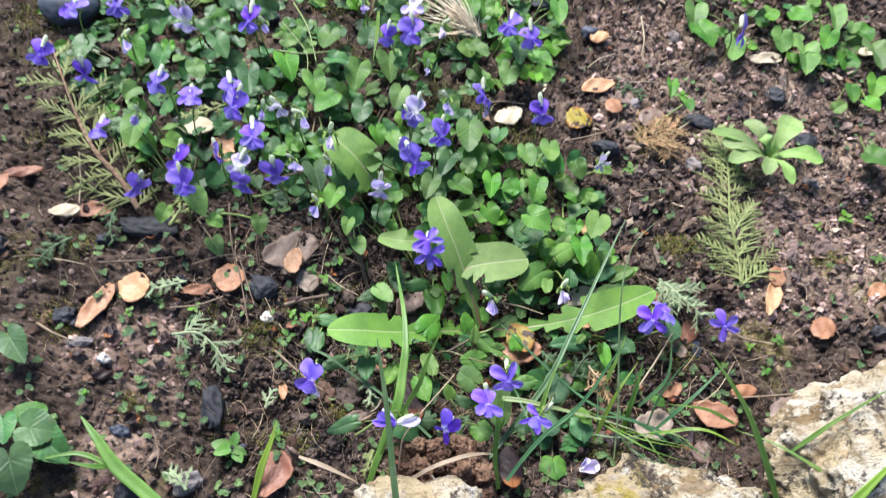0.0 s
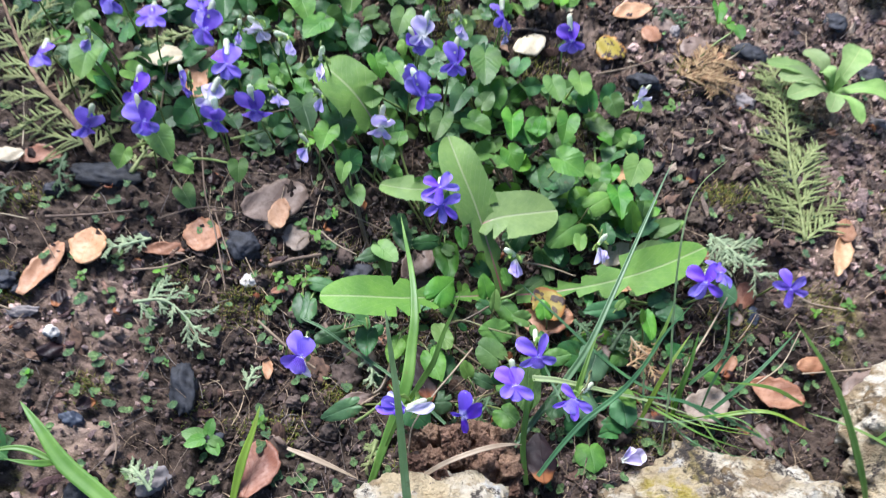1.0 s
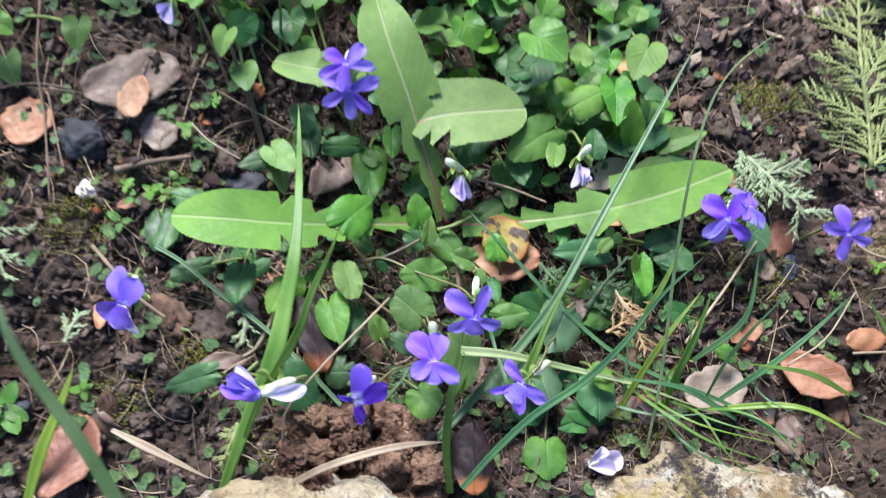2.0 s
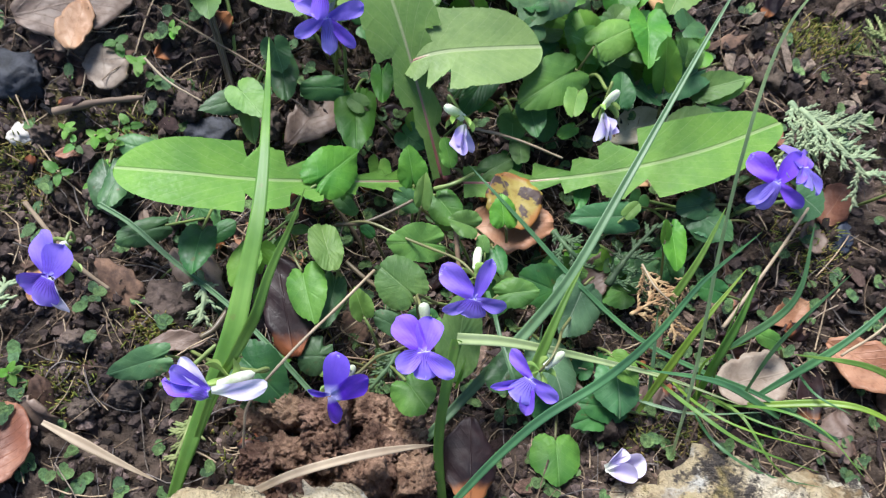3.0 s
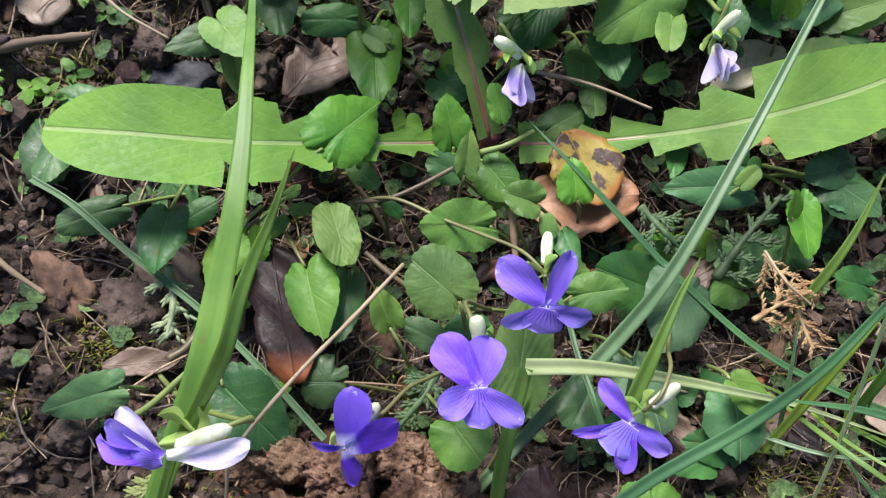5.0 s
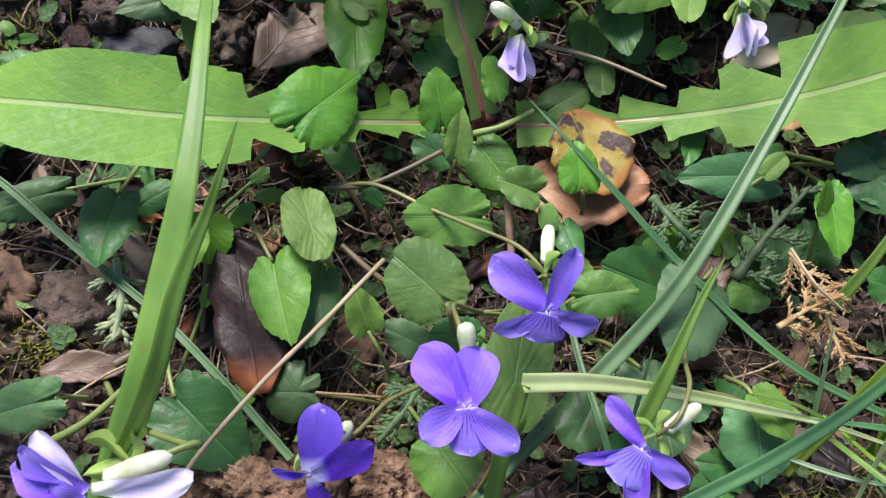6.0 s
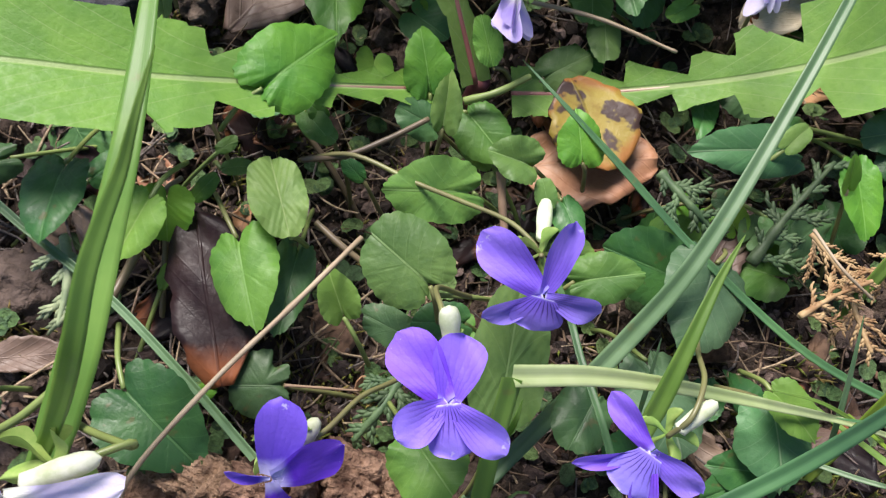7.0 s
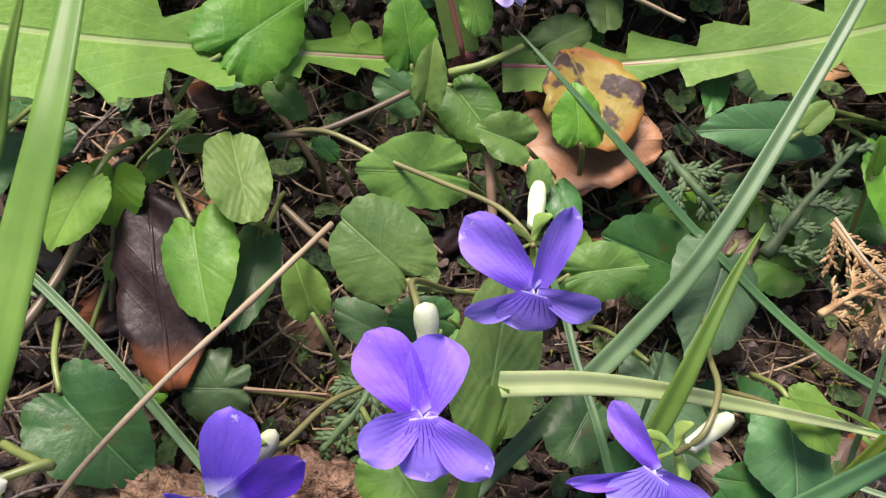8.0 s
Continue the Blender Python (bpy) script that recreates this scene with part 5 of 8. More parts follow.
leaf((0.0584, 0.3323, 0.0056), (0.0677, 0.3455, 0.0016), 0.0117, "green", 4)
leaf((0.0251, 0.2955, 0.0298), (0.0413, 0.2894, 0.0301), 0.0178, "green", 1)
leaf((0.0498, 0.3163, 0.0043), (0.055, 0.2988, 0.0049), 0.0152, "green", 4)
leaf((0.0709, 0.3203, 0.0136), (0.0677, 0.3006, 0.0151), 0.0154, "lime", 0)
leaf((0.0611, 0.2987, 0.0126), (0.065, 0.2785, 0.0183), 0.0127, "green", 1)
leaf((0.0452, 0.2961, 0.0045), (0.0476, 0.2737, 0.0095), 0.0160, "green", 1)
leaf((0.0324, 0.2992, 0.013), (0.0243, 0.2777, 0.018), 0.0158, "deep", 0)
leaf((0.0007, 0.2996, 0.0217), (0.0097, 0.2902, 0.0189), 0.0122, "green", 1)
leaf((-0.0227, 0.3096, 0.0246), (-0.0084, 0.3036, 0.0259), 0.0137, "green", 4)
leaf((-0.017, 0.3433, 0.0158), (-0.0061, 0.3313, 0.0131), 0.0161, "green", 4)
leaf((-0.0351, 0.3112, 0.0216), (-0.0355, 0.2923, 0.0255), 0.0119, "green", 1)
leaf((-0.0283, 0.3361, 0.016), (-0.0311, 0.3158, 0.0208), 0.0117, "deep", 1)
leaf((-0.069, 0.2604, 0.0119), (-0.062, 0.2479, 0.0171), 0.0097, "green", 0)
leaf((-0.0751, 0.2658, 0.0218), (-0.0732, 0.2547, 0.0235), 0.0078, "green", 2)
leaf((-0.0417, 0.2777, 0.0065), (-0.042, 0.2625, 0.0087), 0.0111, "green", 0)
leaf((-0.0491, 0.2336, 0.0087), (-0.0374, 0.2256, 0.0125), 0.0104, "green", 0)
leaf((-0.0439, 0.2501, 0.0118), (-0.038, 0.2424, 0.0082), 0.0087, "deep", 3)
leaf((-0.2242, 0.3519, 0.0296), (-0.2161, 0.3296, 0.0341), 0.0122, "deep", 4)
leaf((-0.2067, 0.3541, 0.0218), (-0.1954, 0.3432, 0.0194), 0.0119, "green", 3)
leaf((-0.2491, 0.3575, 0.0244), (-0.2346, 0.3389, 0.0262), 0.0144, "green", 1)
leaf((-0.284, 0.3596, 0.0139), (-0.2794, 0.3388, 0.0142), 0.0140, "deep", 0)
leaf((-0.2009, 0.3781, 0.0255), (-0.1866, 0.3628, 0.0253), 0.0138, "deep", 1)
leaf((-0.1613, 0.4167, 0.0147), (-0.1517, 0.3966, 0.0153), 0.0151, "green", 4)
leaf((-0.132, 0.4145, 0.0201), (-0.1294, 0.3897, 0.0241), 0.0148, "green", 3)
leaf((-0.1567, 0.3867, 0.0148), (-0.1438, 0.3666, 0.0171), 0.0162, "green", 2)
leaf((-0.1718, 0.3621, 0.0207), (-0.1632, 0.3396, 0.0237), 0.0147, "deep", 1)
leaf((-0.0932, 0.3596, 0.0175), (-0.0906, 0.3419, 0.0162), 0.0140, "deep", 3)
leaf((-0.0803, 0.3419, 0.0176), (-0.0728, 0.3309, 0.0149), 0.0106, "green", 2)
leaf((-0.1081, 0.2993, 0.02), (-0.0969, 0.2809, 0.025), 0.0147, "deep", 2)
leaf((-0.0884, 0.3022, 0.0159), (-0.0786, 0.2804, 0.0188), 0.0183, "deep", 4)
leaf((-0.0871, 0.2818, 0.0267), (-0.0862, 0.2649, 0.0294), 0.0124, "green", 4)
leaf((-0.0746, 0.3159, 0.0225), (-0.0698, 0.2983, 0.0266), 0.0117, "green", 3)
leaf((-0.0698, 0.3409, 0.0163), (-0.0598, 0.3265, 0.02), 0.0106, "green", 0)
leaf((-0.0233, 0.3607, 0.023), (-0.0181, 0.3349, 0.0256), 0.0171, "green", 0)
leaf((0.0148, 0.4994, 0.0195), (0.0206, 0.4725, 0.024), 0.0133, "green", 0)
leaf((-0.0052, 0.4388, 0.0248), (0.0003, 0.4167, 0.0291), 0.0138, "deep", 4)
leaf((-0.0369, 0.4801, 0.0188), (-0.0308, 0.4647, 0.0157), 0.0148, "green", 4)
leaf((-0.0448, 0.4736, 0.0222), (-0.045, 0.4478, 0.0253), 0.0132, "green", 0)
leaf((-0.1732, 0.2396, 0.029), (-0.1732, 0.229, 0.0256), 0.0100, "lime", 4)
leaf((-0.026, 0.1913, 0.0058), (-0.0237, 0.1833, 0.0026), 0.0095, "lime", 1)
leaf((0.0647, 0.3607, 0.0085), (0.075, 0.3591, 0.0115), 0.0112, "lime", 2)
leaf((0.1896, 0.5426, 0.0077), (0.1895, 0.5149, 0.0076), 0.0171, "green", 3)
leaf((0.2251, 0.5485, 0.0137), (0.2185, 0.5225, 0.0134), 0.0152, "green", 3)
leaf((0.204, 0.5255, 0.0124), (0.2043, 0.4884, 0.0181), 0.0201, "green", 4)
leaf((0.1944, 0.5617, 0.0116), (0.211, 0.5546, 0.0143), 0.0180, "green", 3)
leaf((0.2398, 0.5354, 0.0056), (0.2416, 0.5117, 0.0056), 0.0175, "green", 1)
leaf((0.2483, 0.5696, 0.005), (0.2624, 0.5563, 0.0084), 0.0197, "green", 4)
leaf((0.1216, 0.5192, 0.0135), (0.1352, 0.4986, 0.0154), 0.0207, "green", 1)
leaf((0.1205, 0.5489, 0.0067), (0.1227, 0.5234, 0.0047), 0.0182, "green", 2)
leaf((0.2271, 0.5772, 0.0133), (0.2294, 0.5488, 0.0179), 0.0159, "green", 2)
leaf((0.2577, 0.5476, 0.0107), (0.2642, 0.5169, 0.0153), 0.0214, "green", 4)
leaf((0.2403, 0.4977, 0.0098), (0.2425, 0.4818, 0.0085), 0.0115, "green", 0)
leaf((0.227, 0.4697, 0.0067), (0.2356, 0.4771, 0.0107), 0.0106, "lime", 4)
leaf((0.2622, 0.5155, 0.0076), (0.2583, 0.4927, 0.0068), 0.0160, "lime", 1)
leaf((0.2502, 0.487, 0.0082), (0.2604, 0.4776, 0.0112), 0.0140, "green", 1)
leaf((0.2471, 0.433, 0.0087), (0.2632, 0.4254, 0.013), 0.0204, "green", 4)
leaf((0.1554, 0.5248, 0.0043), (0.1507, 0.489, 0.0102), 0.0164, "green", 3)
leaf((0.1075, 0.4546, 0.0118), (0.1073, 0.4351, 0.0166), 0.0088, "green", 1)
leaf((0.1189, 0.439, 0.0129), (0.1218, 0.4261, 0.0154), 0.0088, "green", 0)
leaf((-0.2256, 0.1505, 0.0136), (-0.2076, 0.1367, 0.0181), 0.0151, "deep", 1)
leaf((-0.1949, 0.1066, 0.0118), (-0.1768, 0.1089, 0.0091), 0.0190, "deep", 0)
leaf((-0.1942, 0.0941, 0.013), (-0.181, 0.076, 0.0115), 0.0220, "deep", 2)
leaf((-0.1987, 0.109, 0.0058), (-0.1909, 0.1217, 0.0027), 0.0173, "green", 0)
leaf((-0.1892, 0.1066, 0.0049), (-0.1675, 0.0977, 0.0093), 0.0177, "deep", 2)
leaf((-0.2071, 0.1103, 0.0085), (-0.1983, 0.0965, 0.0119), 0.0127, "deep", 0)

def inside(x, y, ring):
    n, hit = len(ring), False
    for i in range(n):
        (ax, ay), (bx, by) = ring[i], ring[i - 1]
        if (ay > y) != (by > y) and x < (bx - ax) * (y - ay) / (by - ay) + ax:
            hit = not hit
    return hit


def fill_leaves(ring, n, low, high, size, seed, tones):
    """The crowd of leaves of a clump, under and between those set one by one."""
    r = random.Random(seed)
    x0, x1 = min(p[0] for p in ring), max(p[0] for p in ring)
    y0, y1 = min(p[1] for p in ring), max(p[1] for p in ring)
    done = 0
    while done < n:
        x, y = r.uniform(x0, x1), r.uniform(y0, y1)
        if not inside(x, y, ring):
            continue
        done += 1
        a, s = r.uniform(0, 6.283), size * r.uniform(0.65, 1.25)
        z = r.uniform(low, high)
        b = (x - math.sin(a) * s / 2, y - math.cos(a) * s / 2, z)
        t = (x + math.sin(a) * s / 2, y + math.cos(a) * s / 2, z + r.uniform(-0.35, 0.35) * s)
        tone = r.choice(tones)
        # Shade on the clump's left and light on its right, put into leaf tones.
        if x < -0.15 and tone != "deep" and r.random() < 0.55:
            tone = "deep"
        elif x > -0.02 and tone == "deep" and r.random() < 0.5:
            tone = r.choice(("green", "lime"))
        leaf(b, t, s * r.uniform(0.8, 1.05), tone, r.randrange(5), (r.uniform(-0.7, 0.7), r.uniform(-0.8, 0.4), 1), stalk=r.random() < 0.3)


CLUMP = [(-0.333, 0.382), (-0.252, 0.45), (0.015, 0.551), (0.03, 0.446), (-0.013, 0.414), (-0.013, 0.374), (0.026, 0.374), (0.068, 0.343), (0.081, 0.294), (0.042, 0.274), (0.007, 0.276), (-0.026, 0.266), (-0.051, 0.271), (-0.083, 0.273), (-0.121, 0.279), (-0.152, 0.269), (-0.19, 0.266), (-0.231, 0.294), (-0.276, 0.324)]
CORE = [(-0.06, 0.243), (0.023, 0.276), (0.088, 0.291), (0.108, 0.265), (0.101, 0.232), (0.088, 0.183), (0.062, 0.169), (0.034, 0.182), (-0.004, 0.181), (-0.026, 0.179), (-0.057, 0.198)]
CORNER = [(0.107, 0.603), (0.313, 0.666), (0.299, 0.53), (0.229, 0.506), (0.195, 0.506), (0.143, 0.5)]
fill_leaves(CLUMP, 330, 0.004, 0.020, 0.0112, 5, ("green", "deep", "green", "deep", "deep", "lime", "green", "deep"))
# Low layers mostly deep: the shade of the gaps is put into their colour.
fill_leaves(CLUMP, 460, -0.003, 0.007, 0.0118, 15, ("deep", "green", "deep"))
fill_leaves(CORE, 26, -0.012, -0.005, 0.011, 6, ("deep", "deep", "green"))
fill_leaves(CORNER, 70, 0.002, 0.012, 0.0105, 8, ("green", "green", "deep", "lime"))

violet((0.0258, 0.1701, 0.034), (-0.04, -0.17, 0.98), (-0.39, 0.89, 0.24), 0.0159, (0.0336, 0.1947), turns=(-33, 20, -118, 136, 178), longs=(1.22, 1.08, 0.98, 1.2, 0.92), wides=(1.02, 1.12, 1.15, 1.05, 1.1), seed=1, spur=((0.0239, 0.1778, 0.0325), (0.0222, 0.1816, 0.0340), 0.0030), path=[(0.0300, 0.1912, 0.0040), (0.0247, 0.1881, 0.0140), (0.0203, 0.1851, 0.0260), (0.0217, 0.1810, 0.0320)])
violet((0.0341, 0.1884, 0.0275), (0.15, -0.56, 0.81), (-0.29, 0.92, 0.25), 0.0171, (-0.0023, 0.2124), turns=(-50, 22, -116, 106, 194), longs=(1.3, 1.2, 1.12, 0.98, 0.62), wides=(0.95, 0.66, 0.74, 0.86, 1.2), seed=2, spur=((0.0325, 0.1971, 0.0230), (0.0316, 0.2042, 0.0200), 0.0027), path=[(-0.0095, 0.2057, -0.0020), (0.0, 0.2068, 0.0060), (0.0113, 0.2046, 0.0090), (0.0193, 0.2026, 0.0130), (0.0275, 0.2001, 0.0180), (0.0325, 0.1965, 0.0210)])
violet((0.0077, 0.1554, 0.025), (0.35, -0.61, 0.71), (-0.21, 0.94, 0.27), 0.0194, (0.0213, 0.1795), tone="deep", turns=(4, 70, -76, 150, 158), longs=(0.92, 0.92, 0.6, 0.5, 0.86), wides=(0.78, 0.90, 0.32, 0.4, 0.48), seed=3, spur=((0.0096, 0.1586, 0.0220), (0.0105, 0.1642, 0.0230), 0.0028), path=[(0.0226, 0.1781, 0.0020), (0.0184, 0.1729, 0.0100), (0.0149, 0.1690, 0.0150), (0.0122, 0.1632, 0.0200), (0.0093, 0.1591, 0.0220)])
violet((-0.0155, 0.146, 0.042), (-0.03, -0.67, 0.74), (0.9, 0.41, 0.15), 0.0228, (-0.0365, 0.1595), backs="01", turns=(9, -126, -152, -172, 176), longs=(0.98, 0.72, 0.95, 1.15, 0.5), wides=(0.50, 0.42, 1.2, 0.5, 0.5), label="side-lying violet flower with whitish petal backs on a stalk", seed=4)
violet((0.0526, 0.1728, 0.0290), (-0.18, -0.40, 0.88), (-0.29, 0.90, 0.30), 0.0150, (0.0694, 0.1975), turns=(-37, 130, -104, 188, 214), longs=(1.13, 1.08, 1.35, 1.2, 0.88), wides=(0.62, 0.72, 0.5, 0.9, 1.25), seed=5, spur=((0.0546, 0.1759, 0.0310), (0.0583, 0.1810, 0.0320), 0.0025), path=[(0.0629, 0.1991, 0.0040), (0.0582, 0.1890, 0.0220), (0.0566, 0.1833, 0.0310), (0.0553, 0.1779, 0.0330)])
violet((-0.0629, 0.1607, 0.031), (-0.1, -0.65, 0.76), (-0.17, 0.93, 0.33), 0.0205, (-0.0751, 0.1691), backs="3", turns=(-28, 22, -112, 158, 195), longs=(1.05, 0.8, 1, 0.95, 0.8), wides=(1, 1, 1, 0.6, 1), seed=6)
violet((0.1095, 0.2535, 0.016), (-0.27, -0.5, 0.82), (0.03, 0.94, 0.33), 0.0199, (0.109, 0.2667), turns=(-60, 20, -140, 120, 200), wides=(0.8, 0.8, 0.8, 0.8, 0.8), seed=7)
violet((0.1144, 0.2582, 0.02), (0.31, 0.13, 0.94), (-0.47, 0.83, 0.29), 0.0175, (0.1144, 0.2788), turns=(10, 60, -120, 160, 200), wides=(0.8, 0.8, 0.7, 0.8, 0.8), seed=8)
violet((0.149, 0.2592, 0.02), (0.16, -0.59, 0.79), (-0.25, 0.81, 0.53), 0.0194, (0.1448, 0.2688), turns=(-10, 60, -70, 110, 185), wides=(0.7, 0.7, 0.7, 0.6, 0.7), seed=9)
violet((-0.0253, 0.2463, 0.05), (-0.03, -0.3, 0.95), (-0.29, 0.88, 0.37), 0.0173, (-0.0274, 0.2567), turns=(-50, 35, -110, 95, 190), wides=(0.6, 0.7, 0.6, 0.7, 0.7), seed=10)
violet((-0.0231, 0.2421, 0.044), (0.16, -0.53, 0.83), (-0.12, 0.92, 0.38), 0.0201, (-0.0211, 0.245), turns=(-70, 60, -130, 125, 165), wides=(0.6, 0.6, 0.7, 0.6, 0.6), seed=11)
violet((0.0537, 0.2528, 0.024), (0.41, -0.91, -0.01), (-0.23, 0.92, 0.32), 0.0157, (0.048, 0.2793), tone="back", shut=0.75, seed=12)
violet((0.0176, 0.2428, 0.012), (0.48, -0.88, 0), (-0.44, 0.85, 0.3), 0.0169, (0.0114, 0.2719), tone="pale", shut=0.85, seed=13)
violet((-0.2815, 0.3518, 0.045), (0.01, -0.46, 0.89), (-0.07, 0.84, 0.54), 0.0204, (-0.2893, 0.3655), seed=100)
violet((-0.2562, 0.3626, 0.045), (0.22, -0.49, 0.84), (-0.41, 0.76, 0.51), 0.0199, (-0.2601, 0.3679), seed=101)
violet((-0.28, 0.3096, 0.045), (0.38, -0.6, 0.7), (0.1, 0.84, 0.54), 0.0182, (-0.272, 0.3182), seed=102)
violet((-0.2452, 0.2994, 0.05), (0.02, -1, -0.03), (-0.07, 0.84, 0.54), 0.0190, (-0.2398, 0.3081), shut=0.1, seed=103)
violet((-0.241, 0.3371, 0.045), (0.35, -0.91, -0.23), (0.19, 0.83, 0.53), 0.0161, (-0.2388, 0.3412), tone="pale", shut=0.6, seed=104)
violet((-0.209, 0.3597, 0.05), (0.02, -1, -0.07), (0.06, 0.84, 0.54), 0.0216, (-0.2068, 0.3738), tone="pale", shut=0.2, seed=105)
violet((-0.1728, 0.3727, 0.05), (-0.12, -0.74, 0.67), (-0.07, 0.84, 0.54), 0.0199, (-0.1724, 0.3851), seed=106)
violet((-0.1645, 0.3794, 0.045), (0.25, -0.94, -0.24), (-0.56, 0.68, 0.46), 0.0134, (-0.1617, 0.3823), tone="pale", shut=0.6, seed=107)
violet((-0.205, 0.3061, 0.05), (0.13, -0.52, 0.85), (0.01, 0.84, 0.54), 0.0173, (-0.2009, 0.3164), seed=108)
violet((-0.1825, 0.302, 0.05), (-0, -0.41, 0.91), (-0.33, 0.79, 0.52), 0.0184, (-0.1857, 0.3045), seed=109)
violet((-0.1614, 0.3129, 0.052), (0.01, -0.46, 0.89), (-0.38, 0.77, 0.51), 0.0191, (-0.1555, 0.3215), seed=110)
violet((-0.1557, 0.3028, 0.05), (0.23, -0.8, 0.56), (0.1, 0.84, 0.54), 0.0202, (-0.1522, 0.3171), seed=111)
violet((-0.2095, 0.2873, 0.04), (0.24, -0.96, -0.14), (-0.14, 0.83, 0.54), 0.0135, (-0.206, 0.3021), tone="pale", shut=0.55, seed=112)
violet((-0.2236, 0.2676, 0.045), (0.22, -0.49, 0.84), (-0.33, 0.79, 0.52), 0.0173, (-0.2253, 0.2809), seed=113)
violet((-0.1359, 0.2811, 0.055), (0.11, -0.43, 0.9), (-0.25, 0.81, 0.53), 0.0201, (-0.1368, 0.2962), seed=114)
violet((-0.1707, 0.2563, 0.05), (-0.13, -0.65, 0.75), (-0.16, 0.83, 0.54), 0.0180, (-0.1647, 0.2596), seed=115)
violet((-0.1632, 0.2455, 0.045), (0.18, -0.66, 0.73), (-0.44, 0.75, 0.5), 0.0179, (-0.169, 0.2506), seed=116)
violet((-0.1889, 0.2388, 0.04), (0.43, -0.9, 0.05), (-0.07, 0.84, 0.54), 0.0174, (-0.1815, 0.2469), shut=0.1, seed=117)
violet((-0.1538, 0.2702, 0.045), (-0.64, -0.74, 0.21), (-0.41, 0.76, 0.51), 0.0143, (-0.1518, 0.2764), seed=118)
violet((-0.1382, 0.2622, 0.05), (0.21, -0.74, 0.64), (0.1, 0.84, 0.54), 0.0163, (-0.1381, 0.2696), tone="pale", seed=119)
violet((-0.1331, 0.2559, 0.045), (0.33, -0.94, -0.07), (-0.18, 0.82, 0.54), 0.0175, (-0.1355, 0.2661), shut=0.15, seed=120)
violet((-0.1168, 0.2633, 0.05), (0.23, -0.97, -0.01), (-0.25, 0.81, 0.53), 0.0192, (-0.1154, 0.278), shut=0.1, seed=121)
violet((-0.1401, 0.3071, 0.05), (0.24, -0.95, -0.19), (-0.16, 0.83, 0.54), 0.0141, (-0.1372, 0.3221), tone="pale", shut=0.6, seed=122)
violet((-0.1309, 0.3111, 0.05), (0.24, -0.95, -0.19), (-0.49, 0.72, 0.49), 0.0173, (-0.1252, 0.327), tone="back", shut=0.5, seed=123)
violet((-0.1158, 0.3093, 0.05), (0.34, -0.92, -0.18), (-0.63, 0.64, 0.44), 0.0154, (-0.1131, 0.3135), tone="pale", shut=0.6, seed=124)
violet((-0.097, 0.2997, 0.05), (0.24, -0.95, -0.19), (-0.25, 0.81, 0.53), 0.0182, (-0.0912, 0.3152), tone="back", shut=0.6, seed=125)
violet((-0.1115, 0.2796, 0.045), (0.44, -0.87, -0.21), (-0.56, 0.68, 0.46), 0.0132, (-0.105, 0.2896), tone="pale", shut=0.7, seed=126)
violet((-0.0931, 0.2647, 0.03), (0.04, -0.97, -0.26), (0.1, 0.84, 0.54), 0.0139, (-0.0896, 0.2697), tone="pale", shut=0.7, seed=127)
violet((-0.0939, 0.2914, 0.035), (0.25, -0.94, -0.24), (-0.25, 0.81, 0.53), 0.0136, (-0.0886, 0.3014), tone="pale", shut=0.7, seed=128)
violet((-0.0599, 0.275, 0.045), (0.33, -0.94, 0.01), (-0.38, 0.77, 0.51), 0.0172, (-0.0633, 0.2779), tone="pale", shut=0.2, seed=129)
violet((-0.0447, 0.2957, 0.05), (0.21, -0.74, 0.64), (-0.63, 0.64, 0.44), 0.0193, (-0.0391, 0.3116), seed=130)
violet((-0.0483, 0.3033, 0.05), (-0.42, -0.87, 0.27), (-0.96, 0.21, 0.17), 0.0170, (-0.0549, 0.3165), shut=0.1, seed=131)
violet((-0.0344, 0.315, 0.055), (0.11, -0.43, 0.9), (-0.16, 0.83, 0.54), 0.0183, (-0.0358, 0.3191), seed=132)
violet((-0.0542, 0.3331, 0.05), (0.06, -0.91, 0.42), (0.01, 0.84, 0.54), 0.0170, (-0.0575, 0.3459), tone="pale", seed=133)
violet((-0.056, 0.3306, 0.045), (-0.21, -0.82, 0.53), (-0.56, 0.68, 0.46), 0.0139, (-0.05, 0.3332), seed=134)
violet((-0.0372, 0.3474, 0.05), (0.25, -0.94, -0.24), (-0.25, 0.81, 0.53), 0.0160, (-0.0354, 0.3501), tone="back", shut=0.65, seed=135)
violet((-0.0784, 0.4214, 0.05), (0.04, -0.54, 0.84), (-0.25, 0.81, 0.53), 0.0201, (-0.0749, 0.4281), tone="pale", seed=136)
violet((-0.0879, 0.3936, 0.045), (0.31, -0.71, 0.64), (-0.07, 0.84, 0.54), 0.0156, (-0.0818, 0.4093), seed=137)
violet((-0.0735, 0.3963, 0.05), (0.18, -0.66, 0.73), (-0.16, 0.83, 0.54), 0.0202, (-0.0735, 0.4123), seed=138)
violet((-0.0579, 0.4201, 0.04), (0.25, -0.94, -0.24), (0.1, 0.84, 0.54), 0.0168, (-0.0609, 0.4232), tone="back", shut=0.6, seed=139)
violet((-0.0169, 0.3679, 0.04), (0.8, -0.37, 0.47), (0.1, 0.84, 0.54), 0.0192, (-0.0153, 0.3704), seed=140)
violet((-0.0147, 0.3682, 0.03), (0.25, -0.94, -0.24), (-0.07, 0.84, 0.54), 0.0121, (-0.0195, 0.3759), tone="back", shut=0.6, seed=141)
violet((0.0212, 0.37, 0.035), (0.29, -0.64, 0.71), (-0.41, 0.76, 0.51), 0.0194, (0.023, 0.3742), seed=142)
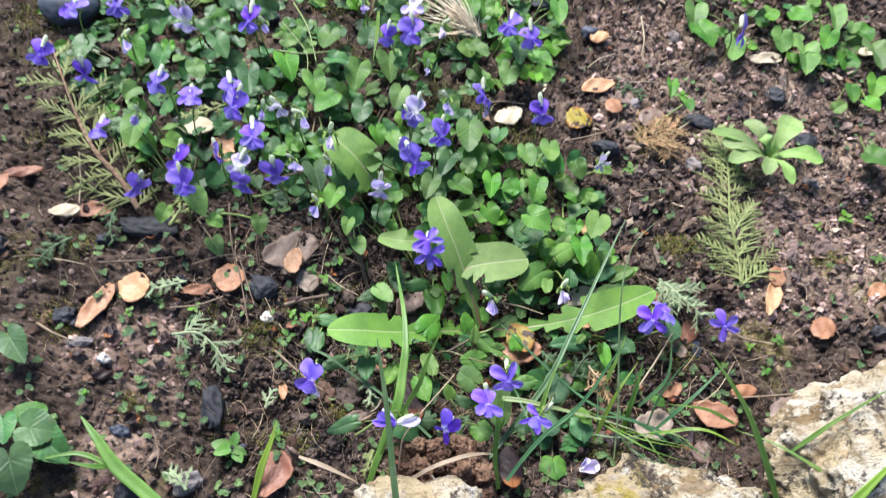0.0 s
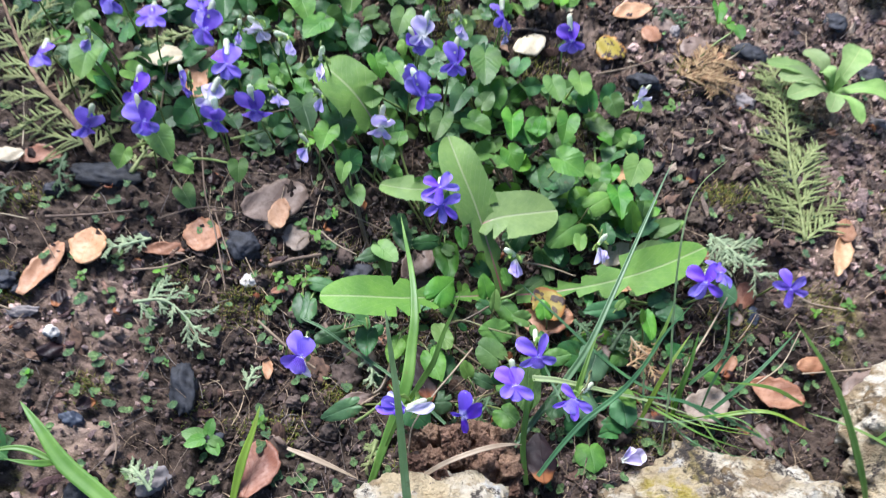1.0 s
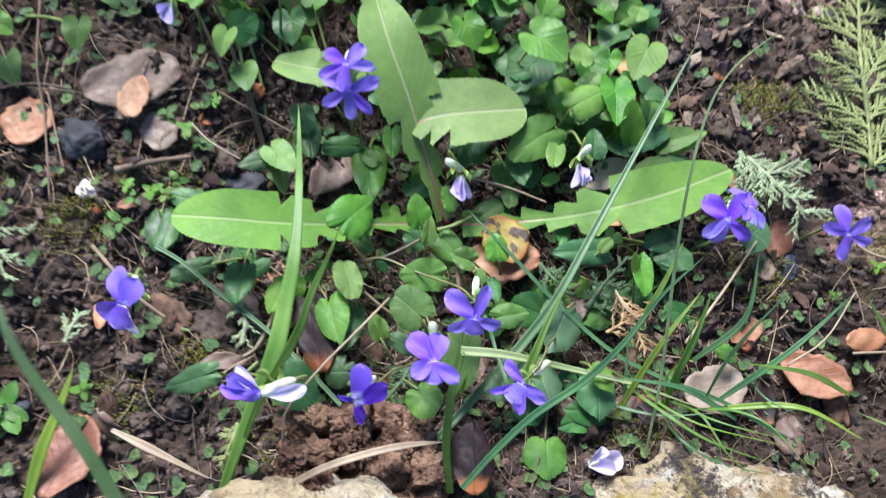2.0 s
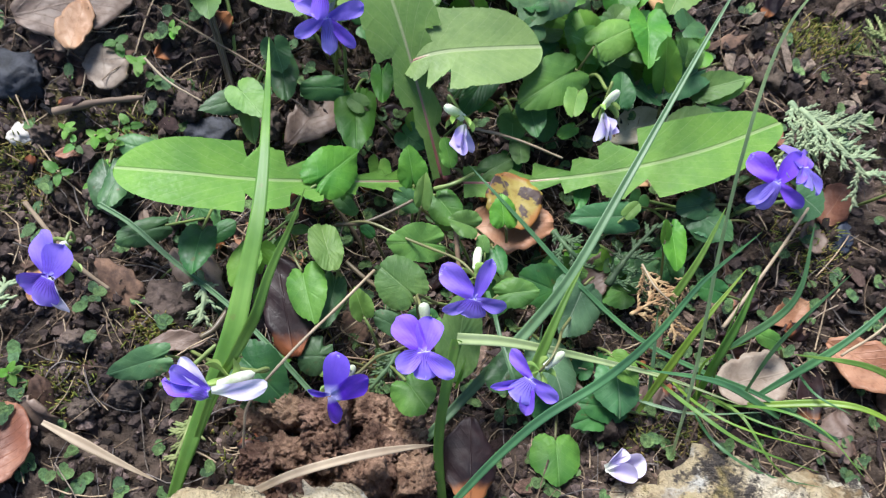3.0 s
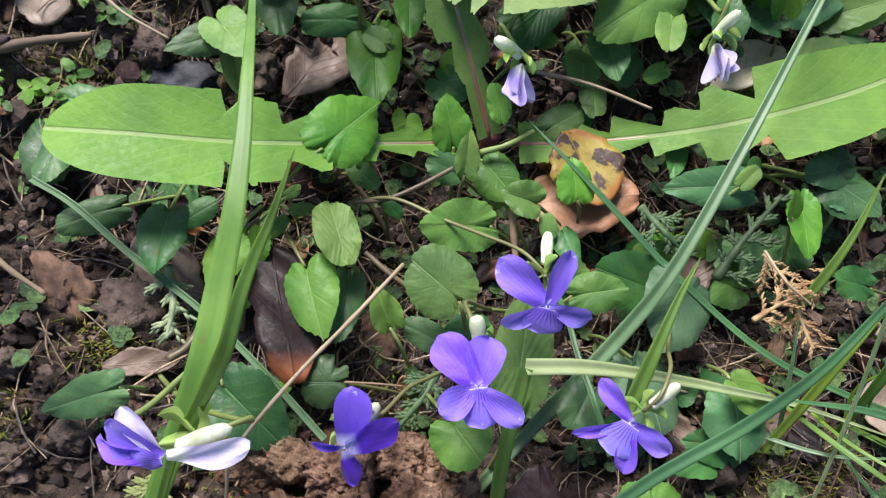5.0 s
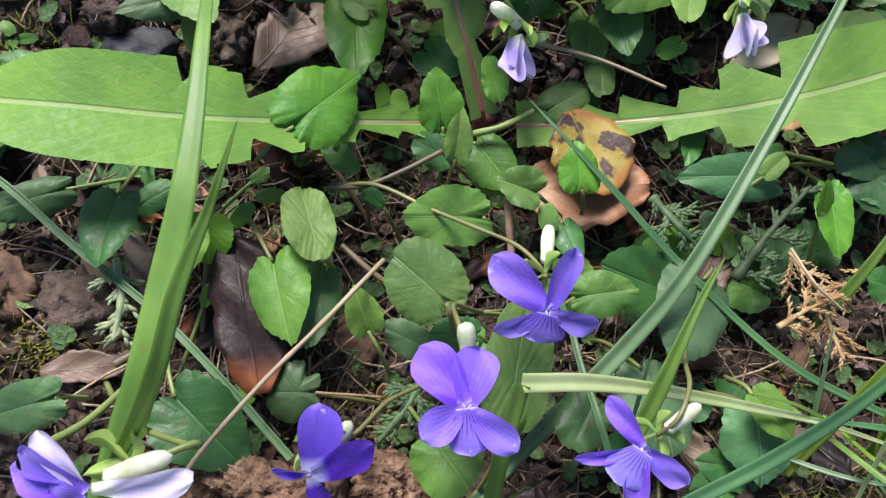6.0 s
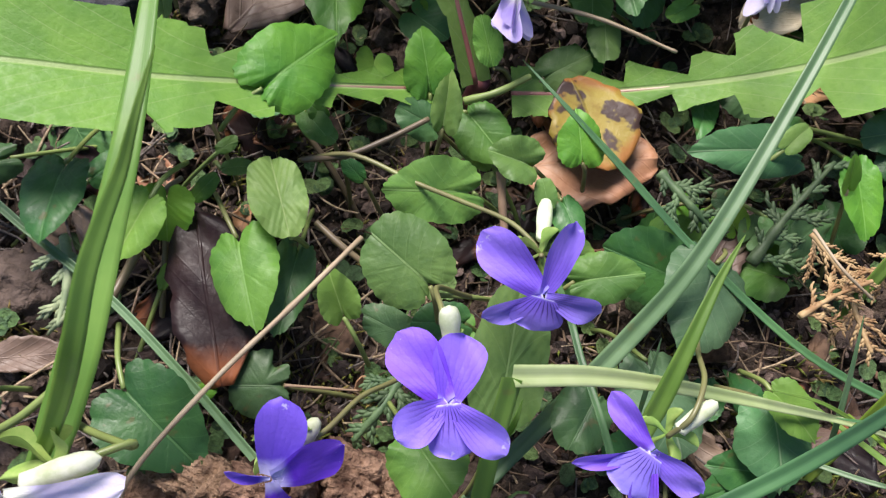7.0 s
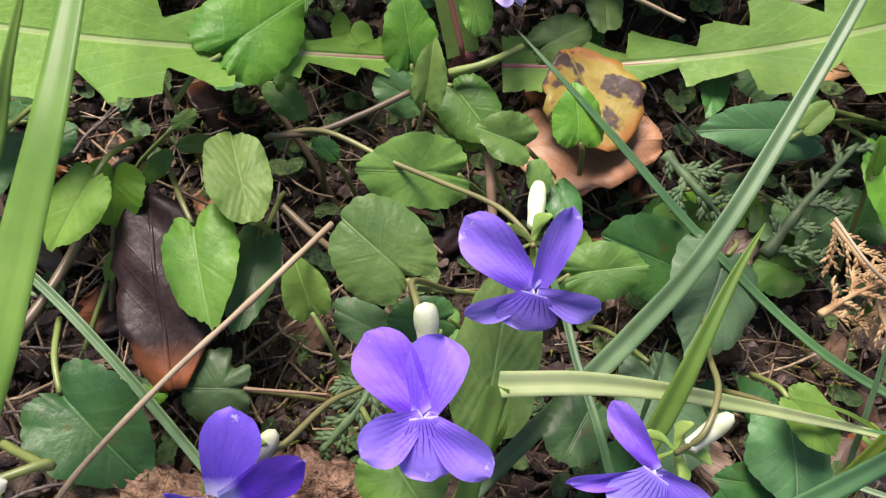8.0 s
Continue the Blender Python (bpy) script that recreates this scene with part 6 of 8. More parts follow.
violet((-0.014, 0.4318, 0.045), (0.04, -0.54, 0.84), (0.01, 0.84, 0.54), 0.0204, (-0.0213, 0.4459), seed=143)
violet((0.0028, 0.4247, 0.045), (0.11, -0.43, 0.9), (-0.25, 0.81, 0.53), 0.0202, (-0.0002, 0.4402), seed=144)
violet((0.0647, 0.355, 0.02), (0.31, -0.94, 0.15), (0.1, 0.84, 0.54), 0.0134, (0.0711, 0.3622), tone="back", shut=0.3, seed=145)
violet((0.1453, 0.4845, 0.04), (0.75, -0.4, 0.53), (0.43, 0.77, 0.47), 0.0229, (0.1446, 0.4938), seed=146)
violet((-0.1127, 0.4234, 0.04), (0.24, -0.96, -0.14), (-0.25, 0.81, 0.53), 0.0155, (-0.1104, 0.4337), tone="pale", shut=0.6, seed=147)
violet((-0.0587, 0.3908, 0.03), (0.24, -0.96, -0.14), (-0.25, 0.81, 0.53), 0.0118, (-0.0578, 0.4015), tone="back", shut=0.7, seed=148)

# ---- the dandelion and the rosette ----
dandelion = thing("dandelion_plant", (0.0158, 0.2328, -0.008), "dandelion rosette with long lobed green leaves", "dandelion")
dandelion_leaf("leaf", dandelion, [(0.01, 0.2276, -0.002), (0.0001, 0.221, 0.004), (-0.0285, 0.2059, 0.016), (-0.0493, 0.198, 0.022), (-0.0658, 0.1946, 0.02)], 0.0200, [(0.575, 1, 0.42, 0.022), (0.465, 1, 0.5, 0.04), (0.385, 1, 0.55, 0.05), (0.32, 1, 0.5, 0.05), (0.25, 1, 0.5, 0.04), (0.575, -1, 0.55, 0.025), (0.465, -1, 0.5, 0.035), (0.39, -1, 0.62, 0.045), (0.32, -1, 0.6, 0.05), (0.25, -1, 0.5, 0.04)], seed=3, stem=0.34, swell=(0.32, 0.24))
dandelion_leaf("leaf", dandelion, [(0.0224, 0.2321, -0.004), (0.0392, 0.2375, -0.002), (0.0639, 0.2468, 0.004), (0.0881, 0.2607, 0.008), (0.112, 0.2818, 0.004)], 0.0231, [(0.26, 1, 0.75, 0.08), (0.37, 1, 0.72, 0.09), (0.47, 1, 0.55, 0.07), (0.60, 1, 0.58, 0.05), (0.20, -1, 0.7, 0.06), (0.29, -1, 0.72, 0.07), (0.40, -1, 0.65, 0.08), (0.49, -1, 0.45, 0.05), (0.60, -1, 0.58, 0.05)], seed=5, stem=0.44, swell=(0.42, 0.20), teeth=0.028)
dandelion_leaf("leaf", dandelion, [(0.0155, 0.2318, -0.004), (0.0041, 0.2455, 0.01), (-0.0081, 0.2596, 0.024), (-0.0194, 0.2728, 0.032), (-0.0291, 0.288, 0.034)], 0.0217, [(0.50, 1, 0.4, 0.08), (0.44, -1, 0.45, 0.09), (0.32, 1, 0.5, 0.07), (0.27, -1, 0.45, 0.06), (0.18, 1, 0.4, 0.05)], seed=8)
dandelion_leaf("leaf", dandelion, [(-0.0553, 0.2885, -0), (-0.0674, 0.2973, 0.016), (-0.0798, 0.3023, 0.03), (-0.0923, 0.3085, 0.034), (-0.1006, 0.3127, 0.034)], 0.0284, [(0.55, 1, 0.5, 0.12), (0.5, -1, 0.45, 0.10), (0.38, 1, 0.5, 0.10), (0.3, -1, 0.4, 0.08)], seed=11)
dandelion_leaf("leaf", dandelion, [(-0.0069, 0.2516, 0.014), (-0.0010, 0.2545, 0.019), (0.0065, 0.2585, 0.021), (0.0195, 0.2652, 0.020), (0.0320, 0.2725, 0.017)], 0.0248, [(0.55, 1, 0.5, 0.12), (0.5, -1, 0.45, 0.10), (0.38, 1, 0.5, 0.10)], seed=13, face=(0.05, -0.08, 1), teeth=0.03)
dandelion_leaf("leaf", dandelion, [(-0.0247, 0.2758, 0.01), (-0.0289, 0.264, 0.022), (-0.0357, 0.2561, 0.03), (-0.0445, 0.2544, 0.03), (-0.0548, 0.2575, 0.024)], 0.0138, [(0.6, 1, 0.5, 0.12), (0.45, -1, 0.45, 0.10)], seed=15)
_h = Vector((0.0158, 0.2328, -0.008))
part("crown", tube_mesh("crown", [_h - Vector((0, 0, 0.006)), _h, _h + Vector((0.001, 0.0, 0.004))], 0.0024, 0.0014, CROWN_RED, n=8, sides=10, knobs=0.6), dandelion, None, "dark red leaf bases")


def rosette_leaf(root, tip, width):
    """A spoon-shaped leaf from the heart of the rosette."""
    a, b = Vector(root.location) + Vector((0, 0, 0.004)), Vector(tip)
    c = bezier([a, a.lerp(b, 0.5) + Vector((0, 0, 0.006)), b], 24)
    verts, uvs, faces = [], [], []
    for i, p in enumerate(c):
        t = i / 24
        d = (c[min(i + 1, 24)] - c[max(i - 1, 0)]).normalized()
        s = d.cross(Vector((0, 0, 1))).normalized()
        w = width * 0.5 * (0.28 + 0.72 * min(1, t / 0.65) ** 1.6) * math.sqrt(max(0.0004, 1 - max(0.0, (t - 0.66) / 0.34) ** 2))
        for j in range(-4, 5):
            u = j / 4
            verts.append(p + s * (w * u * (1 + 0.05 * math.sin(t * 20 + j))) + Vector((0, 0, 0.22 * w * u * u + 0.06 * w * math.sin(t * 15) * u)))
            uvs.append((u * 0.4, t))
    for i in range(24):
        for j in range(8):
            q = i * 9 + j
            faces.append((q, q + 1, q + 10, q + 9))
    part("leaf", mesh_of("rosette_leaf", verts, faces, ROSETTE, uvs), root)


rosette = thing("rosette_weed", (0.1791, 0.4076, 0.004), "pale green rosette weed with spoon-shaped leaves", "weed")
rosette_leaf(rosette, (0.1436, 0.4026, 0.016), 0.0144)
rosette_leaf(rosette, (0.1593, 0.4286, 0.016), 0.0132)
rosette_leaf(rosette, (0.1941, 0.4421, 0.016), 0.0181)
rosette_leaf(rosette, (0.2132, 0.4087, 0.016), 0.0144)
rosette_leaf(rosette, (0.1739, 0.3841, 0.016), 0.0104)
rosette_leaf(rosette, (0.1488, 0.3879, 0.016), 0.0127)
rosette_leaf(rosette, (0.1921, 0.3812, 0.016), 0.0089)
rosette_leaf(rosette, (0.169, 0.4159, 0.016), 0.0115)
rosette_leaf(rosette, (0.1363, 0.4114, 0.016), 0.0100)
rosette_leaf(rosette, (0.183, 0.4111, 0.016), 0.0092)

# ---- grass and dry stems ----
grass("grass_blade", [(-0.0235, 0.1138, -0.004), (-0.0215, 0.1298, 0.012), (-0.0198, 0.1440, 0.022), (-0.0182, 0.1542, 0.029), (-0.0180, 0.1631, 0.033), (-0.0196, 0.1746, 0.035), (-0.0212, 0.1857, 0.037), (-0.0243, 0.1978, 0.037), (-0.0288, 0.2112, 0.035), (-0.0352, 0.2281, 0.029), (-0.0410, 0.2430, 0.025)], 0.0051, GRASS, "broad fresh green grass blade arching over the bed", face=(0, -0.30, 0.95), taper=0.60, fold=0.12, foot=0.45)
grass("grass_blade", [(-0.0205, 0.1330, 0.012), (-0.0175, 0.1460, 0.030), (-0.0135, 0.1540, 0.043), (-0.0114, 0.1580, 0.050), (-0.0094, 0.1619, 0.0575), (-0.0088, 0.1677, 0.063), (-0.0082, 0.1721, 0.066), (-0.0073, 0.1760, 0.069), (-0.0064, 0.1794, 0.073), (-0.0058, 0.1840, 0.0765)], 0.0024, GRASS, "green grass blade leaning over the leaves", face=(0, -0.5, 0.86), taper=0.6)
grass("grass_blade", [(0.0332, 0.154, -0.006), (0.0425, 0.1726, -0.002), (0.0522, 0.1918, 0.007), (0.0585, 0.2077, 0.014), (0.0652, 0.2352, 0.021), (0.0724, 0.2649, 0.023), (0.0798, 0.2947, 0.024), (0.0849, 0.3143, 0.025)], 0.0034, GRASS_BLUE, "long pale bluish-green grass blade", taper=0.75, foot=0.7, fold=0.6)
# Green blade lit from behind: its brightness is put into the pale colour.
grass("grass_blade", [(0.1013, 0.1718, -0.004), (0.0947, 0.1905, 0.02), (0.0842, 0.2095, 0.05), (0.0763, 0.2227, 0.075), (0.0734, 0.2362, 0.09), (0.0747, 0.2438, 0.1), (0.0805, 0.2496, 0.11)], 0.0013, GRASS_PALE, "thin upright green grass blade", taper=0.9)
grass("grass_blade", [(0.0429, 0.1414, -0.002), (0.0371, 0.1528, 0.01), (0.0341, 0.164, 0.022), (0.0325, 0.1755, 0.033)], 0.0026, GRASS, "green grass blade bent over and torn at the fold", blunt=True, taper=1, foot=0.9)
grass("grass_blade", [(0.0326, 0.1758, 0.033), (0.0438, 0.1801, 0.027), (0.0569, 0.1837, 0.02), (0.0743, 0.1871, 0.013), (0.0909, 0.1895, 0.008), (0.1157, 0.1903, 0.002)], 0.0028, GRASS_PALE, "pale green grass blade snapped at its end", taper=0.85, foot=1.0, fold=0.5)
grass("grass_blade", [(-0.0718, 0.1881, 0.005), (-0.0611, 0.1853, 0.006), (-0.0463, 0.1791, 0.006), (-0.0287, 0.1726, 0.006), (-0.014, 0.1654, 0.006), (0.0025, 0.1562, 0.006)], 0.0014, GRASS_BLUE, "bluish-green grass stem lying across the leaves", blunt=True, foot=1, fold=0.9)
grass("grass_blade", [(0.1454, 0.1894, 0), (0.1211, 0.1943, 0.003), (0.1017, 0.1956, 0.004), (0.0823, 0.1994, 0.004), (0.0607, 0.2098, 0.005), (0.0435, 0.2204, 0.006), (0.0318, 0.2272, 0.007), (0.0223, 0.2337, 0.006)], 0.0014, GRASS_DARK, "dark green grass blade lying across the bed", taper=0.3, foot=1, fold=0.5)
grass("grass_blade", [(0.0446, 0.1417, 0.014), (0.0505, 0.1535, 0.022), (0.0576, 0.1646, 0.03), (0.0678, 0.176, 0.038), (0.0742, 0.1864, 0.048), (0.0794, 0.1991, 0.058), (0.0859, 0.2092, 0.068)], 0.0022, GRASS_DARK, "broad dark green grass blade", taper=0.5, foot=0.8, fold=0.4)
grass("grass_blade", [(0.0537, 0.1753, 0.02), (0.0543, 0.1817, 0.024), (0.055, 0.1887, 0.027), (0.0563, 0.1974, 0.029), (0.0578, 0.2044, 0.031)], 0.0031, GRASS, "short pointed green grass blade", taper=0.85, foot=0.8, fold=0.5)
grass("grass_blade", [(0.1043, 0.1888, -0.004), (0.1023, 0.1965, 0.012), (0.1021, 0.2057, 0.024), (0.1014, 0.2166, 0.034)], 0.0026, GRASS, "short green grass blade with pale edges", taper=0.5, foot=0.8, fold=0.7)
grass("grass_blade", [(0.1147, 0.1921, 0.004), (0.1156, 0.2031, 0.016), (0.1187, 0.2123, 0.026), (0.125, 0.224, 0.034)], 0.0012, GRASS_DARK, "dark green arching grass blade", taper=0.5)
grass("grass_blade", [(0.0382, 0.1988, 0.004), (0.0417, 0.1908, 0.01), (0.0445, 0.1849, 0.012), (0.0492, 0.1769, 0.014), (0.0543, 0.1682, 0.014)], 0.0012, GRASS_DARK, "thin dark grass stem", blunt=True, foot=1)
grass("grass_blade", [(0.0574, 0.1799, 0.004), (0.0553, 0.1837, 0.012), (0.0533, 0.1899, 0.02)], 0.0009, GRASS_BLUE, "tiny pointed grass shoot")
grass("grass_blade", [(0.0373, 0.1693, 0.006), (0.0371, 0.1722, 0.014), (0.0368, 0.1756, 0.018)], 0.0010, GRASS, "tiny pointed grass shoot")
grass("grass_blade", [(0.0931, 0.1927, 0), (0.1001, 0.184, 0.012), (0.1122, 0.18, 0.018), (0.1346, 0.1808, 0.02)], 0.0009, GRASS_LIME, "thin grass blade beside the stone", taper=0.8)
grass("grass_blade", [(0.0869, 0.1922, 0), (0.0996, 0.1814, 0.014), (0.1138, 0.1766, 0.016), (0.1348, 0.1765, 0.012)], 0.0013, GRASS, "thin grass blade beside the stone", taper=0.8)
grass("grass_blade", [(0.1046, 0.1902, 0), (0.1176, 0.1845, 0.012), (0.1369, 0.1839, 0.016)], 0.0008, GRASS, "thin grass blade beside the stone", taper=0.8)
grass("grass_blade", [(0.1036, 0.1867, 0), (0.1003, 0.1963, 0.01), (0.1076, 0.2026, 0.02)], 0.0008, GRASS_LIME, "thin grass blade beside the stone", taper=0.8)
grass("grass_blade", [(0.0905, 0.1825, 0), (0.0856, 0.1941, 0.012), (0.0819, 0.203, 0.02)], 0.0013, GRASS_BLUE, "thin grass blade beside the stone", taper=0.8)
grass("grass_blade", [(0.1061, 0.1906, 0), (0.1127, 0.1853, 0.01), (0.1219, 0.1752, 0.012), (0.1323, 0.1714, 0.01)], 0.0010, GRASS, "thin grass blade beside the stone", taper=0.8)
grass("grass_blade", [(0.0826, 0.183, 0), (0.0993, 0.182, 0.008), (0.1172, 0.1873, 0.012)], 0.0010, GRASS_BLUE, "thin grass blade beside the stone", taper=0.8)
grass("grass_blade", [(0.1064, 0.192, 0.002), (0.1015, 0.201, 0.018), (0.1, 0.2122, 0.03)], 0.0008, GRASS, "thin grass blade beside the stone", taper=0.8)
grass("grass_blade", [(0.0999, 0.1902, 0), (0.0826, 0.1901, 0.012), (0.0712, 0.1885, 0.016)], 0.0008, GRASS, "thin grass blade beside the stone", taper=0.8)
grass("grass_blade", [(0.1288, 0.2076, 0), (0.1319, 0.1975, 0.01), (0.1416, 0.1944, 0.012)], 0.0010, GRASS_DARK, "thin grass blade beside the stone", taper=0.8)
grass("grass_blade", [(0.1125, 0.1896, 0), (0.1203, 0.1887, 0.014), (0.1301, 0.1855, 0.02), (0.1423, 0.1771, 0.02)], 0.0009, GRASS, "thin grass blade beside the stone", taper=0.8)
grass("grass_blade", [(0.1022, 0.1863, 0), (0.1059, 0.1758, 0.012), (0.1185, 0.1713, 0.014), (0.1343, 0.1721, 0.016)], 0.0010, GRASS_DARK, "thin grass blade beside the stone", taper=0.8)
# GRASS_PALE stands in for sunlight on this green blade.
grass("grass_blade", [(0.027, 0.0424, -0.01), (0.0045, 0.0803, 0.06), (-0.0076, 0.0991, 0.105), (-0.016, 0.1133, 0.14), (-0.0214, 0.1207, 0.162), (-0.0243, 0.1259, 0.17)], 0.0026, GRASS_PALE, "tall thin green grass blade rising from the stones", taper=0.6, foot=0.9)
grass("grass_blade", [(0.1829, 0.1536, 0.02), (0.1634, 0.1628, 0.05), (0.1427, 0.178, 0.075), (0.127, 0.1858, 0.09), (0.1123, 0.1935, 0.1)], 0.0047, GRASS, "tall green grass blade by the stones", taper=0.8, foot=0.9)
grass("grass_blade", [(-0.1068, 0.0845, 0.006), (-0.1257, 0.0928, 0.008), (-0.1431, 0.1004, 0.01), (-0.1575, 0.1105, 0.012), (-0.17, 0.1191, 0.012)], 0.0066, GRASS, "green grass blade on the bare soil", taper=0.5, foot=0.9)
grass("grass_blade", [(-0.1447, 0.0998, 0.008), (-0.1596, 0.1018, 0.01), (-0.1699, 0.099, 0.01), (-0.184, 0.0915, 0.008)], 0.0030, GRASS, "green side blade on the bare soil", taper=0.8)
grass("grass_blade", [(-0.1475, 0.0996, 0.008), (-0.1538, 0.0969, 0.012), (-0.164, 0.0955, 0.014)], 0.0033, GRASS, "short green side blade on the bare soil", taper=0.8)
grass("grass_blade", [(-0.0755, 0.1027, 0), (-0.0762, 0.1181, 0.006), (-0.0755, 0.132, 0.01), (-0.0759, 0.1419, 0.012)], 0.0040, GRASS_LIME, "yellow-green grass blade on the bare soil", taper=0.7)
grass("grass_blade", [(0.1827, 0.1889, 0.03), (0.1989, 0.2048, 0.045), (0.2268, 0.2289, 0.055)], 0.0026, GRASS, "thin grass blade over the stone", taper=0.8)
grass("grass_blade", [(0.2283, 0.1715, 0.03), (0.2031, 0.1778, 0.035), (0.1768, 0.1904, 0.03), (0.1571, 0.198, 0.02)], 0.0026, GRASS, "thin grass blade over the stone", taper=0.9)
grass("grass_blade", [(0.1999, 0.1587, 0.05), (0.2086, 0.1705, 0.055), (0.2234, 0.1898, 0.06)], 0.0059, GRASS_LIME, "broad grass blade at the stone", taper=0.9)
grass("grass_blade", [(0.1651, 0.2109, 0), (0.1444, 0.2091, 0.012), (0.1213, 0.2044, 0.016)], 0.0025, GRASS, "thin green grass blade on the bed", taper=0.8)
grass("grass_blade", [(0.1279, 0.1908, 0), (0.1051, 0.1916, 0.012), (0.0833, 0.1881, 0.014)], 0.0024, GRASS_DARK, "thin green grass blade on the bed", taper=0.8)
grass("grass_blade", [(0.1183, 0.1915, 0), (0.1419, 0.1968, 0.012), (0.1629, 0.1921, 0.014)], 0.0024, GRASS_LIME, "thin green grass blade on the bed", taper=0.8)
grass("grass_blade", [(0.0879, 0.2068, 0), (0.0917, 0.2228, 0.014), (0.0946, 0.2386, 0.02)], 0.0025, GRASS, "thin green grass blade on the bed", taper=0.8)
grass("grass_blade", [(0.1106, 0.2062, 0), (0.1214, 0.2215, 0.012), (0.1202, 0.2424, 0.02)], 0.0025, GRASS_DARK, "thin green grass blade on the bed", taper=0.8)
grass("grass_blade", [(0.0881, 0.1799, 0), (0.0925, 0.1998, 0.02), (0.101, 0.2198, 0.026)], 0.0024, GRASS_LIME, "thin green grass blade on the bed", taper=0.8)
grass("grass_blade", [(-0.1063, 0.4427, 0.02), (-0.0962, 0.3996, 0.04), (-0.0893, 0.3644, 0.05)], 0.0030, GRASS, "thin green grass blade on the bed", taper=0.8)
grass("grass_blade", [(0.1212, 0.1955, 0), (0.1363, 0.2136, 0.016), (0.1527, 0.2373, 0.02)], 0.0025, GRASS_DARK, "thin green grass blade on the bed", taper=0.8)
grass("dry_grass", [(-0.0044, 0.1279, 0.012), (0.0053, 0.1356, 0.02), (0.0181, 0.1434, 0.024), (0.0282, 0.1488, 0.022), (0.0356, 0.1525, 0.016)], 0.0021, STRAW, "flat pale dry grass blade", taper=0.4, foot=0.9, group="dry grass")
grass("dry_grass", [(-0.0604, 0.1295, 0.004), (-0.0491, 0.1278, 0.006), (-0.0388, 0.1262, 0.006), (-0.0276, 0.1245, 0.004)], 0.0026, STRAW, "flat dry grass blade on the soil", taper=0.6, foot=0.5, group="dry grass")
stem("dry_straw", [(0.0066, 0.193, 0.009), (0.0005, 0.1785, 0.012), (-0.0058, 0.1646, 0.014), (-0.011, 0.1496, 0.016), (-0.0108, 0.1428, 0.012), (-0.009, 0.1335, 0)], 0.00045, 0.00032, STRAW, "thin dry tan stem bent over the leaves", "dry straw", knobs=0.25)
stem("twig", [(-0.0959, 0.2103, 0.004), (-0.0858, 0.2158, 0.006), (-0.0739, 0.2228, 0.005)], 0.00113, 0.00079, TWIG, "short broken brown twig on the soil", "twig", knobs=0.5)
stem("dry_straw", [(-0.0774, 0.2334, 0.008), (-0.0686, 0.2288, 0.008), (-0.0575, 0.2268, 0.006)], 0.00038, 0.00027, STRAW, "thin pale dry stem", "dry straw")
stem("dry_straw", [(0.0199, 0.2466, 0.004), (0.0333, 0.2464, 0.006), (0.0486, 0.2462, 0.004)], 0.00048, 0.00033, STRAW, "thin pale dry stem", "dry straw")
stem("twig", [(-0.0918, 0.1828, 0.002), (-0.0708, 0.1707, 0.006), (-0.0593, 0.1667, 0.004)], 0.00070, 0.00049, TWIG, "brown twig on the soil", "twig")
stem("runner", [(-0.0086, 0.2053, 0.0), (-0.0012, 0.2071, 0.004), (0.0045, 0.2117, 0.005), (0.0101, 0.2178, 0.005)], 0.00062, 0.00050, STALK_RED, "brownish green creeping violet runner", "violet runner")
stem("runner", [(0.0247, 0.2140, 0.002), (0.0267, 0.2093, 0.0), (0.0293, 0.2038, -0.003)], 0.00085, 0.00070, STALK_TAN, "pinkish tan dead stalk among the leaves", "violet runner")
stem("runner", [(-0.0022, 0.1949, 0.002), (0.0043, 0.1920, 0.002), (0.0121, 0.1898, 0.0)], 0.00065, 0.00056, STALK_RED, "purplish brown violet runner", "violet runner")
stem("runner", [(0.0147, 0.2245, 0.002), (0.0198, 0.2272, 0.004), (0.0245, 0.2327, 0.003)], 0.00075, 0.00060, STALK, "green leaf stalk across the plant", "violet runner")
stem("runner", [(-0.0288, 0.1845, -0.001), (-0.0279, 0.1763, 0.002), (-0.0288, 0.1662, 0.004), (-0.0316, 0.1619, 0.004)], 0.00080, 0.00070, STALK_RED, "brownish old violet runner on the soil", "violet runner")
stem("runner", [(-0.0286, 0.1892, 0.0), (-0.0272, 0.1925, 0.002), (-0.0261, 0.1952, 0.001)], 0.00060, 0.00055, STALK_RED, "short purplish runner end", "violet runner")
stem("dry_straw", [(0.0025, 0.1679, 0.003), (0.0076, 0.1692, 0.003), (0.0136, 0.1709, 0.0)], 0.00026, 0.00020, STALK_TAN, "dry brown leaf stalk", "dry straw")
stem("runner", [(0.0211, 0.1878, 0.01), (0.0255, 0.1886, 0.012), (0.0304, 0.1906, 0.008)], 0.00046, 0.00032, STALK, "green stalk among the leaves", "violet runner")
stem("runner", [(-0.0357, 0.1469, 0.006), (-0.0293, 0.1523, 0.012), (-0.0247, 0.1598, 0.014)], 0.00077, 0.00054, STALK, "curved green stalk with a bud", "violet runner")
stem("dry_straw", [(0.0787, 0.2202, 0.006), (0.0825, 0.2133, 0.01), (0.0894, 0.2107, 0.008)], 0.00035, 0.00024, STRAW, "dry curled root fibre", "dry straw", knobs=0.4)
stem("twig", [(-0.1544, 0.22, 0.005), (-0.1384, 0.2312, 0.005), (-0.1227, 0.2348, 0.005)], 0.00051, 0.00036, TWIG, "thin brown twig on the soil", "twig")
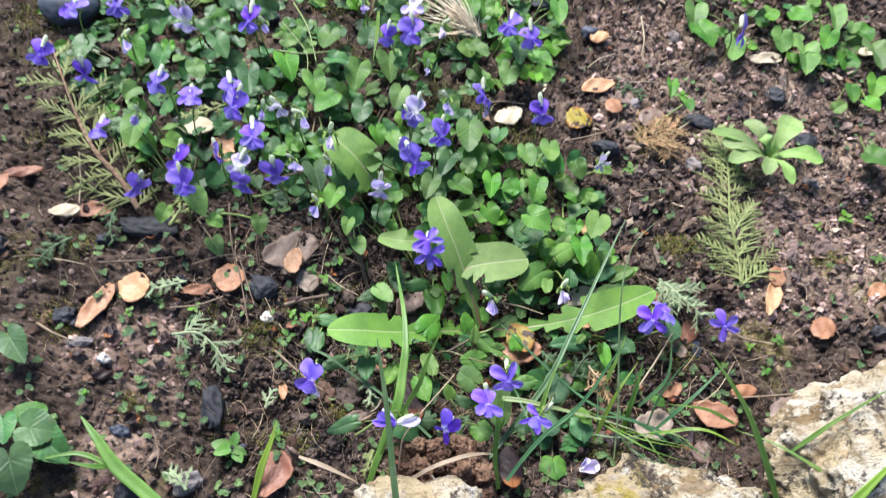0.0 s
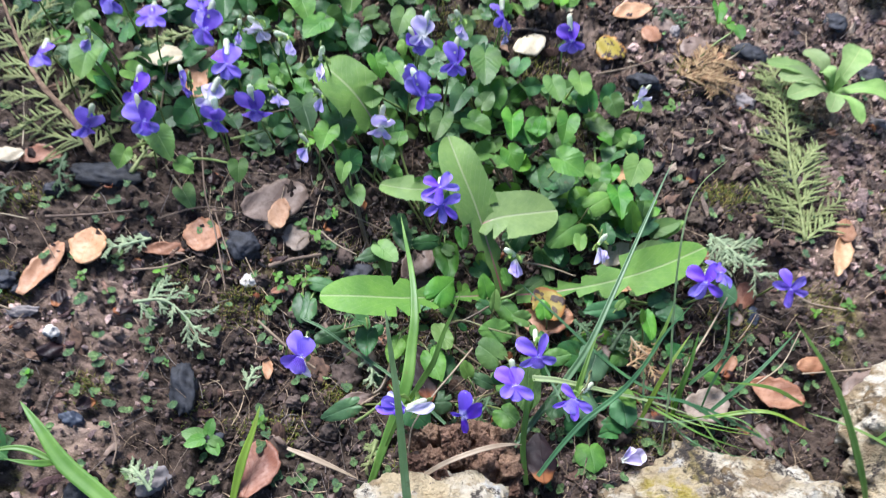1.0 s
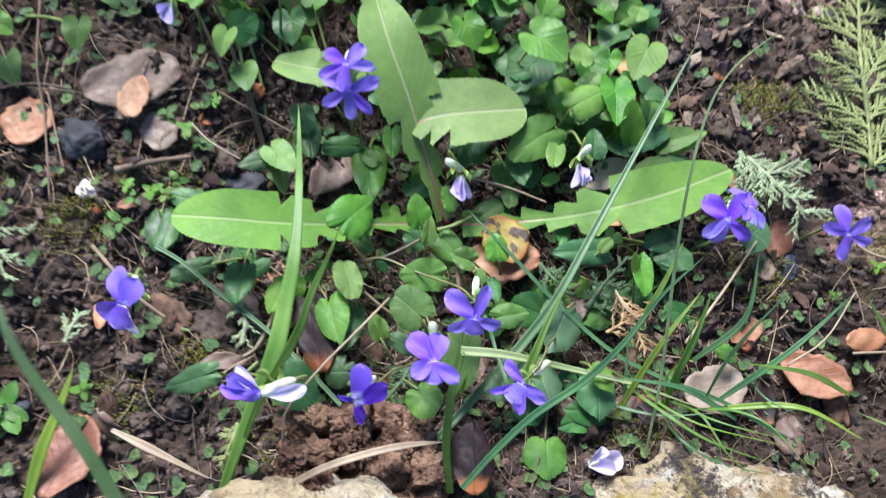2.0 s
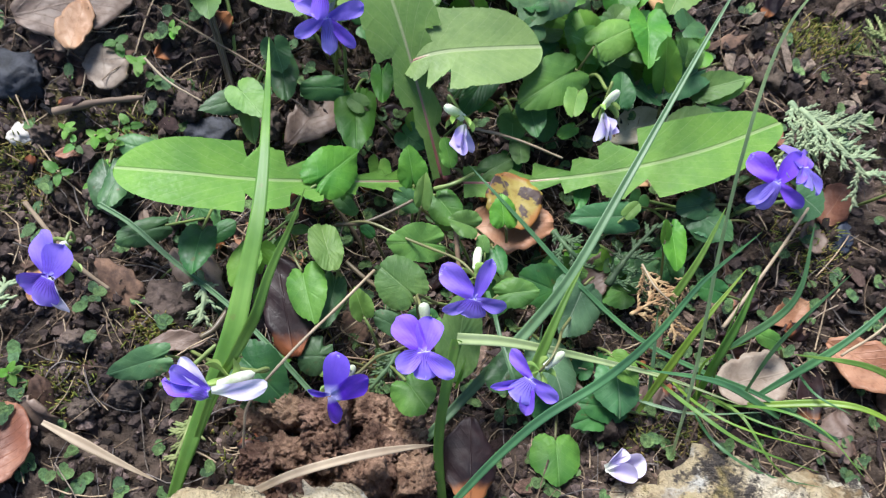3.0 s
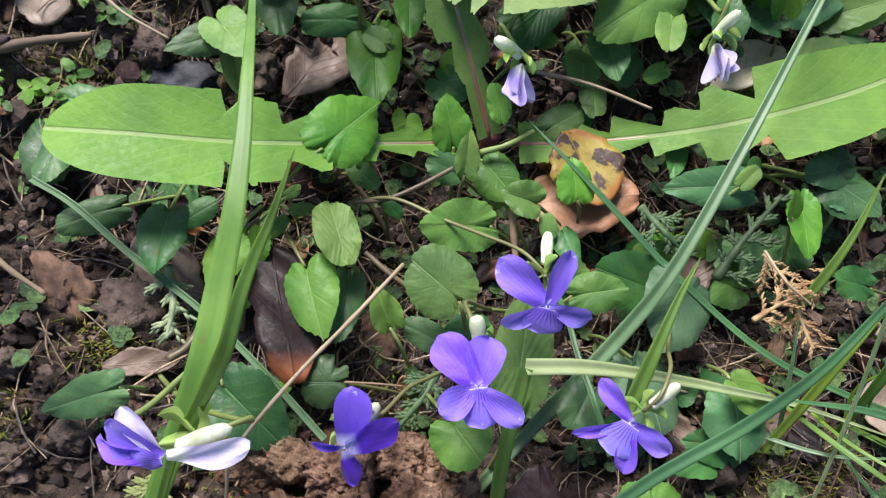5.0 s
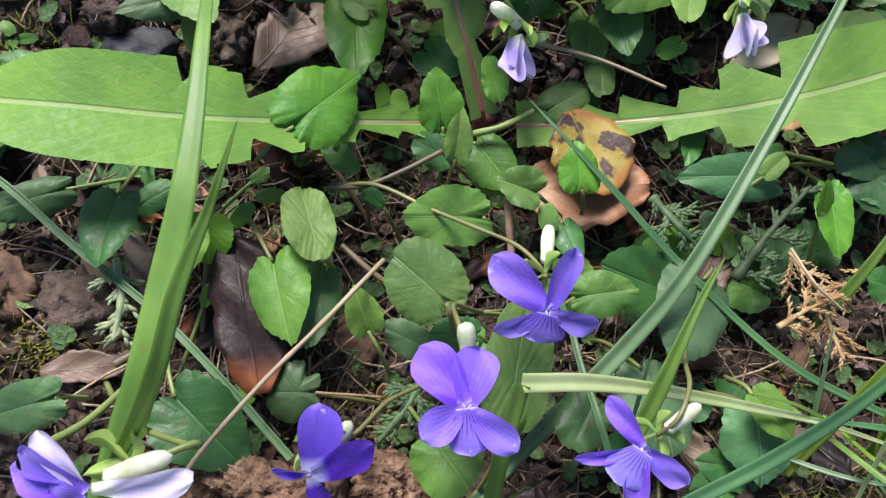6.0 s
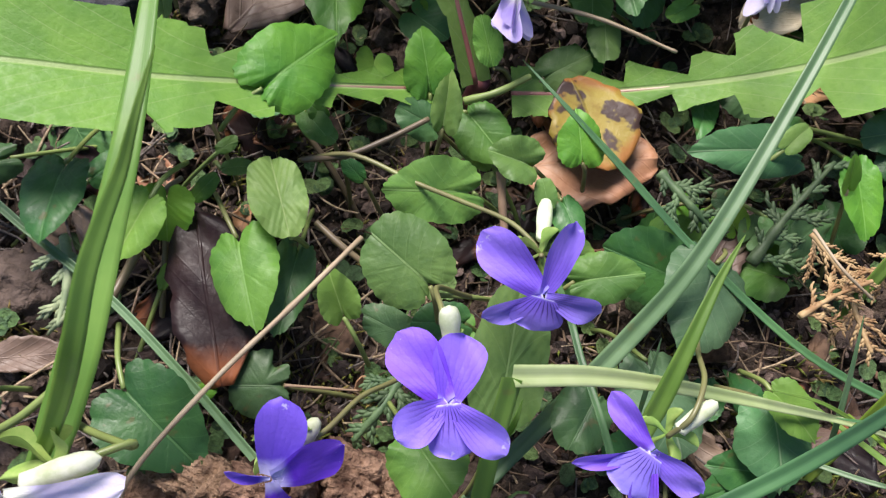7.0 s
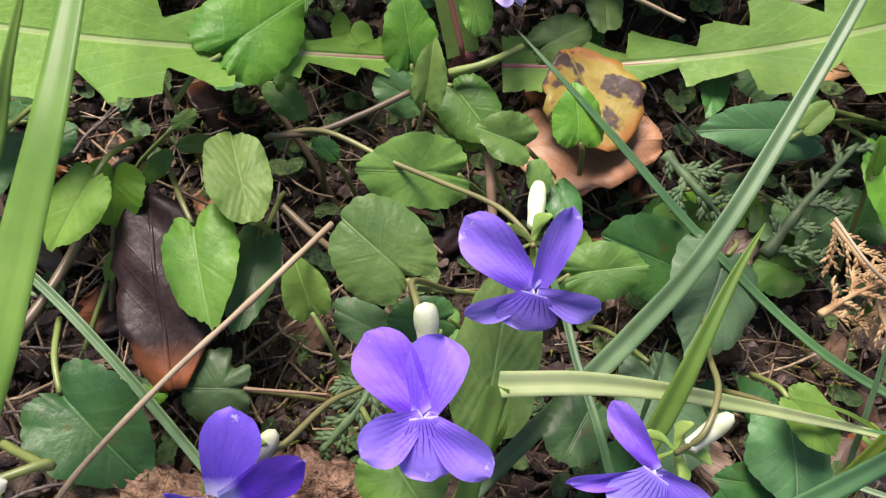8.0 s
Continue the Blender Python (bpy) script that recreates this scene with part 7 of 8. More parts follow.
stem("dry_straw", [(-0.2347, 0.2008, 0.005), (-0.2237, 0.2022, 0.005), (-0.2107, 0.203, 0.005)], 0.00040, 0.00028, STRAW, "thin pale dry stem on the soil", "dry stem")
stem("twig", [(-0.2039, 0.2062, 0.005), (-0.1852, 0.2131, 0.005), (-0.1653, 0.2218, 0.005)], 0.00070, 0.00049, TWIG, "thin brown twig on the soil", "twig")
stem("twig", [(-0.1502, 0.2662, 0.005), (-0.1385, 0.2401, 0.005), (-0.1257, 0.22, 0.005), (-0.1104, 0.1925, 0.005)], 0.00050, 0.00035, TWIG, "thin brown twig on the soil", "twig")
stem("twig", [(-0.1297, 0.2306, 0.005), (-0.1185, 0.2144, 0.005), (-0.1117, 0.205, 0.005)], 0.00040, 0.00028, TWIG, "thin brown twig on the soil", "twig")
stem("twig", [(-0.2178, 0.1624, 0.005), (-0.2067, 0.1593, 0.005), (-0.1965, 0.158, 0.005)], 0.00084, 0.00059, TWIG, "thin brown twig on the soil", "twig")
stem("twig", [(-0.1552, 0.1904, 0.005), (-0.1413, 0.1963, 0.005), (-0.13, 0.2052, 0.005)], 0.00059, 0.00041, TWIG, "thin brown twig on the soil", "twig")
stem("twig", [(0.0416, 0.3801, 0.005), (0.0597, 0.3912, 0.005), (0.0778, 0.4051, 0.005)], 0.00071, 0.00050, TWIG, "thin brown twig on the soil", "twig")
stem("dry_straw", [(0.1131, 0.4114, 0.005), (0.1224, 0.4226, 0.005), (0.1278, 0.4326, 0.005)], 0.00073, 0.00051, STRAW, "thin pale dry stem on the soil", "dry stem")
stem("twig", [(0.0883, 0.38, 0.005), (0.103, 0.3898, 0.005), (0.118, 0.3988, 0.005)], 0.00059, 0.00041, TWIG, "thin brown twig on the soil", "twig")
stem("dry_straw", [(0.0807, 0.522, 0.005), (0.0851, 0.4977, 0.005), (0.0847, 0.4789, 0.005)], 0.00066, 0.00046, STRAW, "thin pale dry stem on the soil", "dry stem")
stem("twig", [(-0.1356, 0.1235, 0.005), (-0.1282, 0.1134, 0.005), (-0.126, 0.1051, 0.005)], 0.00044, 0.00031, TWIG, "thin brown twig on the soil", "twig")
stem("twig", [(-0.0764, 0.2508, 0.005), (-0.0615, 0.2472, 0.005), (-0.0395, 0.2418, 0.005)], 0.00041, 0.00029, TWIG, "thin brown twig on the soil", "twig")
stem("dry_straw", [(-0.2496, 0.2751, 0.005), (-0.2393, 0.2557, 0.005), (-0.2325, 0.2404, 0.005)], 0.00042, 0.00029, STRAW, "thin pale dry stem on the soil", "dry stem")
stem("twig", [(-0.2505, 0.196, 0.005), (-0.2396, 0.2005, 0.005), (-0.2233, 0.2015, 0.005)], 0.00040, 0.00028, TWIG, "thin brown twig on the soil", "twig")
stem("dry_straw", [(0.0475, 0.4539, 0.005), (0.0544, 0.4653, 0.005), (0.0659, 0.4754, 0.005)], 0.00051, 0.00036, STRAW, "thin pale dry stem on the soil", "dry stem")
stem("twig", [(-0.02, 0.3939, 0.005), (-0.0055, 0.4015, 0.005), (0.01, 0.4041, 0.005)], 0.00072, 0.00051, TWIG, "thin brown twig on the soil", "twig")
stem("dry_straw", [(0.1851, 0.2647, 0.005), (0.1681, 0.2637, 0.005), (0.1613, 0.2656, 0.005)], 0.00062, 0.00043, STRAW, "thin pale dry stem on the soil", "dry stem")
stem("dry_straw", [(0.1405, 0.2125, 0.005), (0.1528, 0.2263, 0.005), (0.1619, 0.2469, 0.005)], 0.00040, 0.00028, STRAW, "thin pale dry stem on the soil", "dry stem")
stem("dry_straw", [(0.1055, 0.2096, 0.005), (0.1162, 0.2339, 0.005), (0.1246, 0.255, 0.005)], 0.00060, 0.00042, STRAW, "thin pale dry stem on the soil", "dry stem")
stem("dry_straw", [(0.1626, 0.2238, 0.005), (0.1852, 0.2318, 0.005), (0.2081, 0.24, 0.005)], 0.00050, 0.00035, STRAW, "thin pale dry stem on the soil", "dry stem")
stem("runner", [(-0.1603, 0.42, 0.03), (-0.1436, 0.3998, 0.03), (-0.1287, 0.3719, 0.03)], 0.00058, 0.00041, STALK, "green stalk in the violet clump", "violet runner")
stem("runner", [(-0.1558, 0.3732, 0.03), (-0.1379, 0.3767, 0.03), (-0.118, 0.3865, 0.03)], 0.00069, 0.00048, STALK, "green stalk in the violet clump", "violet runner")
stem("runner", [(-0.1611, 0.3992, 0.03), (-0.1387, 0.3792, 0.03), (-0.1307, 0.3606, 0.03)], 0.00046, 0.00032, STALK, "green stalk in the violet clump", "violet runner")

# ---- fallen leaves, stones and sprays ----
CLOD = plain("clod_brown", (0.055, 0.041, 0.034), (0.155, 0.118, 0.096), 150.0, 0.95, 0.9, dist=0.002, each=0.2, spec=0.2)
dry_leaf((-0.1792, 0.1974), 0.0196, 0.0176, -7, DRY_TAN, "tan round dry leaf on the soil", seed=0, lift=0.0015, blunt=0.3, curl=0.35, tilt=(-2, -7))
dry_leaf((-0.1941, 0.181), 0.0305, 0.0113, 10, DRY_TAN, "long narrow tan dry leaf", seed=1, lift=0.0015, blunt=0.6, curl=0.35, tilt=(-2, 1))
dry_leaf((-0.1324, 0.2183), 0.0200, 0.0180, -13, DRY_RED, "reddish brown dry leaf on the soil", seed=2, lift=0.0015, blunt=0.2, curl=0.2, tilt=(-7, -1))
dry_leaf((-0.1465, 0.2071), 0.0218, 0.0068, 68, DRY_RED, "narrow reddish dry leaf on the soil", seed=3, lift=0.0015, blunt=0.4, curl=0.2, tilt=(-6, 7))
dry_leaf((-0.0984, 0.236), 0.0162, 0.0105, -10, DRY_TAN, "small orange tan dry leaf", seed=4, lift=0.0015, blunt=0.4, curl=0.2, tilt=(4, -3))
dry_leaf((-0.1038, 0.2437), 0.0337, 0.0206, 49, DRY_DULL, "broad dull brown dry leaf", seed=5, lift=0.0015, blunt=0.6, curl=0.2, tilt=(-6, 7))
dry_leaf((-0.0890, 0.2290), 0.0150, 0.0122, -27, DRY_GREY, "flat tan leaf piece on the soil", seed=6, lift=0.0015, blunt=0.6, curl=-0.15, tilt=(3, 0))
dry_leaf((0.0571, 0.4378), 0.0257, 0.0129, 59, DRY_TAN, "tan dry leaf on bare soil", seed=7, lift=0.0015, blunt=0.1, curl=0.2, tilt=(3, 1))
dry_leaf((0.047, 0.4064), 0.0217, 0.0200, 7, DRY_YELLOW, "yellow dry leaf with dark spots", seed=8, lift=0.0015, blunt=0.2, curl=-0.2, tilt=(-5, 6))
dry_leaf((0.0701, 0.4224), 0.0152, 0.0127, 15, DRY_TAN, "small tan dry leaf on the soil", seed=9, lift=0.0015, blunt=0.6, curl=-0.3, tilt=(-6, 1))
dry_leaf((0.0786, 0.4308), 0.0221, 0.0136, -32, DRY_DULL, "pale grey-brown dry leaf on the soil", seed=10, lift=0.0015, blunt=0.7, curl=0.35, tilt=(1, 2))
dry_leaf((0.017, 0.4339), 0.0214, 0.0103, -13, DRY_CREAM, "small pale cream leaf on the soil", seed=11, lift=0.0015, blunt=0.4, curl=0.2, tilt=(5, 3))
dry_leaf((0.0003, 0.3903), 0.0214, 0.0140, 48, DRY_CREAM, "pale yellow fallen leaf on the soil", seed=12, lift=0.0015, blunt=0.2, curl=-0.2, tilt=(4, 1))
dry_leaf((-0.1923, 0.3146), 0.0255, 0.0170, 78, DRY_CREAM, "pale cream leaf among the violets", seed=13, lift=0.0015, blunt=0.6, curl=0.2, tilt=(-6, -4))
dry_leaf((-0.2387, 0.2344), 0.0177, 0.0092, 60, DRY_CREAM, "pale yellowish leaf piece on the soil", seed=14, lift=0.0015, blunt=0.1, curl=-0.2, tilt=(-7, 0))
dry_leaf((-0.2255, 0.2411), 0.0214, 0.0100, 73, DRY_RED, "dull red-brown dry leaf on the soil", seed=15, lift=0.0015, blunt=0.3, curl=0.2, tilt=(6, 7))
dry_leaf((0.0979, 0.4217), 0.0211, 0.0169, 40, DRY_DULL, "crumpled brown leaf on the soil", seed=16, lift=0.0015, blunt=0.4, curl=-0.3, tilt=(-2, 6))
dry_leaf((0.0654, 0.3169), 0.0122, 0.0114, -8, DRY_TAN, "small orange leaf piece on the soil", seed=17, lift=0.0015, blunt=0.2, curl=0.2, tilt=(1, 3))
dry_leaf((0.217, 0.2874), 0.0182, 0.0146, 25, DRY_RED, "reddish brown leaf piece on the soil", seed=18, lift=0.0015, blunt=0.5, curl=-0.3, tilt=(-5, -5))
dry_leaf((0.1844, 0.2989), 0.0274, 0.0089, 9, DRY_TAN, "pale tan split wood chip", seed=19, lift=0.0015, blunt=0.4, curl=0.35, tilt=(5, 4))
dry_leaf((0.1865, 0.313), 0.0135, 0.0113, -0, DRY_TAN, "small tan chip on the soil", seed=20, lift=0.0015, blunt=0.5, curl=-0.2, tilt=(6, 5))
dry_leaf((0.1973, 0.2274), 0.0259, 0.0197, 48, DRY_DULL, "curled brown leaf by the stone", seed=21, lift=0.0015, blunt=0.5, curl=-0.2, tilt=(1, -5))
dry_leaf((0.2629, 0.5499), 0.0281, 0.0094, 59, DRY_CREAM, "pale yellow leaf piece on the soil", seed=22, lift=0.0015, blunt=0.3, curl=0.2, tilt=(-8, 5))
dry_leaf((0.1778, 0.5093), 0.0273, 0.0109, 65, DRY_CREAM, "pale yellowish fallen leaf on the soil", seed=23, lift=0.0015, blunt=0.7, curl=0.35, tilt=(-3, 6))
dry_leaf((0.2506, 0.3227), 0.0151, 0.0098, 47, DRY_RED, "orange brown leaf piece on the soil", seed=24, lift=0.0015, blunt=0.3, curl=0.35, tilt=(8, 3))
dry_leaf((-0.0716, 0.1189), 0.0261, 0.0176, 0, DRY_RED, "reddish brown leaf on the soil", seed=25, lift=0.0015, blunt=0.3, curl=0.35, tilt=(-8, -5))
dry_leaf((0.0523, 0.493), 0.0153, 0.0108, 58, DRY_TAN, "small tan chip on the soil", seed=26, lift=0.0015, blunt=0.5, curl=-0.3, tilt=(4, 3))
dry_leaf((-0.081, 0.1631), 0.0109, 0.0045, -19, DRY_TAN, "narrow tan bark chip on the soil", seed=27, lift=0.0015, blunt=0.4, curl=0.35, tilt=(-5, 5))
dry_leaf((-0.285, 0.2428), 0.0158, 0.0093, -4, DRY_RED, "brown leaf piece on the soil", seed=28, lift=0.0015, blunt=0.2, curl=0.35, tilt=(-6, -3))
dry_leaf((-0.2779, 0.2563), 0.0219, 0.0073, 58, DRY_RED, "dull reddish leaf piece on the soil", seed=29, lift=0.0015, blunt=0.6, curl=-0.2, tilt=(-6, 5))
dry_leaf((0.171, 0.2335), 0.0172, 0.0089, 65, DRY_RED, "reddish bark chip on the soil", seed=30, lift=0.0015, blunt=0.5, curl=-0.3, tilt=(-8, 2))
dry_leaf((-0.168, 0.3059), 0.0229, 0.0153, -14, DRY_TAN, "tan fallen leaf under the violets", seed=31, lift=0.0015, blunt=0.5, curl=0.35, tilt=(1, 7))
dry_leaf((0.1084, 0.4171), 0.0168, 0.0092, 60, DRY_TAN, "brown leaf piece on the soil", seed=32, lift=0.0015, blunt=0.3, curl=0.2, tilt=(3, -6))
dry_leaf((0.1376, 0.2652), 0.0164, 0.0107, 21, DRY_RED, "orange-brown dry leaf on the soil", seed=33, lift=0.0015, blunt=0.7, curl=-0.3, tilt=(3, 4))
dry_leaf((0.1224, 0.202), 0.0213, 0.0168, 63, DRY_GREY, "flat papery tan bark piece", seed=34, curl=0.25, blunt=0.8, lift=0.006, tilt=(10, -8))
dry_leaf((0.158, 0.2192), 0.0261, 0.0161, 105, DRY_RED, "shiny reddish brown curled leaf", seed=35, curl=0.35, lift=0.006, tilt=(14, 8))
dry_leaf((-0.0136, 0.1770), 0.0285, 0.0158, -30, DRY_DARK, "dark wet brown leaf with orange edge", seed=36, curl=-0.25, lift=0.010, blunt=0.35, crumple=0.03)
dry_leaf((0.0466, 0.153), 0.0223, 0.0142, -16, DRY_DARK, "dark brown leaf beside the rotten wood", seed=37, curl=-0.3, lift=0.01)
dry_leaf((0.0400, 0.2246), 0.0262, 0.0180, 70, DRY_TAN, "tan dead leaf under the yellow one", seed=38, curl=0.14, lift=0.0125, blunt=0.30, tilt=(4, -4), crumple=0.028)
dry_leaf((0.0381, 0.2300), 0.0192, 0.0165, -40, DRY_YELLOW, "yellow dying leaf with dark brown blotches", seed=143, curl=0.10, lift=0.019, blunt=0.30, crumple=0.012)
dry_leaf((-0.0306, 0.2426), 0.0257, 0.0154, 16, DRY_DULL, "red-brown dead leaf below the violets", seed=40, lift=0.001)
dry_leaf((0.081, 0.2625), 0.0215, 0.0125, 41, DRY_TAN, "tan dead leaf below the dandelion", seed=41, curl=0.3)
dry_leaf((0.0704, 0.2706), 0.0235, 0.0109, 49, DRY_CREAM, "pale yellowish dead leaf on the soil", seed=42, curl=0.3)
dry_leaf((0.0696, 0.2181), 0.0220, 0.0102, 15, DRY_DULL, "dull dead leaf under the plant", seed=43)
dry_leaf((0.0054, 0.2235), 0.0133, 0.0072, 48, DRY_DULL, "dull brown dead leaf under the plant", seed=44)
dry_leaf((-0.0352, 0.1973), 0.0086, 0.0067, -15, DRY_RED, "orange-brown dead leaf under the plant", seed=45)
dry_leaf((-0.018, 0.1957), 0.0056, 0.0034, -3, DRY_TAN, "small curled tan leaf on the soil", seed=46, curl=0.9)
dry_leaf((-0.0238, 0.1884), 0.0113, 0.0075, -41, DRY_DARK, "dark purplish dead leaf on the soil", seed=47)
dry_leaf((0.0136, 0.1729), 0.0045, 0.0032, -20, DRY_TAN, "small torn tan leaf piece", seed=48, curl=0.9, tilt=(30, 10))
dry_leaf((-0.0383, 0.16), 0.0153, 0.0061, 67, DRY_DULL, "reddish brown leaf in the soil", seed=49)
dry_leaf((0.1333, 0.2286), 0.0153, 0.0085, 45, DRY_RED, "red-brown leaf piece on the soil", seed=50)
# A red-brown leaf in shade; the shade is put in by DRY_DARK.
dry_leaf((0.1445, 0.2053), 0.0198, 0.0099, -7, DRY_DARK, "reddish leaf on the soil", seed=51)
dry_leaf((0.1341, 0.2536), 0.0123, 0.0088, -7, DRY_DULL, "purplish grey leaf on the soil", seed=52)
rotten_wood((0.0128, 0.141), -19, (0.0482, 0.0344, 0.030))
stone("edging_stone", (0.0119, 0.0988), (0.0930, 0.0611, 0.0560), LIMESTONE, "rough cream limestone edging stone", "stone", turn=-14, seed=0, subdiv=6, rough=0.34, facets=4, sink=0.38, freq=1.6, group='edging stones')
stone("edging_stone", (0.1443, 0.1285), (0.1380, 0.0880, 0.0820), LIMESTONE, "rough cream limestone edging stone with yellow lichen", "stone", turn=-0, seed=1, subdiv=6, rough=0.34, facets=4, sink=0.55, freq=1.6, group='edging stones')
stone("edging_stone", (0.2581, 0.2154), (0.1654, 0.1026, 0.0800), LIMESTONE, "large rough limestone edging stone", "stone", turn=-37, seed=2, subdiv=6, rough=0.34, facets=4, sink=0.36, freq=1.6, group='edging stones')
stone("stone", (-0.3123, 0.3906), (0.0395, 0.0332, 0.0220), SLATE, "smooth blue-grey stone beside the violets", "stone", turn=-26, seed=3, subdiv=4, rough=0.1, sink=0.2)
stone("charcoal_lump", (-0.189, 0.2384), (0.0345, 0.0141, 0.0070), CHARCOAL, "matt black charcoal lump on soil", "charcoal lump", turn=-9, seed=4, subdiv=4, facets=5, rough=0.3, group='charcoal_lumps')
stone("charcoal_lump", (-0.1102, 0.2178), (0.0198, 0.0150, 0.0100), CHARCOAL, "matt black charcoal lump on soil", "charcoal lump", turn=7, seed=5, subdiv=4, facets=5, rough=0.3, group='charcoal_lumps')
stone("charcoal_lump", (-0.1135, 0.1452), (0.0112, 0.0244, 0.0090), CHARCOAL, "matt black charcoal lump on soil", "charcoal lump", turn=-22, seed=6, subdiv=4, facets=5, rough=0.3, group='charcoal_lumps')
stone("charcoal_lump", (-0.198, 0.1744), (0.0209, 0.0111, 0.0090), CHARCOAL, "matt black charcoal lump on soil", "charcoal lump", turn=-42, seed=7, subdiv=4, facets=5, rough=0.3, group='charcoal_lumps')
stone("charcoal_lump", (-0.2101, 0.2236), (0.0125, 0.0090, 0.0080), CHARCOAL, "matt black charcoal lump on soil", "charcoal lump", turn=-25, seed=8, subdiv=4, facets=5, rough=0.3, group='charcoal_lumps')
stone("slate_chip", (0.1593, 0.3501), (0.0163, 0.0201, 0.0100), SLATE, "flat blue-grey slate chip on soil", "slate chip", turn=-10, seed=9, subdiv=4, facets=5, rough=0.3, group='slate_chips')
stone("charcoal_lump", (0.1457, 0.3686), (0.0158, 0.0118, 0.0100), CHARCOAL, "matt black charcoal lump on soil", "charcoal lump", turn=-3, seed=10, subdiv=4, facets=5, rough=0.3, group='charcoal_lumps')
stone("charcoal_lump", (0.1866, 0.4772), (0.0149, 0.0175, 0.0100), CHARCOAL, "matt black charcoal lump on soil", "charcoal lump", turn=-0, seed=11, subdiv=4, facets=5, rough=0.3, group='charcoal_lumps')
stone("slate_chip", (0.045, 0.4987), (0.0135, 0.0135, 0.0100), SLATE, "flat blue-grey slate chip on soil", "slate chip", turn=-7, seed=12, subdiv=4, facets=5, rough=0.3, group='slate_chips')
stone("charcoal_lump", (0.0717, 0.3849), (0.0210, 0.0097, 0.0100), CHARCOAL, "matt black charcoal lump on soil", "charcoal lump", turn=5, seed=13, subdiv=4, facets=5, rough=0.3, group='charcoal_lumps')
stone("slate_chip", (0.1432, 0.2571), (0.0105, 0.0126, 0.0040), SLATE, "flat blue-grey slate chip on soil", "slate chip", turn=-3, seed=14, subdiv=4, facets=5, rough=0.3, group='slate_chips')
stone("slate_chip", (-0.1538, 0.1213), (0.0103, 0.0073, 0.0080), SLATE, "flat blue-grey slate chip on soil", "slate chip", turn=5, seed=15, subdiv=4, facets=5, rough=0.3, group='slate_chips')
stone("charcoal_lump", (0.2113, 0.4428), (0.0169, 0.0169, 0.0100), CHARCOAL, "matt black charcoal lump on soil", "charcoal lump", turn=22, seed=16, subdiv=4, facets=5, rough=0.3, group='charcoal_lumps')
stone("charcoal_lump", (0.254, 0.2949), (0.0145, 0.0109, 0.0100), CHARCOAL, "matt black charcoal lump on soil", "charcoal lump", turn=4, seed=17, subdiv=4, facets=5, rough=0.3, group='charcoal_lumps')
stone("charcoal_lump", (-0.2097, 0.1717), (0.0130, 0.0098, 0.0080), CHARCOAL, "matt black charcoal lump on soil", "charcoal lump", turn=-27, seed=18, subdiv=4, facets=5, rough=0.3, group='charcoal_lumps')
stone("charcoal_lump", (0.0039, 0.5081), (0.0182, 0.0073, 0.0080), CHARCOAL, "matt black charcoal lump on soil", "charcoal lump", turn=-9, seed=19, subdiv=4, facets=5, rough=0.3, group='charcoal_lumps')
stone("charcoal_lump", (-0.136, 0.0924), (0.0146, 0.0117, 0.0100), CHARCOAL, "matt black charcoal lump on soil", "charcoal lump", turn=-25, seed=20, subdiv=4, facets=5, rough=0.3, group='charcoal_lumps')
stone("charcoal_lump", (-0.2622, 0.2016), (0.0102, 0.0136, 0.0100), CHARCOAL, "matt black charcoal lump on soil", "charcoal lump", turn=-29, seed=21, subdiv=4, facets=5, rough=0.3, group='charcoal_lumps')
stone("charcoal_lump", (-0.1576, 0.2095), (0.0068, 0.0068, 0.0060), CHARCOAL, "matt black charcoal lump on soil", "charcoal lump", turn=-23, seed=22, subdiv=4, facets=5, rough=0.3, group='charcoal_lumps')
stone("charcoal_lump", (-0.1831, 0.4325), (0.0129, 0.0129, 0.0100), CHARCOAL, "matt black charcoal lump on soil", "charcoal lump", turn=-20, seed=23, subdiv=4, facets=5, rough=0.3, group='charcoal_lumps')
stone("charcoal_lump", (-0.0929, 0.1277), (0.0091, 0.0061, 0.0060), CHARCOAL, "matt black charcoal lump on soil", "charcoal lump", turn=-21, seed=24, subdiv=4, facets=5, rough=0.3, group='charcoal_lumps')
stone("charcoal_lump", (0.1337, 0.4337), (0.0211, 0.0126, 0.0080), CHARCOAL, "matt black charcoal lump on soil", "charcoal lump", turn=-3, seed=25, subdiv=4, facets=5, rough=0.3, group='charcoal_lumps')
stone("pebble", (0.1092, 0.5184), (0.0109, 0.0109, 0.0080), PEBBLE, "grey-brown pebble on soil", "pebble", turn=-4, seed=26, subdiv=4, facets=5, rough=0.3, group='pebbles')
stone("pebble", (0.132, 0.3932), (0.0122, 0.0122, 0.0080), PEBBLE, "grey-brown pebble on soil", "pebble", turn=-3, seed=27, subdiv=4, facets=5, rough=0.3, group='pebbles')
stone("pebble", (-0.1936, 0.16), (0.0141, 0.0064, 0.0070), PEBBLE, "grey-brown pebble on soil", "pebble", turn=-18, seed=28, subdiv=4, facets=5, rough=0.3, group='pebbles')
stone("pebble", (-0.1031, 0.2028), (0.0101, 0.0080, 0.0040), CHALK, "small white pebble on soil", "pebble", turn=-20, seed=29, subdiv=4, facets=5, rough=0.3, group='pebbles')
stone("pebble", (-0.177, 0.154), (0.0070, 0.0060, 0.0060), CHALK, "small white pebble on soil", "pebble", turn=-25, seed=30, subdiv=4, facets=5, rough=0.3, group='pebbles')
stone("pebble", (-0.1107, 0.1049), (0.0148, 0.0119, 0.0120), PEBBLE, "grey-brown pebble on soil", "pebble", turn=-23, seed=32, subdiv=4, facets=5, rough=0.3, group='pebbles')
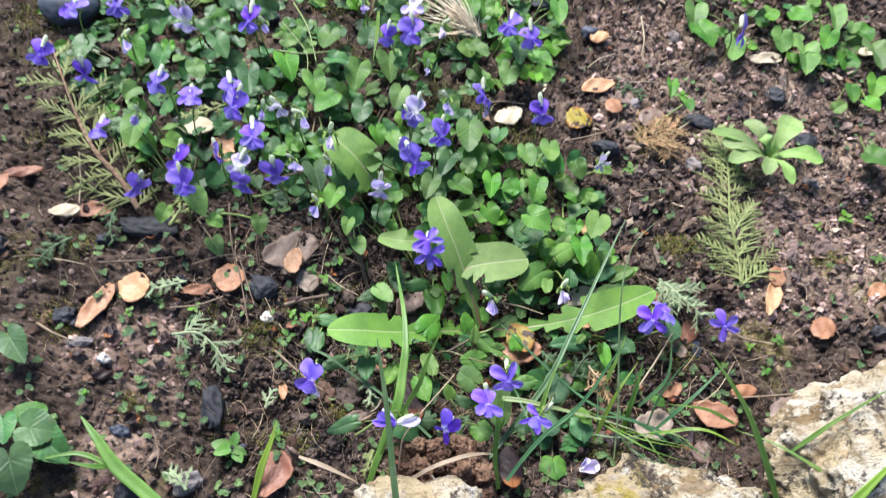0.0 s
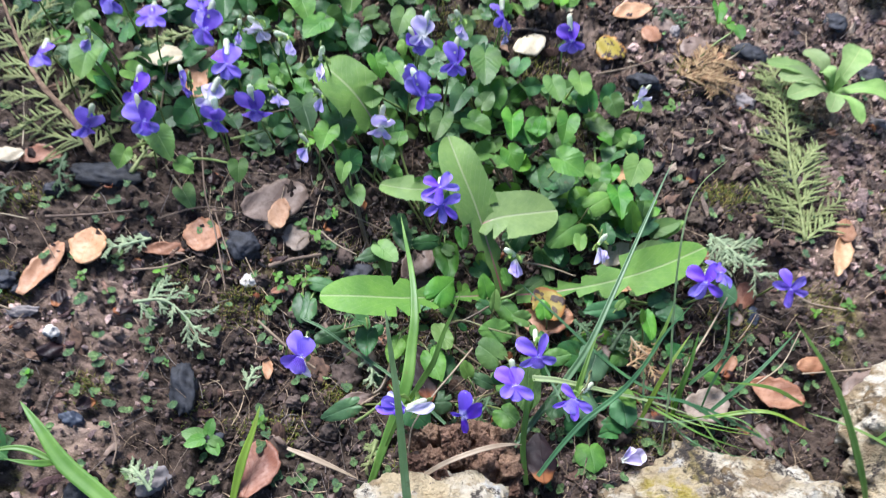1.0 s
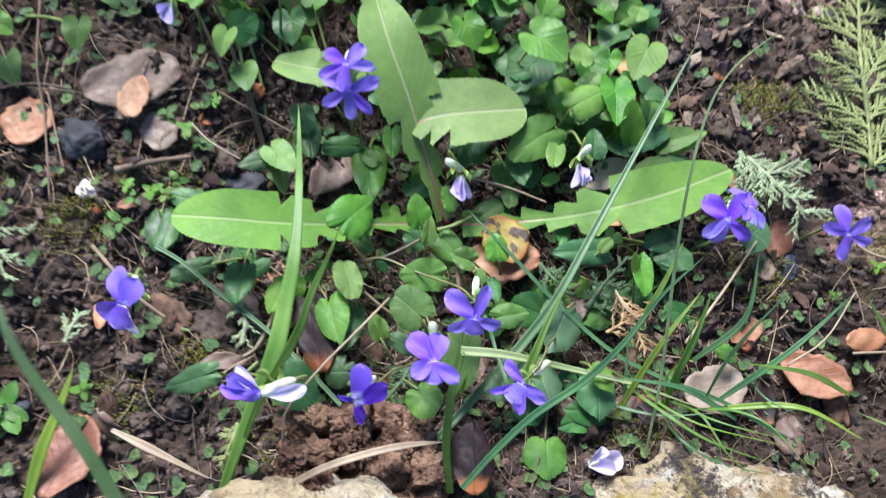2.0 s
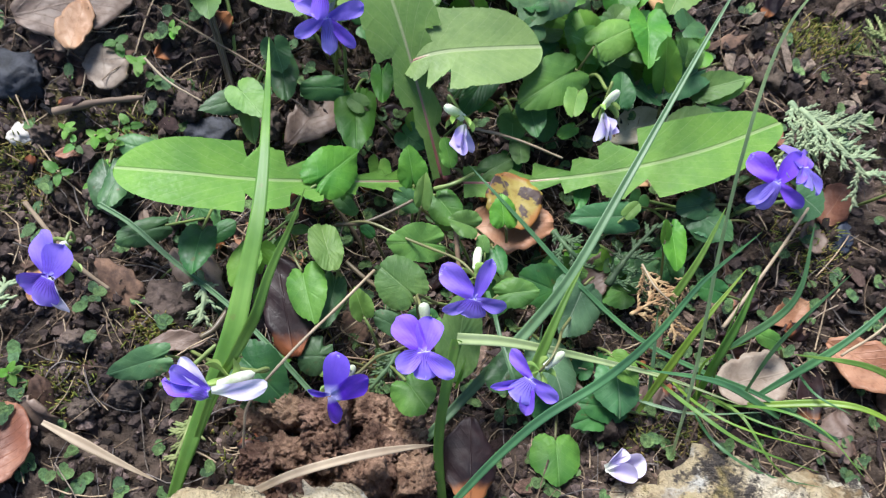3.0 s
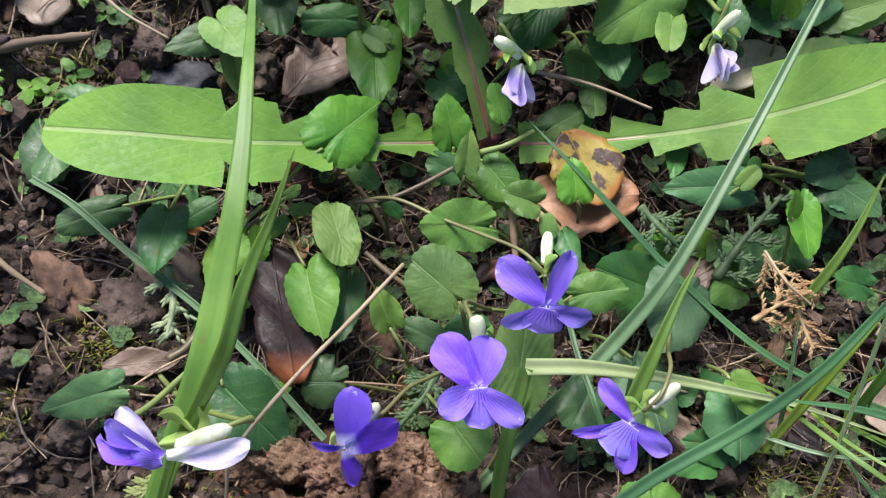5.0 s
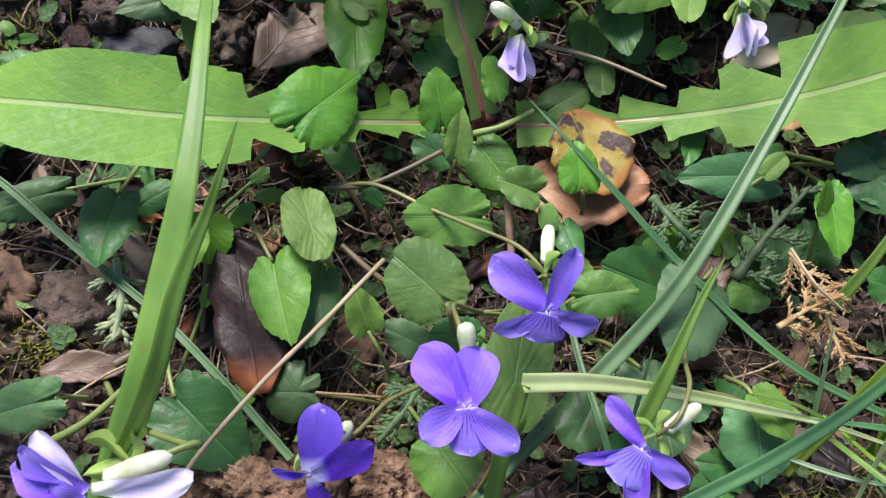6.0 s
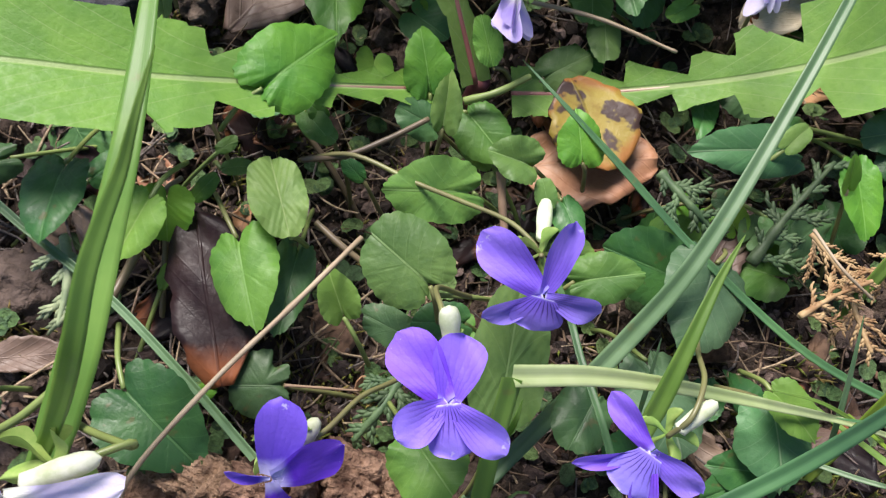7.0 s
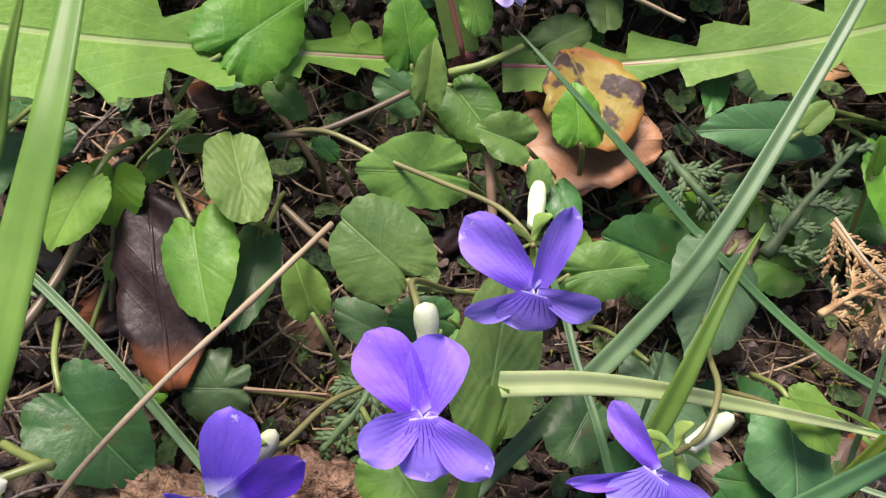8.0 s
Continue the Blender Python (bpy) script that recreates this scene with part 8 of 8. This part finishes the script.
stone("pebble", (0.2145, 0.4043), (0.0122, 0.0081, 0.0080), PEBBLE, "grey-brown pebble on soil", "pebble", turn=1, seed=33, subdiv=4, facets=5, rough=0.3, group='pebbles')
stone("pebble", (0.0847, 0.4312), (0.0084, 0.0084, 0.0060), PEBBLE, "grey-brown pebble on soil", "pebble", turn=-6, seed=34, subdiv=4, facets=5, rough=0.3, group='pebbles')
stone("pebble", (-0.1362, 0.2238), (0.0069, 0.0048, 0.0050), PEBBLE, "grey-brown pebble on soil", "pebble", turn=-21, seed=35, subdiv=4, facets=5, rough=0.3, group='pebbles')
stone("charcoal_lump", (-0.0553, 0.2222), (0.0156, 0.0115, 0.0120), CHARCOAL, "black charcoal lump in the soil", "charcoal lump", turn=-22, seed=36, subdiv=4, facets=5, rough=0.25, group='charcoal_lumps')
stone("soil_clod", (-0.0467, 0.1704), (0.0143, 0.0124, 0.0080), CLOD, "crumbly brown clod of soil", "soil clod", turn=7, seed=37, subdiv=4, rough=0.4, freq=2.8, sink=0.4, grain=0.12, group='soil clods')
stone("soil_clod", (-0.0779, 0.193), (0.0081, 0.0068, 0.0080), CLOD, "crumbly brown clod of soil", "soil clod", turn=50, seed=38, subdiv=4, rough=0.4, freq=2.8, sink=0.4, grain=0.12, group='soil clods')
stone("soil_clod", (-0.0432, 0.2352), (0.0115, 0.0101, 0.0080), CLOD, "crumbly brown clod of soil", "soil clod", turn=62, seed=39, subdiv=4, rough=0.4, freq=2.8, sink=0.4, grain=0.12, group='soil clods')
stone("soil_clod", (-0.0637, 0.2275), (0.0100, 0.0085, 0.0080), CLOD, "crumbly brown clod of soil", "soil clod", turn=55, seed=40, subdiv=4, rough=0.4, freq=2.8, sink=0.4, grain=0.12, group='soil clods')
stone("soil_clod", (-0.064, 0.2069), (0.0075, 0.0057, 0.0080), CLOD, "crumbly brown clod of soil", "soil clod", turn=12, seed=41, subdiv=4, rough=0.4, freq=2.8, sink=0.4, grain=0.12, group='soil clods')
stone("soil_clod", (0.0039, 0.1843), (0.0117, 0.0099, 0.0080), CLOD, "crumbly brown clod of soil", "soil clod", turn=49, seed=42, subdiv=4, rough=0.4, freq=2.8, sink=0.4, grain=0.12, group='soil clods')
stone("soil_clod", (0.0186, 0.1848), (0.0081, 0.0072, 0.0080), CLOD, "crumbly brown clod of soil", "soil clod", turn=25, seed=43, subdiv=4, rough=0.4, freq=2.8, sink=0.4, grain=0.12, group='soil clods')
stone("soil_clod", (-0.0648, 0.1519), (0.0076, 0.0063, 0.0080), CLOD, "crumbly brown clod of soil", "soil clod", turn=-16, seed=44, subdiv=4, rough=0.4, freq=2.8, sink=0.4, grain=0.12, group='soil clods')
stone("soil_clod", (-0.046, 0.1432), (0.0100, 0.0075, 0.0080), CLOD, "crumbly brown clod of soil", "soil clod", turn=-20, seed=45, subdiv=4, rough=0.4, freq=2.8, sink=0.4, grain=0.12, group='soil clods')
stone("soil_clod", (-0.0557, 0.1357), (0.0074, 0.0062, 0.0080), CLOD, "crumbly brown clod of soil", "soil clod", turn=-18, seed=46, subdiv=4, rough=0.4, freq=2.8, sink=0.4, grain=0.12, group='soil clods')
stone("soil_clod", (0.0202, 0.182), (0.0068, 0.0068, 0.0080), CLOD, "crumbly brown clod of soil", "soil clod", turn=-1, seed=47, subdiv=4, rough=0.4, freq=2.8, sink=0.4, grain=0.12, group='soil clods')
stone("soil_clod", (-0.0975, 0.2038), (0.0069, 0.0055, 0.0080), CLOD, "crumbly brown clod of soil", "soil clod", turn=-13, seed=48, subdiv=4, rough=0.4, freq=2.8, sink=0.4, grain=0.12, group='soil clods')
sprig([(0.0792, 0.2203, 0.004), (0.0843, 0.2164, 0.004), (0.0895, 0.2115, 0.004)], 0.0083, NEEDLE_DRY, "dry brown curled conifer spray", seed=0, fronds=9, wood=False, fine=False, girth=0.0005)
sprig([(0.0932, 0.2211, 0.006), (0.0889, 0.2142, 0.006), (0.0844, 0.2094, 0.006)], 0.0081, NEEDLE_DRY, "dry brown curled conifer spray", seed=1, fronds=9, wood=False, fine=False, girth=0.0005)
sprig([(0.0781, 0.2038, 0.008), (0.0833, 0.2092, 0.008), (0.0889, 0.2137, 0.008)], 0.0080, NEEDLE_DRY, "dry brown curled conifer spray", seed=2, fronds=9, wood=False, fine=False, girth=0.0005)
sprig([(0.0871, 0.2129, 0.004), (0.0902, 0.2074, 0.004), (0.0931, 0.203, 0.004)], 0.0081, NEEDLE_DRY, "dry brown curled conifer spray", seed=3, fronds=9, wood=False, fine=False, girth=0.0005)
sprig([(-0.1978, 0.2454, 0.006), (-0.2151, 0.261, 0.008), (-0.2361, 0.2736, 0.012), (-0.2538, 0.29, 0.016), (-0.2727, 0.3117, 0.02), (-0.2977, 0.3423, 0.02)], 0.0451, NEEDLE_PALE, "yellowish green fallen conifer branch with sprays", seed=4, fronds=22, girth=0.0022)
sprig([(0.1649, 0.3012, 0.004), (0.161, 0.3222, 0.006), (0.1531, 0.3424, 0.012), (0.1537, 0.3753, 0.006), (0.1509, 0.3994, 0.006), (0.1422, 0.4202, 0.006)], 0.0400, NEEDLE_PALE, "pale yellow-green fallen conifer spray", seed=5, fronds=46, wood=False)
sprig([(0.1166, 0.2877, 0.006), (0.1269, 0.2794, 0.008), (0.1419, 0.2711, 0.006)], 0.0270, NEEDLE_GREY, "pale grey-green conifer spray", seed=6, fronds=10, wood=False)
sprig([(-0.1477, 0.1761, 0.004), (-0.1344, 0.1796, 0.006), (-0.1205, 0.1731, 0.006), (-0.1106, 0.1631, 0.004)], 0.0229, NEEDLE_GREY, "pale dry conifer spray on the soil", seed=7, fronds=10, wood=False)
sprig([(-0.1534, 0.2092, 0.004), (-0.1605, 0.2032, 0.006), (-0.1689, 0.1981, 0.006)], 0.0159, NEEDLE_GREY, "small pale conifer spray", seed=8, fronds=8, wood=False)
sprig([(-0.1739, 0.3277, 0.02), (-0.1835, 0.3151, 0.022), (-0.1958, 0.3105, 0.02)], 0.0140, NEEDLE_PALE, "small yellow-green conifer spray", seed=9, fronds=9, wood=False)
sprig([(0.071, 0.4513, 0.004), (0.0797, 0.4418, 0.006), (0.0909, 0.4396, 0.004)], 0.0161, NEEDLE, "small green conifer spray", seed=10, fronds=8, wood=False)
sprig([(-0.0394, 0.1794, 0.002), (-0.035, 0.1726, 0.004), (-0.0338, 0.1656, 0.003)], 0.0100, NEEDLE_GREY, "small grey-green conifer spray", seed=11, fronds=7, wood=False)
sprig([(-0.0247, 0.1418, 0.006), (-0.0249, 0.1362, 0.006), (-0.0259, 0.1286, 0.004)], 0.0093, NEEDLE_PALE, "pale green conifer spray", seed=12, fronds=8, wood=False)
sprig([(0.1141, 0.2903, 0.004), (0.1201, 0.2833, 0.006), (0.1288, 0.2766, 0.006)], 0.0217, NEEDLE_GREY, "pale grey-green conifer spray by the dandelion", seed=13, fronds=8, wood=False)
sprig([(0.0523, 0.2241, 0), (0.0577, 0.2194, 0.002), (0.0642, 0.2164, 0)], 0.0116, NEEDLE, "green conifer spray under the leaves", seed=14, fronds=8, wood=False)
sprig([(0.0716, 0.2131, 0), (0.0749, 0.2226, 0.003), (0.0815, 0.2356, 0.003)], 0.0127, NEEDLE, "dark green conifer spray under the leaves", seed=15, fronds=9, wood=False)
sprig([(0.0195, 0.1754, 0), (0.0182, 0.1698, 0.002), (0.0154, 0.1632, 0)], 0.0115, NEEDLE, "dark green conifer spray under the leaves", seed=16, fronds=8, wood=False)
sprig([(-0.2114, 0.2434, 0.004), (-0.2083, 0.2304, 0.006), (-0.2027, 0.2211, 0.004)], 0.0132, NEEDLE, "small green conifer spray", seed=17, fronds=7, wood=False)
sprig([(-0.1773, 0.2413, 0.004), (-0.175, 0.2534, 0.006), (-0.1719, 0.263, 0.006)], 0.0135, NEEDLE_PALE, "small yellowish conifer spray", seed=18, fronds=7, wood=False)
sprig([(-0.2253, 0.2183, 0.004), (-0.2324, 0.2068, 0.006), (-0.237, 0.1949, 0.004)], 0.0160, NEEDLE, "small green conifer spray", seed=19, fronds=8, wood=False)
sprig([(-0.1077, 0.0993, 0.004), (-0.1136, 0.1038, 0.006), (-0.1197, 0.1071, 0.004)], 0.0111, NEEDLE_GREY, "small pale conifer spray", seed=20, fronds=7, wood=False)
sprig([(-0.0858, 0.1504, 0.002), (-0.0859, 0.1555, 0.003), (-0.0847, 0.1608, 0.003)], 0.0102, NEEDLE_GREY, "tiny pale conifer tip", seed=21, fronds=5, wood=False)
sprig([(0.0892, 0.3939, 0.004), (0.1014, 0.4041, 0.006), (0.1162, 0.4186, 0.006)], 0.0310, NEEDLE_DRY, "tangle of dry brown moss and fibres", seed=22, fronds=14, wood=False, fine=False, girth=0.0005)
sprig([(0.0935, 0.4112, 0.004), (0.1057, 0.4002, 0.006), (0.1143, 0.3901, 0.006)], 0.0270, NEEDLE_DRY, "tangle of dry brown moss and fibres", seed=23, fronds=12, wood=False, fine=False, girth=0.0005)


def seedling(at, size, seed):
    """A little plant with round first leaves in pairs."""
    r = random.Random(seed)
    z = soil(*at)
    root = thing("seedling", (at[0], at[1], z), "tiny seedling with round green leaves on soil", "seedling", "seedlings")
    turn = r.uniform(0, 3)
    part("stalk", tube_mesh("stalk", [(at[0], at[1], z - 0.001), (at[0], at[1], z + 0.002), (at[0], at[1], z + 0.004)], 0.0005, 0.0004, STALK, n=4, sides=5), root)
    for i in range(r.choice((3, 4, 4, 5))):
        a = turn + i * 1.9 + r.uniform(-0.3, 0.3)
        d = Vector((math.sin(a), math.cos(a), r.uniform(-0.1, 0.25)))
        p = Vector((at[0], at[1], z + 0.0035 + 0.0006 * i)) + d * size * 0.12
        s = size * 0.5 * r.uniform(0.7, 1.1)
        part("leaf", ROUNDS[seed % 2], root, basis(p, d, (0, 0, 1), s * 0.72, s, s))


seedling((-0.0956, 0.1269), 0.0168, 0)
seedling((-0.1438, 0.1965), 0.0076, 1)
seedling((-0.1739, 0.1821), 0.0050, 2)
seedling((-0.0756, 0.1386), 0.0059, 3)
seedling((0.2371, 0.3818), 0.0099, 5)
seedling((0.2547, 0.3873), 0.0068, 6)
seedling((0.118, 0.4539), 0.0106, 7)
seedling((0.1908, 0.2727), 0.0081, 8)
seedling((0.1737, 0.264), 0.0054, 9)
seedling((0.184, 0.2518), 0.0066, 10)
seedling((-0.0834, 0.2085), 0.0077, 11)
seedling((-0.0736, 0.2039), 0.0070, 12)
seedling((-0.1777, 0.1328), 0.0041, 13)
seedling((-0.1249, 0.1542), 0.0036, 14)
seedling((0.2174, 0.3662), 0.0060, 15)
seedling((0.2542, 0.3499), 0.0073, 16)
seedling((0.1605, 0.2489), 0.0046, 17)
seedling((0.0885, 0.3741), 0.0099, 18)
seedling((-0.1751, 0.1811), 0.0044, 19)
seedling((0.2239, 0.3363), 0.0051, 20)
seedling((-0.075, 0.2462), 0.0060, 21)
seedling((-0.0771, 0.2156), 0.0071, 40)
seedling((-0.0773, 0.2078), 0.0061, 41)
seedling((-0.0868, 0.2033), 0.0067, 42)
seedling((-0.0767, 0.1969), 0.0097, 43)
seedling((-0.0882, 0.1945), 0.0081, 44)
seedling((-0.0794, 0.2319), 0.0064, 45)
seedling((-0.0881, 0.2365), 0.0070, 46)
seedling((-0.0909, 0.2069), 0.0052, 47)
seedling((-0.0744, 0.23), 0.0057, 48)


def dry_tuft(a, b):
    """A fan of dry straw, held at one end."""
    root = thing("dry_grass_tuft", a, "fanned tuft of pale dry straw on the violets", "dry grass")
    a, b = Vector(a), Vector(b)
    r = random.Random(4)
    for i in range(44):
        e = b + Vector((r.gauss(0, 0.013), r.gauss(0, 0.013), r.uniform(-0.006, 0.008)))
        part("straw", blade_mesh("straw", [a + Vector((r.gauss(0, 0.0012), r.gauss(0, 0.0012), 0)), a.lerp(e, 0.5) + Vector((0, 0, r.uniform(0, 0.004))), e], 0.0017, STRAW_PALE, n=10, taper=0.9), root)


dry_tuft((-0.0347, 0.4443, 0.02), (-0.0687, 0.4535, 0.03))

# ---- loose bits of the soil ----
scatter("soil_crumbs", CRUMB, "loose brown soil crumbs", "soil", 42000, 0.0008, (1, 1, 0.8), 1, 0.5, 0.35, share=0.25)
scatter("bark_mulch", MULCH, "bits of brown bark and rotted leaves", "bark mulch", 3800, 0.00105, (2.0, 0.8, 0.28), 1, 0.6, 0.2, 0.45, share=0.12, spread=0.55)

scatter("dry_litter", DRY_BITS, "pale dry bits of bark, straw and leaf on the open soil", "plant litter", 4200, 0.00105, (1.9, 0.8, 0.35), 1, 0.6, 0.2, 0.4, spread=0.6, area=(0.06, 0.34, 0.30, 0.66))
scatter("soil_clumps", CRUMB, "lumpy brown clumps of soil on the open bed", "soil", 4200, 0.0015, (1, 0.9, 0.7), 2, 0.6, 0.35, spread=0.5, area=(0.04, 0.34, 0.28, 0.66))


def fallen_petals(at, size):
    """A dropped, crumpled flower: two whitish petals with a trace of violet."""
    z = soil(*at)
    root = thing("fallen_petals", (at[0], at[1], z), "crumpled white fallen petals by the stone", "petal")
    for i, (turn, up, roll) in enumerate(((60, 0.25, 0.5), (95, 0.55, -0.4), (20, 0.1, 0.2))):
        a = radians(turn)
        part("petal", LIMP["back"][i], root, basis(Vector((at[0], at[1], z + 0.003 + 0.001 * i)), (math.sin(a), math.cos(a), up * 0.6), (roll, 0, 1), size * (0.6 - 0.15 * i), size * (1 - 0.2 * i), size * 0.8))


fallen_petals((0.0831, 0.1625), 0.0110)


def loose_pieces(name, material, label, category, n, size, shape, subdiv, rough, variants=14):
    """Pieces that one could pick up, each an object of its own on one of a few shared meshes."""
    v, f = ico(subdiv)
    kinds = [mesh_of(name, crag(v, shape, rough, 700 + i), f.tolist(), material) for i in range(variants)]
    x, y = in_view(n, 1.0, 0.12)
    for i in range(n):
        s = size * math.exp(min(0.7, nrg.normal(0, 0.4)))
        m = pose(x[i], y[i], soil(x[i], y[i]) + s * shape[2] * 0.35, nrg.normal(0, 18), nrg.normal(0, 18), nrg.uniform(0, 360)) @ Matrix.Scale(s, 4)
        solo(name, kinds[i % variants], m, label, category, name + "s")


FLAKE = plain("bark_flake_brown", (0.050, 0.028, 0.020), (0.160, 0.092, 0.060), 260.0, 0.85, 0.6, each=0.5)
LUMP = plain("soil_lump_brown", (0.030, 0.022, 0.017), (0.095, 0.071, 0.056), 320.0, 0.95, 0.9, dist=0.0015, each=0.3, spec=0.2)


def leaf_fragments(n, m):
    """Bits of dead leaves, curled and tilted, that lie under the plants."""
    r = random.Random(31)
    kinds = []
    for i in range(9):
        # Mostly DRY_DARK, which puts the shade between the plants into the fragments' colour.
        ob = dry_leaf((0, 0), 0.012, r.uniform(0.006, 0.010), 0, (DRY_DULL, DRY_DARK, DRY_DARK, DRY_DARK, DRY_RED)[i % 5], "", curl=r.uniform(-0.7, 0.7), seed=200 + i, blunt=0.5, crumple=0.05)
        kinds.append(ob.data)
        bpy.data.objects.remove(ob)
    for i in range(n + m):
        x, y = (r.gauss(0.02, 0.075), r.gauss(0.205, 0.05)) if i < n else (r.uniform(-0.36, 0.30), r.uniform(0.08, 0.60))
        m = pose(x, y, soil(x, y) + 0.0025, r.gauss(0, 22), r.gauss(0, 22), r.uniform(0, 360)) @ Matrix.Scale(r.uniform(0.6, 1.3) if i < n else r.uniform(0.4, 0.9), 4)
        solo("leaf_fragment", kinds[i % 9], m, "curled fragment of a dead brown leaf on soil", "dead leaf", "leaf fragments")


leaf_fragments(70, 120)
loose_pieces("bark_flake", FLAKE, "thin brown flake of bark lying on soil", "bark", 280, 0.0032, (1.7, 0.75, 0.16), 3, 0.5)
loose_pieces("soil_lump", LUMP, "small crumbly brown lump of soil", "soil lump", 200, 0.0026, (1, 0.9, 0.75), 3, 0.6)


def scatter_sticks(n):
    verts, faces = [], []
    x, y = in_view(n)
    x[:n // 4], y[:n // 4] = nrg.uniform(0.06, 0.34, n // 4), nrg.uniform(0.28, 0.64, n // 4)
    for i in range(n):
        long, a = 0.006 * math.exp(nrg.normal(0, 0.6)), nrg.uniform(0, 6.28)
        p = Vector((x[i], y[i], soil(x[i], y[i]) + 0.0012))
        d = Vector((math.sin(a), math.cos(a), nrg.normal(0, 0.15)))
        side = d.cross(Vector((0, 0, 1))).normalized()
        bend = side * long * nrg.normal(0, 0.25)
        w = nrg.uniform(0.00010, 0.00028)
        o = len(verts)
        for k in range(5):
            t = k / 4 - 0.5
            c = p + d * long * 2 * t + bend * (4 * t * t)
            up = Vector((0, 0, 1))
            verts += [c + side * w, c + up * w, c - side * w, c - up * w]
        for k in range(4):
            for j in range(4):
                q = (j + 1) % 4
                faces.append((o + k * 4 + j, o + k * 4 + q, o + k * 4 + 4 + q, o + k * 4 + 4 + j))
    solo("root_fibres", mesh_of("root_fibres", verts, faces, STICKS), None, "fine dry root fibres and plant stems", "plant debris", kind="stuff")


scatter_sticks(6500)


def moss_patches():
    """Tufts of short moss shoots in patches."""
    verts, faces = [], []
    r = random.Random(12)
    spots = [(r.uniform(-0.36, 0.30), r.uniform(0.08, 0.56), r.uniform(0.008, 0.024)) for _ in range(46)]
    spots += [(r.gauss(0.02, 0.07), r.gauss(0.19, 0.045), r.uniform(0.005, 0.013)) for _ in range(26)]
    spots += [(-0.0477, 0.1617, 0.01), (-0.0477, 0.1617, 0.01), (0.1251, 0.323, 0.014), (0.1251, 0.323, 0.014), (0.1332, 0.2506, 0.016), (0.1332, 0.2506, 0.016), (-0.0992, 0.1975, 0.012), (-0.0992, 0.1975, 0.012), (-0.075, 0.2164, 0.01), (-0.075, 0.2164, 0.01), (-0.0654, 0.1394, 0.012), (-0.0654, 0.1394, 0.012), (-0.0434, 0.2319, 0.008), (-0.0434, 0.2319, 0.008), (0.089, 0.1745, 0.01), (0.089, 0.1745, 0.01), (-0.2081, 0.1685, 0.016), (-0.2081, 0.1685, 0.016), (-0.1028, 0.1882, 0.016), (-0.1028, 0.1882, 0.016), (0.1214, 0.3229, 0.014), (0.1214, 0.3229, 0.014), (-0.1538, 0.1346, 0.012), (-0.1538, 0.1346, 0.012), (0.1, 0.3983, 0.016), (0.1, 0.3983, 0.016), (0.2242, 0.343, 0.014), (0.2242, 0.343, 0.014), (-0.046, 0.1612, 0.008), (-0.046, 0.1612, 0.008), (0.093, 0.2046, 0.007), (0.093, 0.2046, 0.007), (0.0156, 0.1723, 0.006), (0.0156, 0.1723, 0.006)]
    for cx, cy, rad in spots:
        for _ in range(int(210 * (rad / 0.016) ** 2)):
            a, q = r.uniform(0, 6.283), rad * math.sqrt(r.random()) * r.uniform(0.5, 1.2)
            x, y = cx + math.sin(a) * q, cy + math.cos(a) * q * 0.8
            z = soil(x, y)
            h = r.uniform(0.0018, 0.0055)
            lean = Vector((r.gauss(0, 0.5), r.gauss(0, 0.5), 1)).normalized() * h
            w = r.uniform(0.00010, 0.00024)
            s = Vector((math.cos(a), math.sin(a), 0)) * w
            u = Vector((-math.sin(a), math.cos(a), 0)) * w
            p = Vector((x, y, z - 0.0005))
            o = len(verts)
            verts += [p + s, p + u, p - s, p - u, p + lean * 0.6 + s * 1.3, p + lean * 0.6 + u * 1.3, p + lean * 0.6 - s * 1.3, p + lean * 0.6 - u * 1.3, p + lean]
            for j in range(4):
                k = (j + 1) % 4
                faces += [(o + j, o + k, o + 4 + k, o + 4 + j), (o + 4 + j, o + 4 + k, o + 8)]
    solo("moss", mesh_of("moss", verts, faces, MOSS), None, "patches of short yellow-green moss on soil", "moss", kind="stuff")


moss_patches()


def ground_cover(n):
    """Sprinkled tiny weeds: pairs of small round leaves close to the soil."""
    verts, faces = [], []
    r = random.Random(21)
    x, y = in_view(n, 1.3)
    for i in range(n):
        if r.random() > 0.35 + 0.65 * (value_noise(x[i], y[i], 18, 9) > 0.52):
            continue
        z = soil(x[i], y[i]) + r.uniform(0.001, 0.004)
        for _ in range(r.choice((2, 3, 4))):
            a = r.uniform(0, 6.283)
            d, s = Vector((math.sin(a), math.cos(a), r.uniform(-0.1, 0.4))), r.uniform(0.0009, 0.0023)
            side = d.cross(Vector((0, 0, 1))).normalized()
            c = Vector((x[i], y[i], z)) + d * s * 0.6
            o = len(verts)
            verts.append(c)
            for k in range(8):
                b = k * math.pi / 4
                verts.append(c + d * math.cos(b) * s + side * math.sin(b) * s * 0.72 + Vector((0, 0, 0.18 * s)))
            for k in range(8):
                faces.append((o, o + 1 + k, o + 1 + (k + 1) % 8))
    solo("ground_weeds", mesh_of("ground_weeds", verts, faces, SEEDLING), None, "sprinkled tiny green weed leaves on soil", "weed", kind="stuff")


ground_cover(2300)
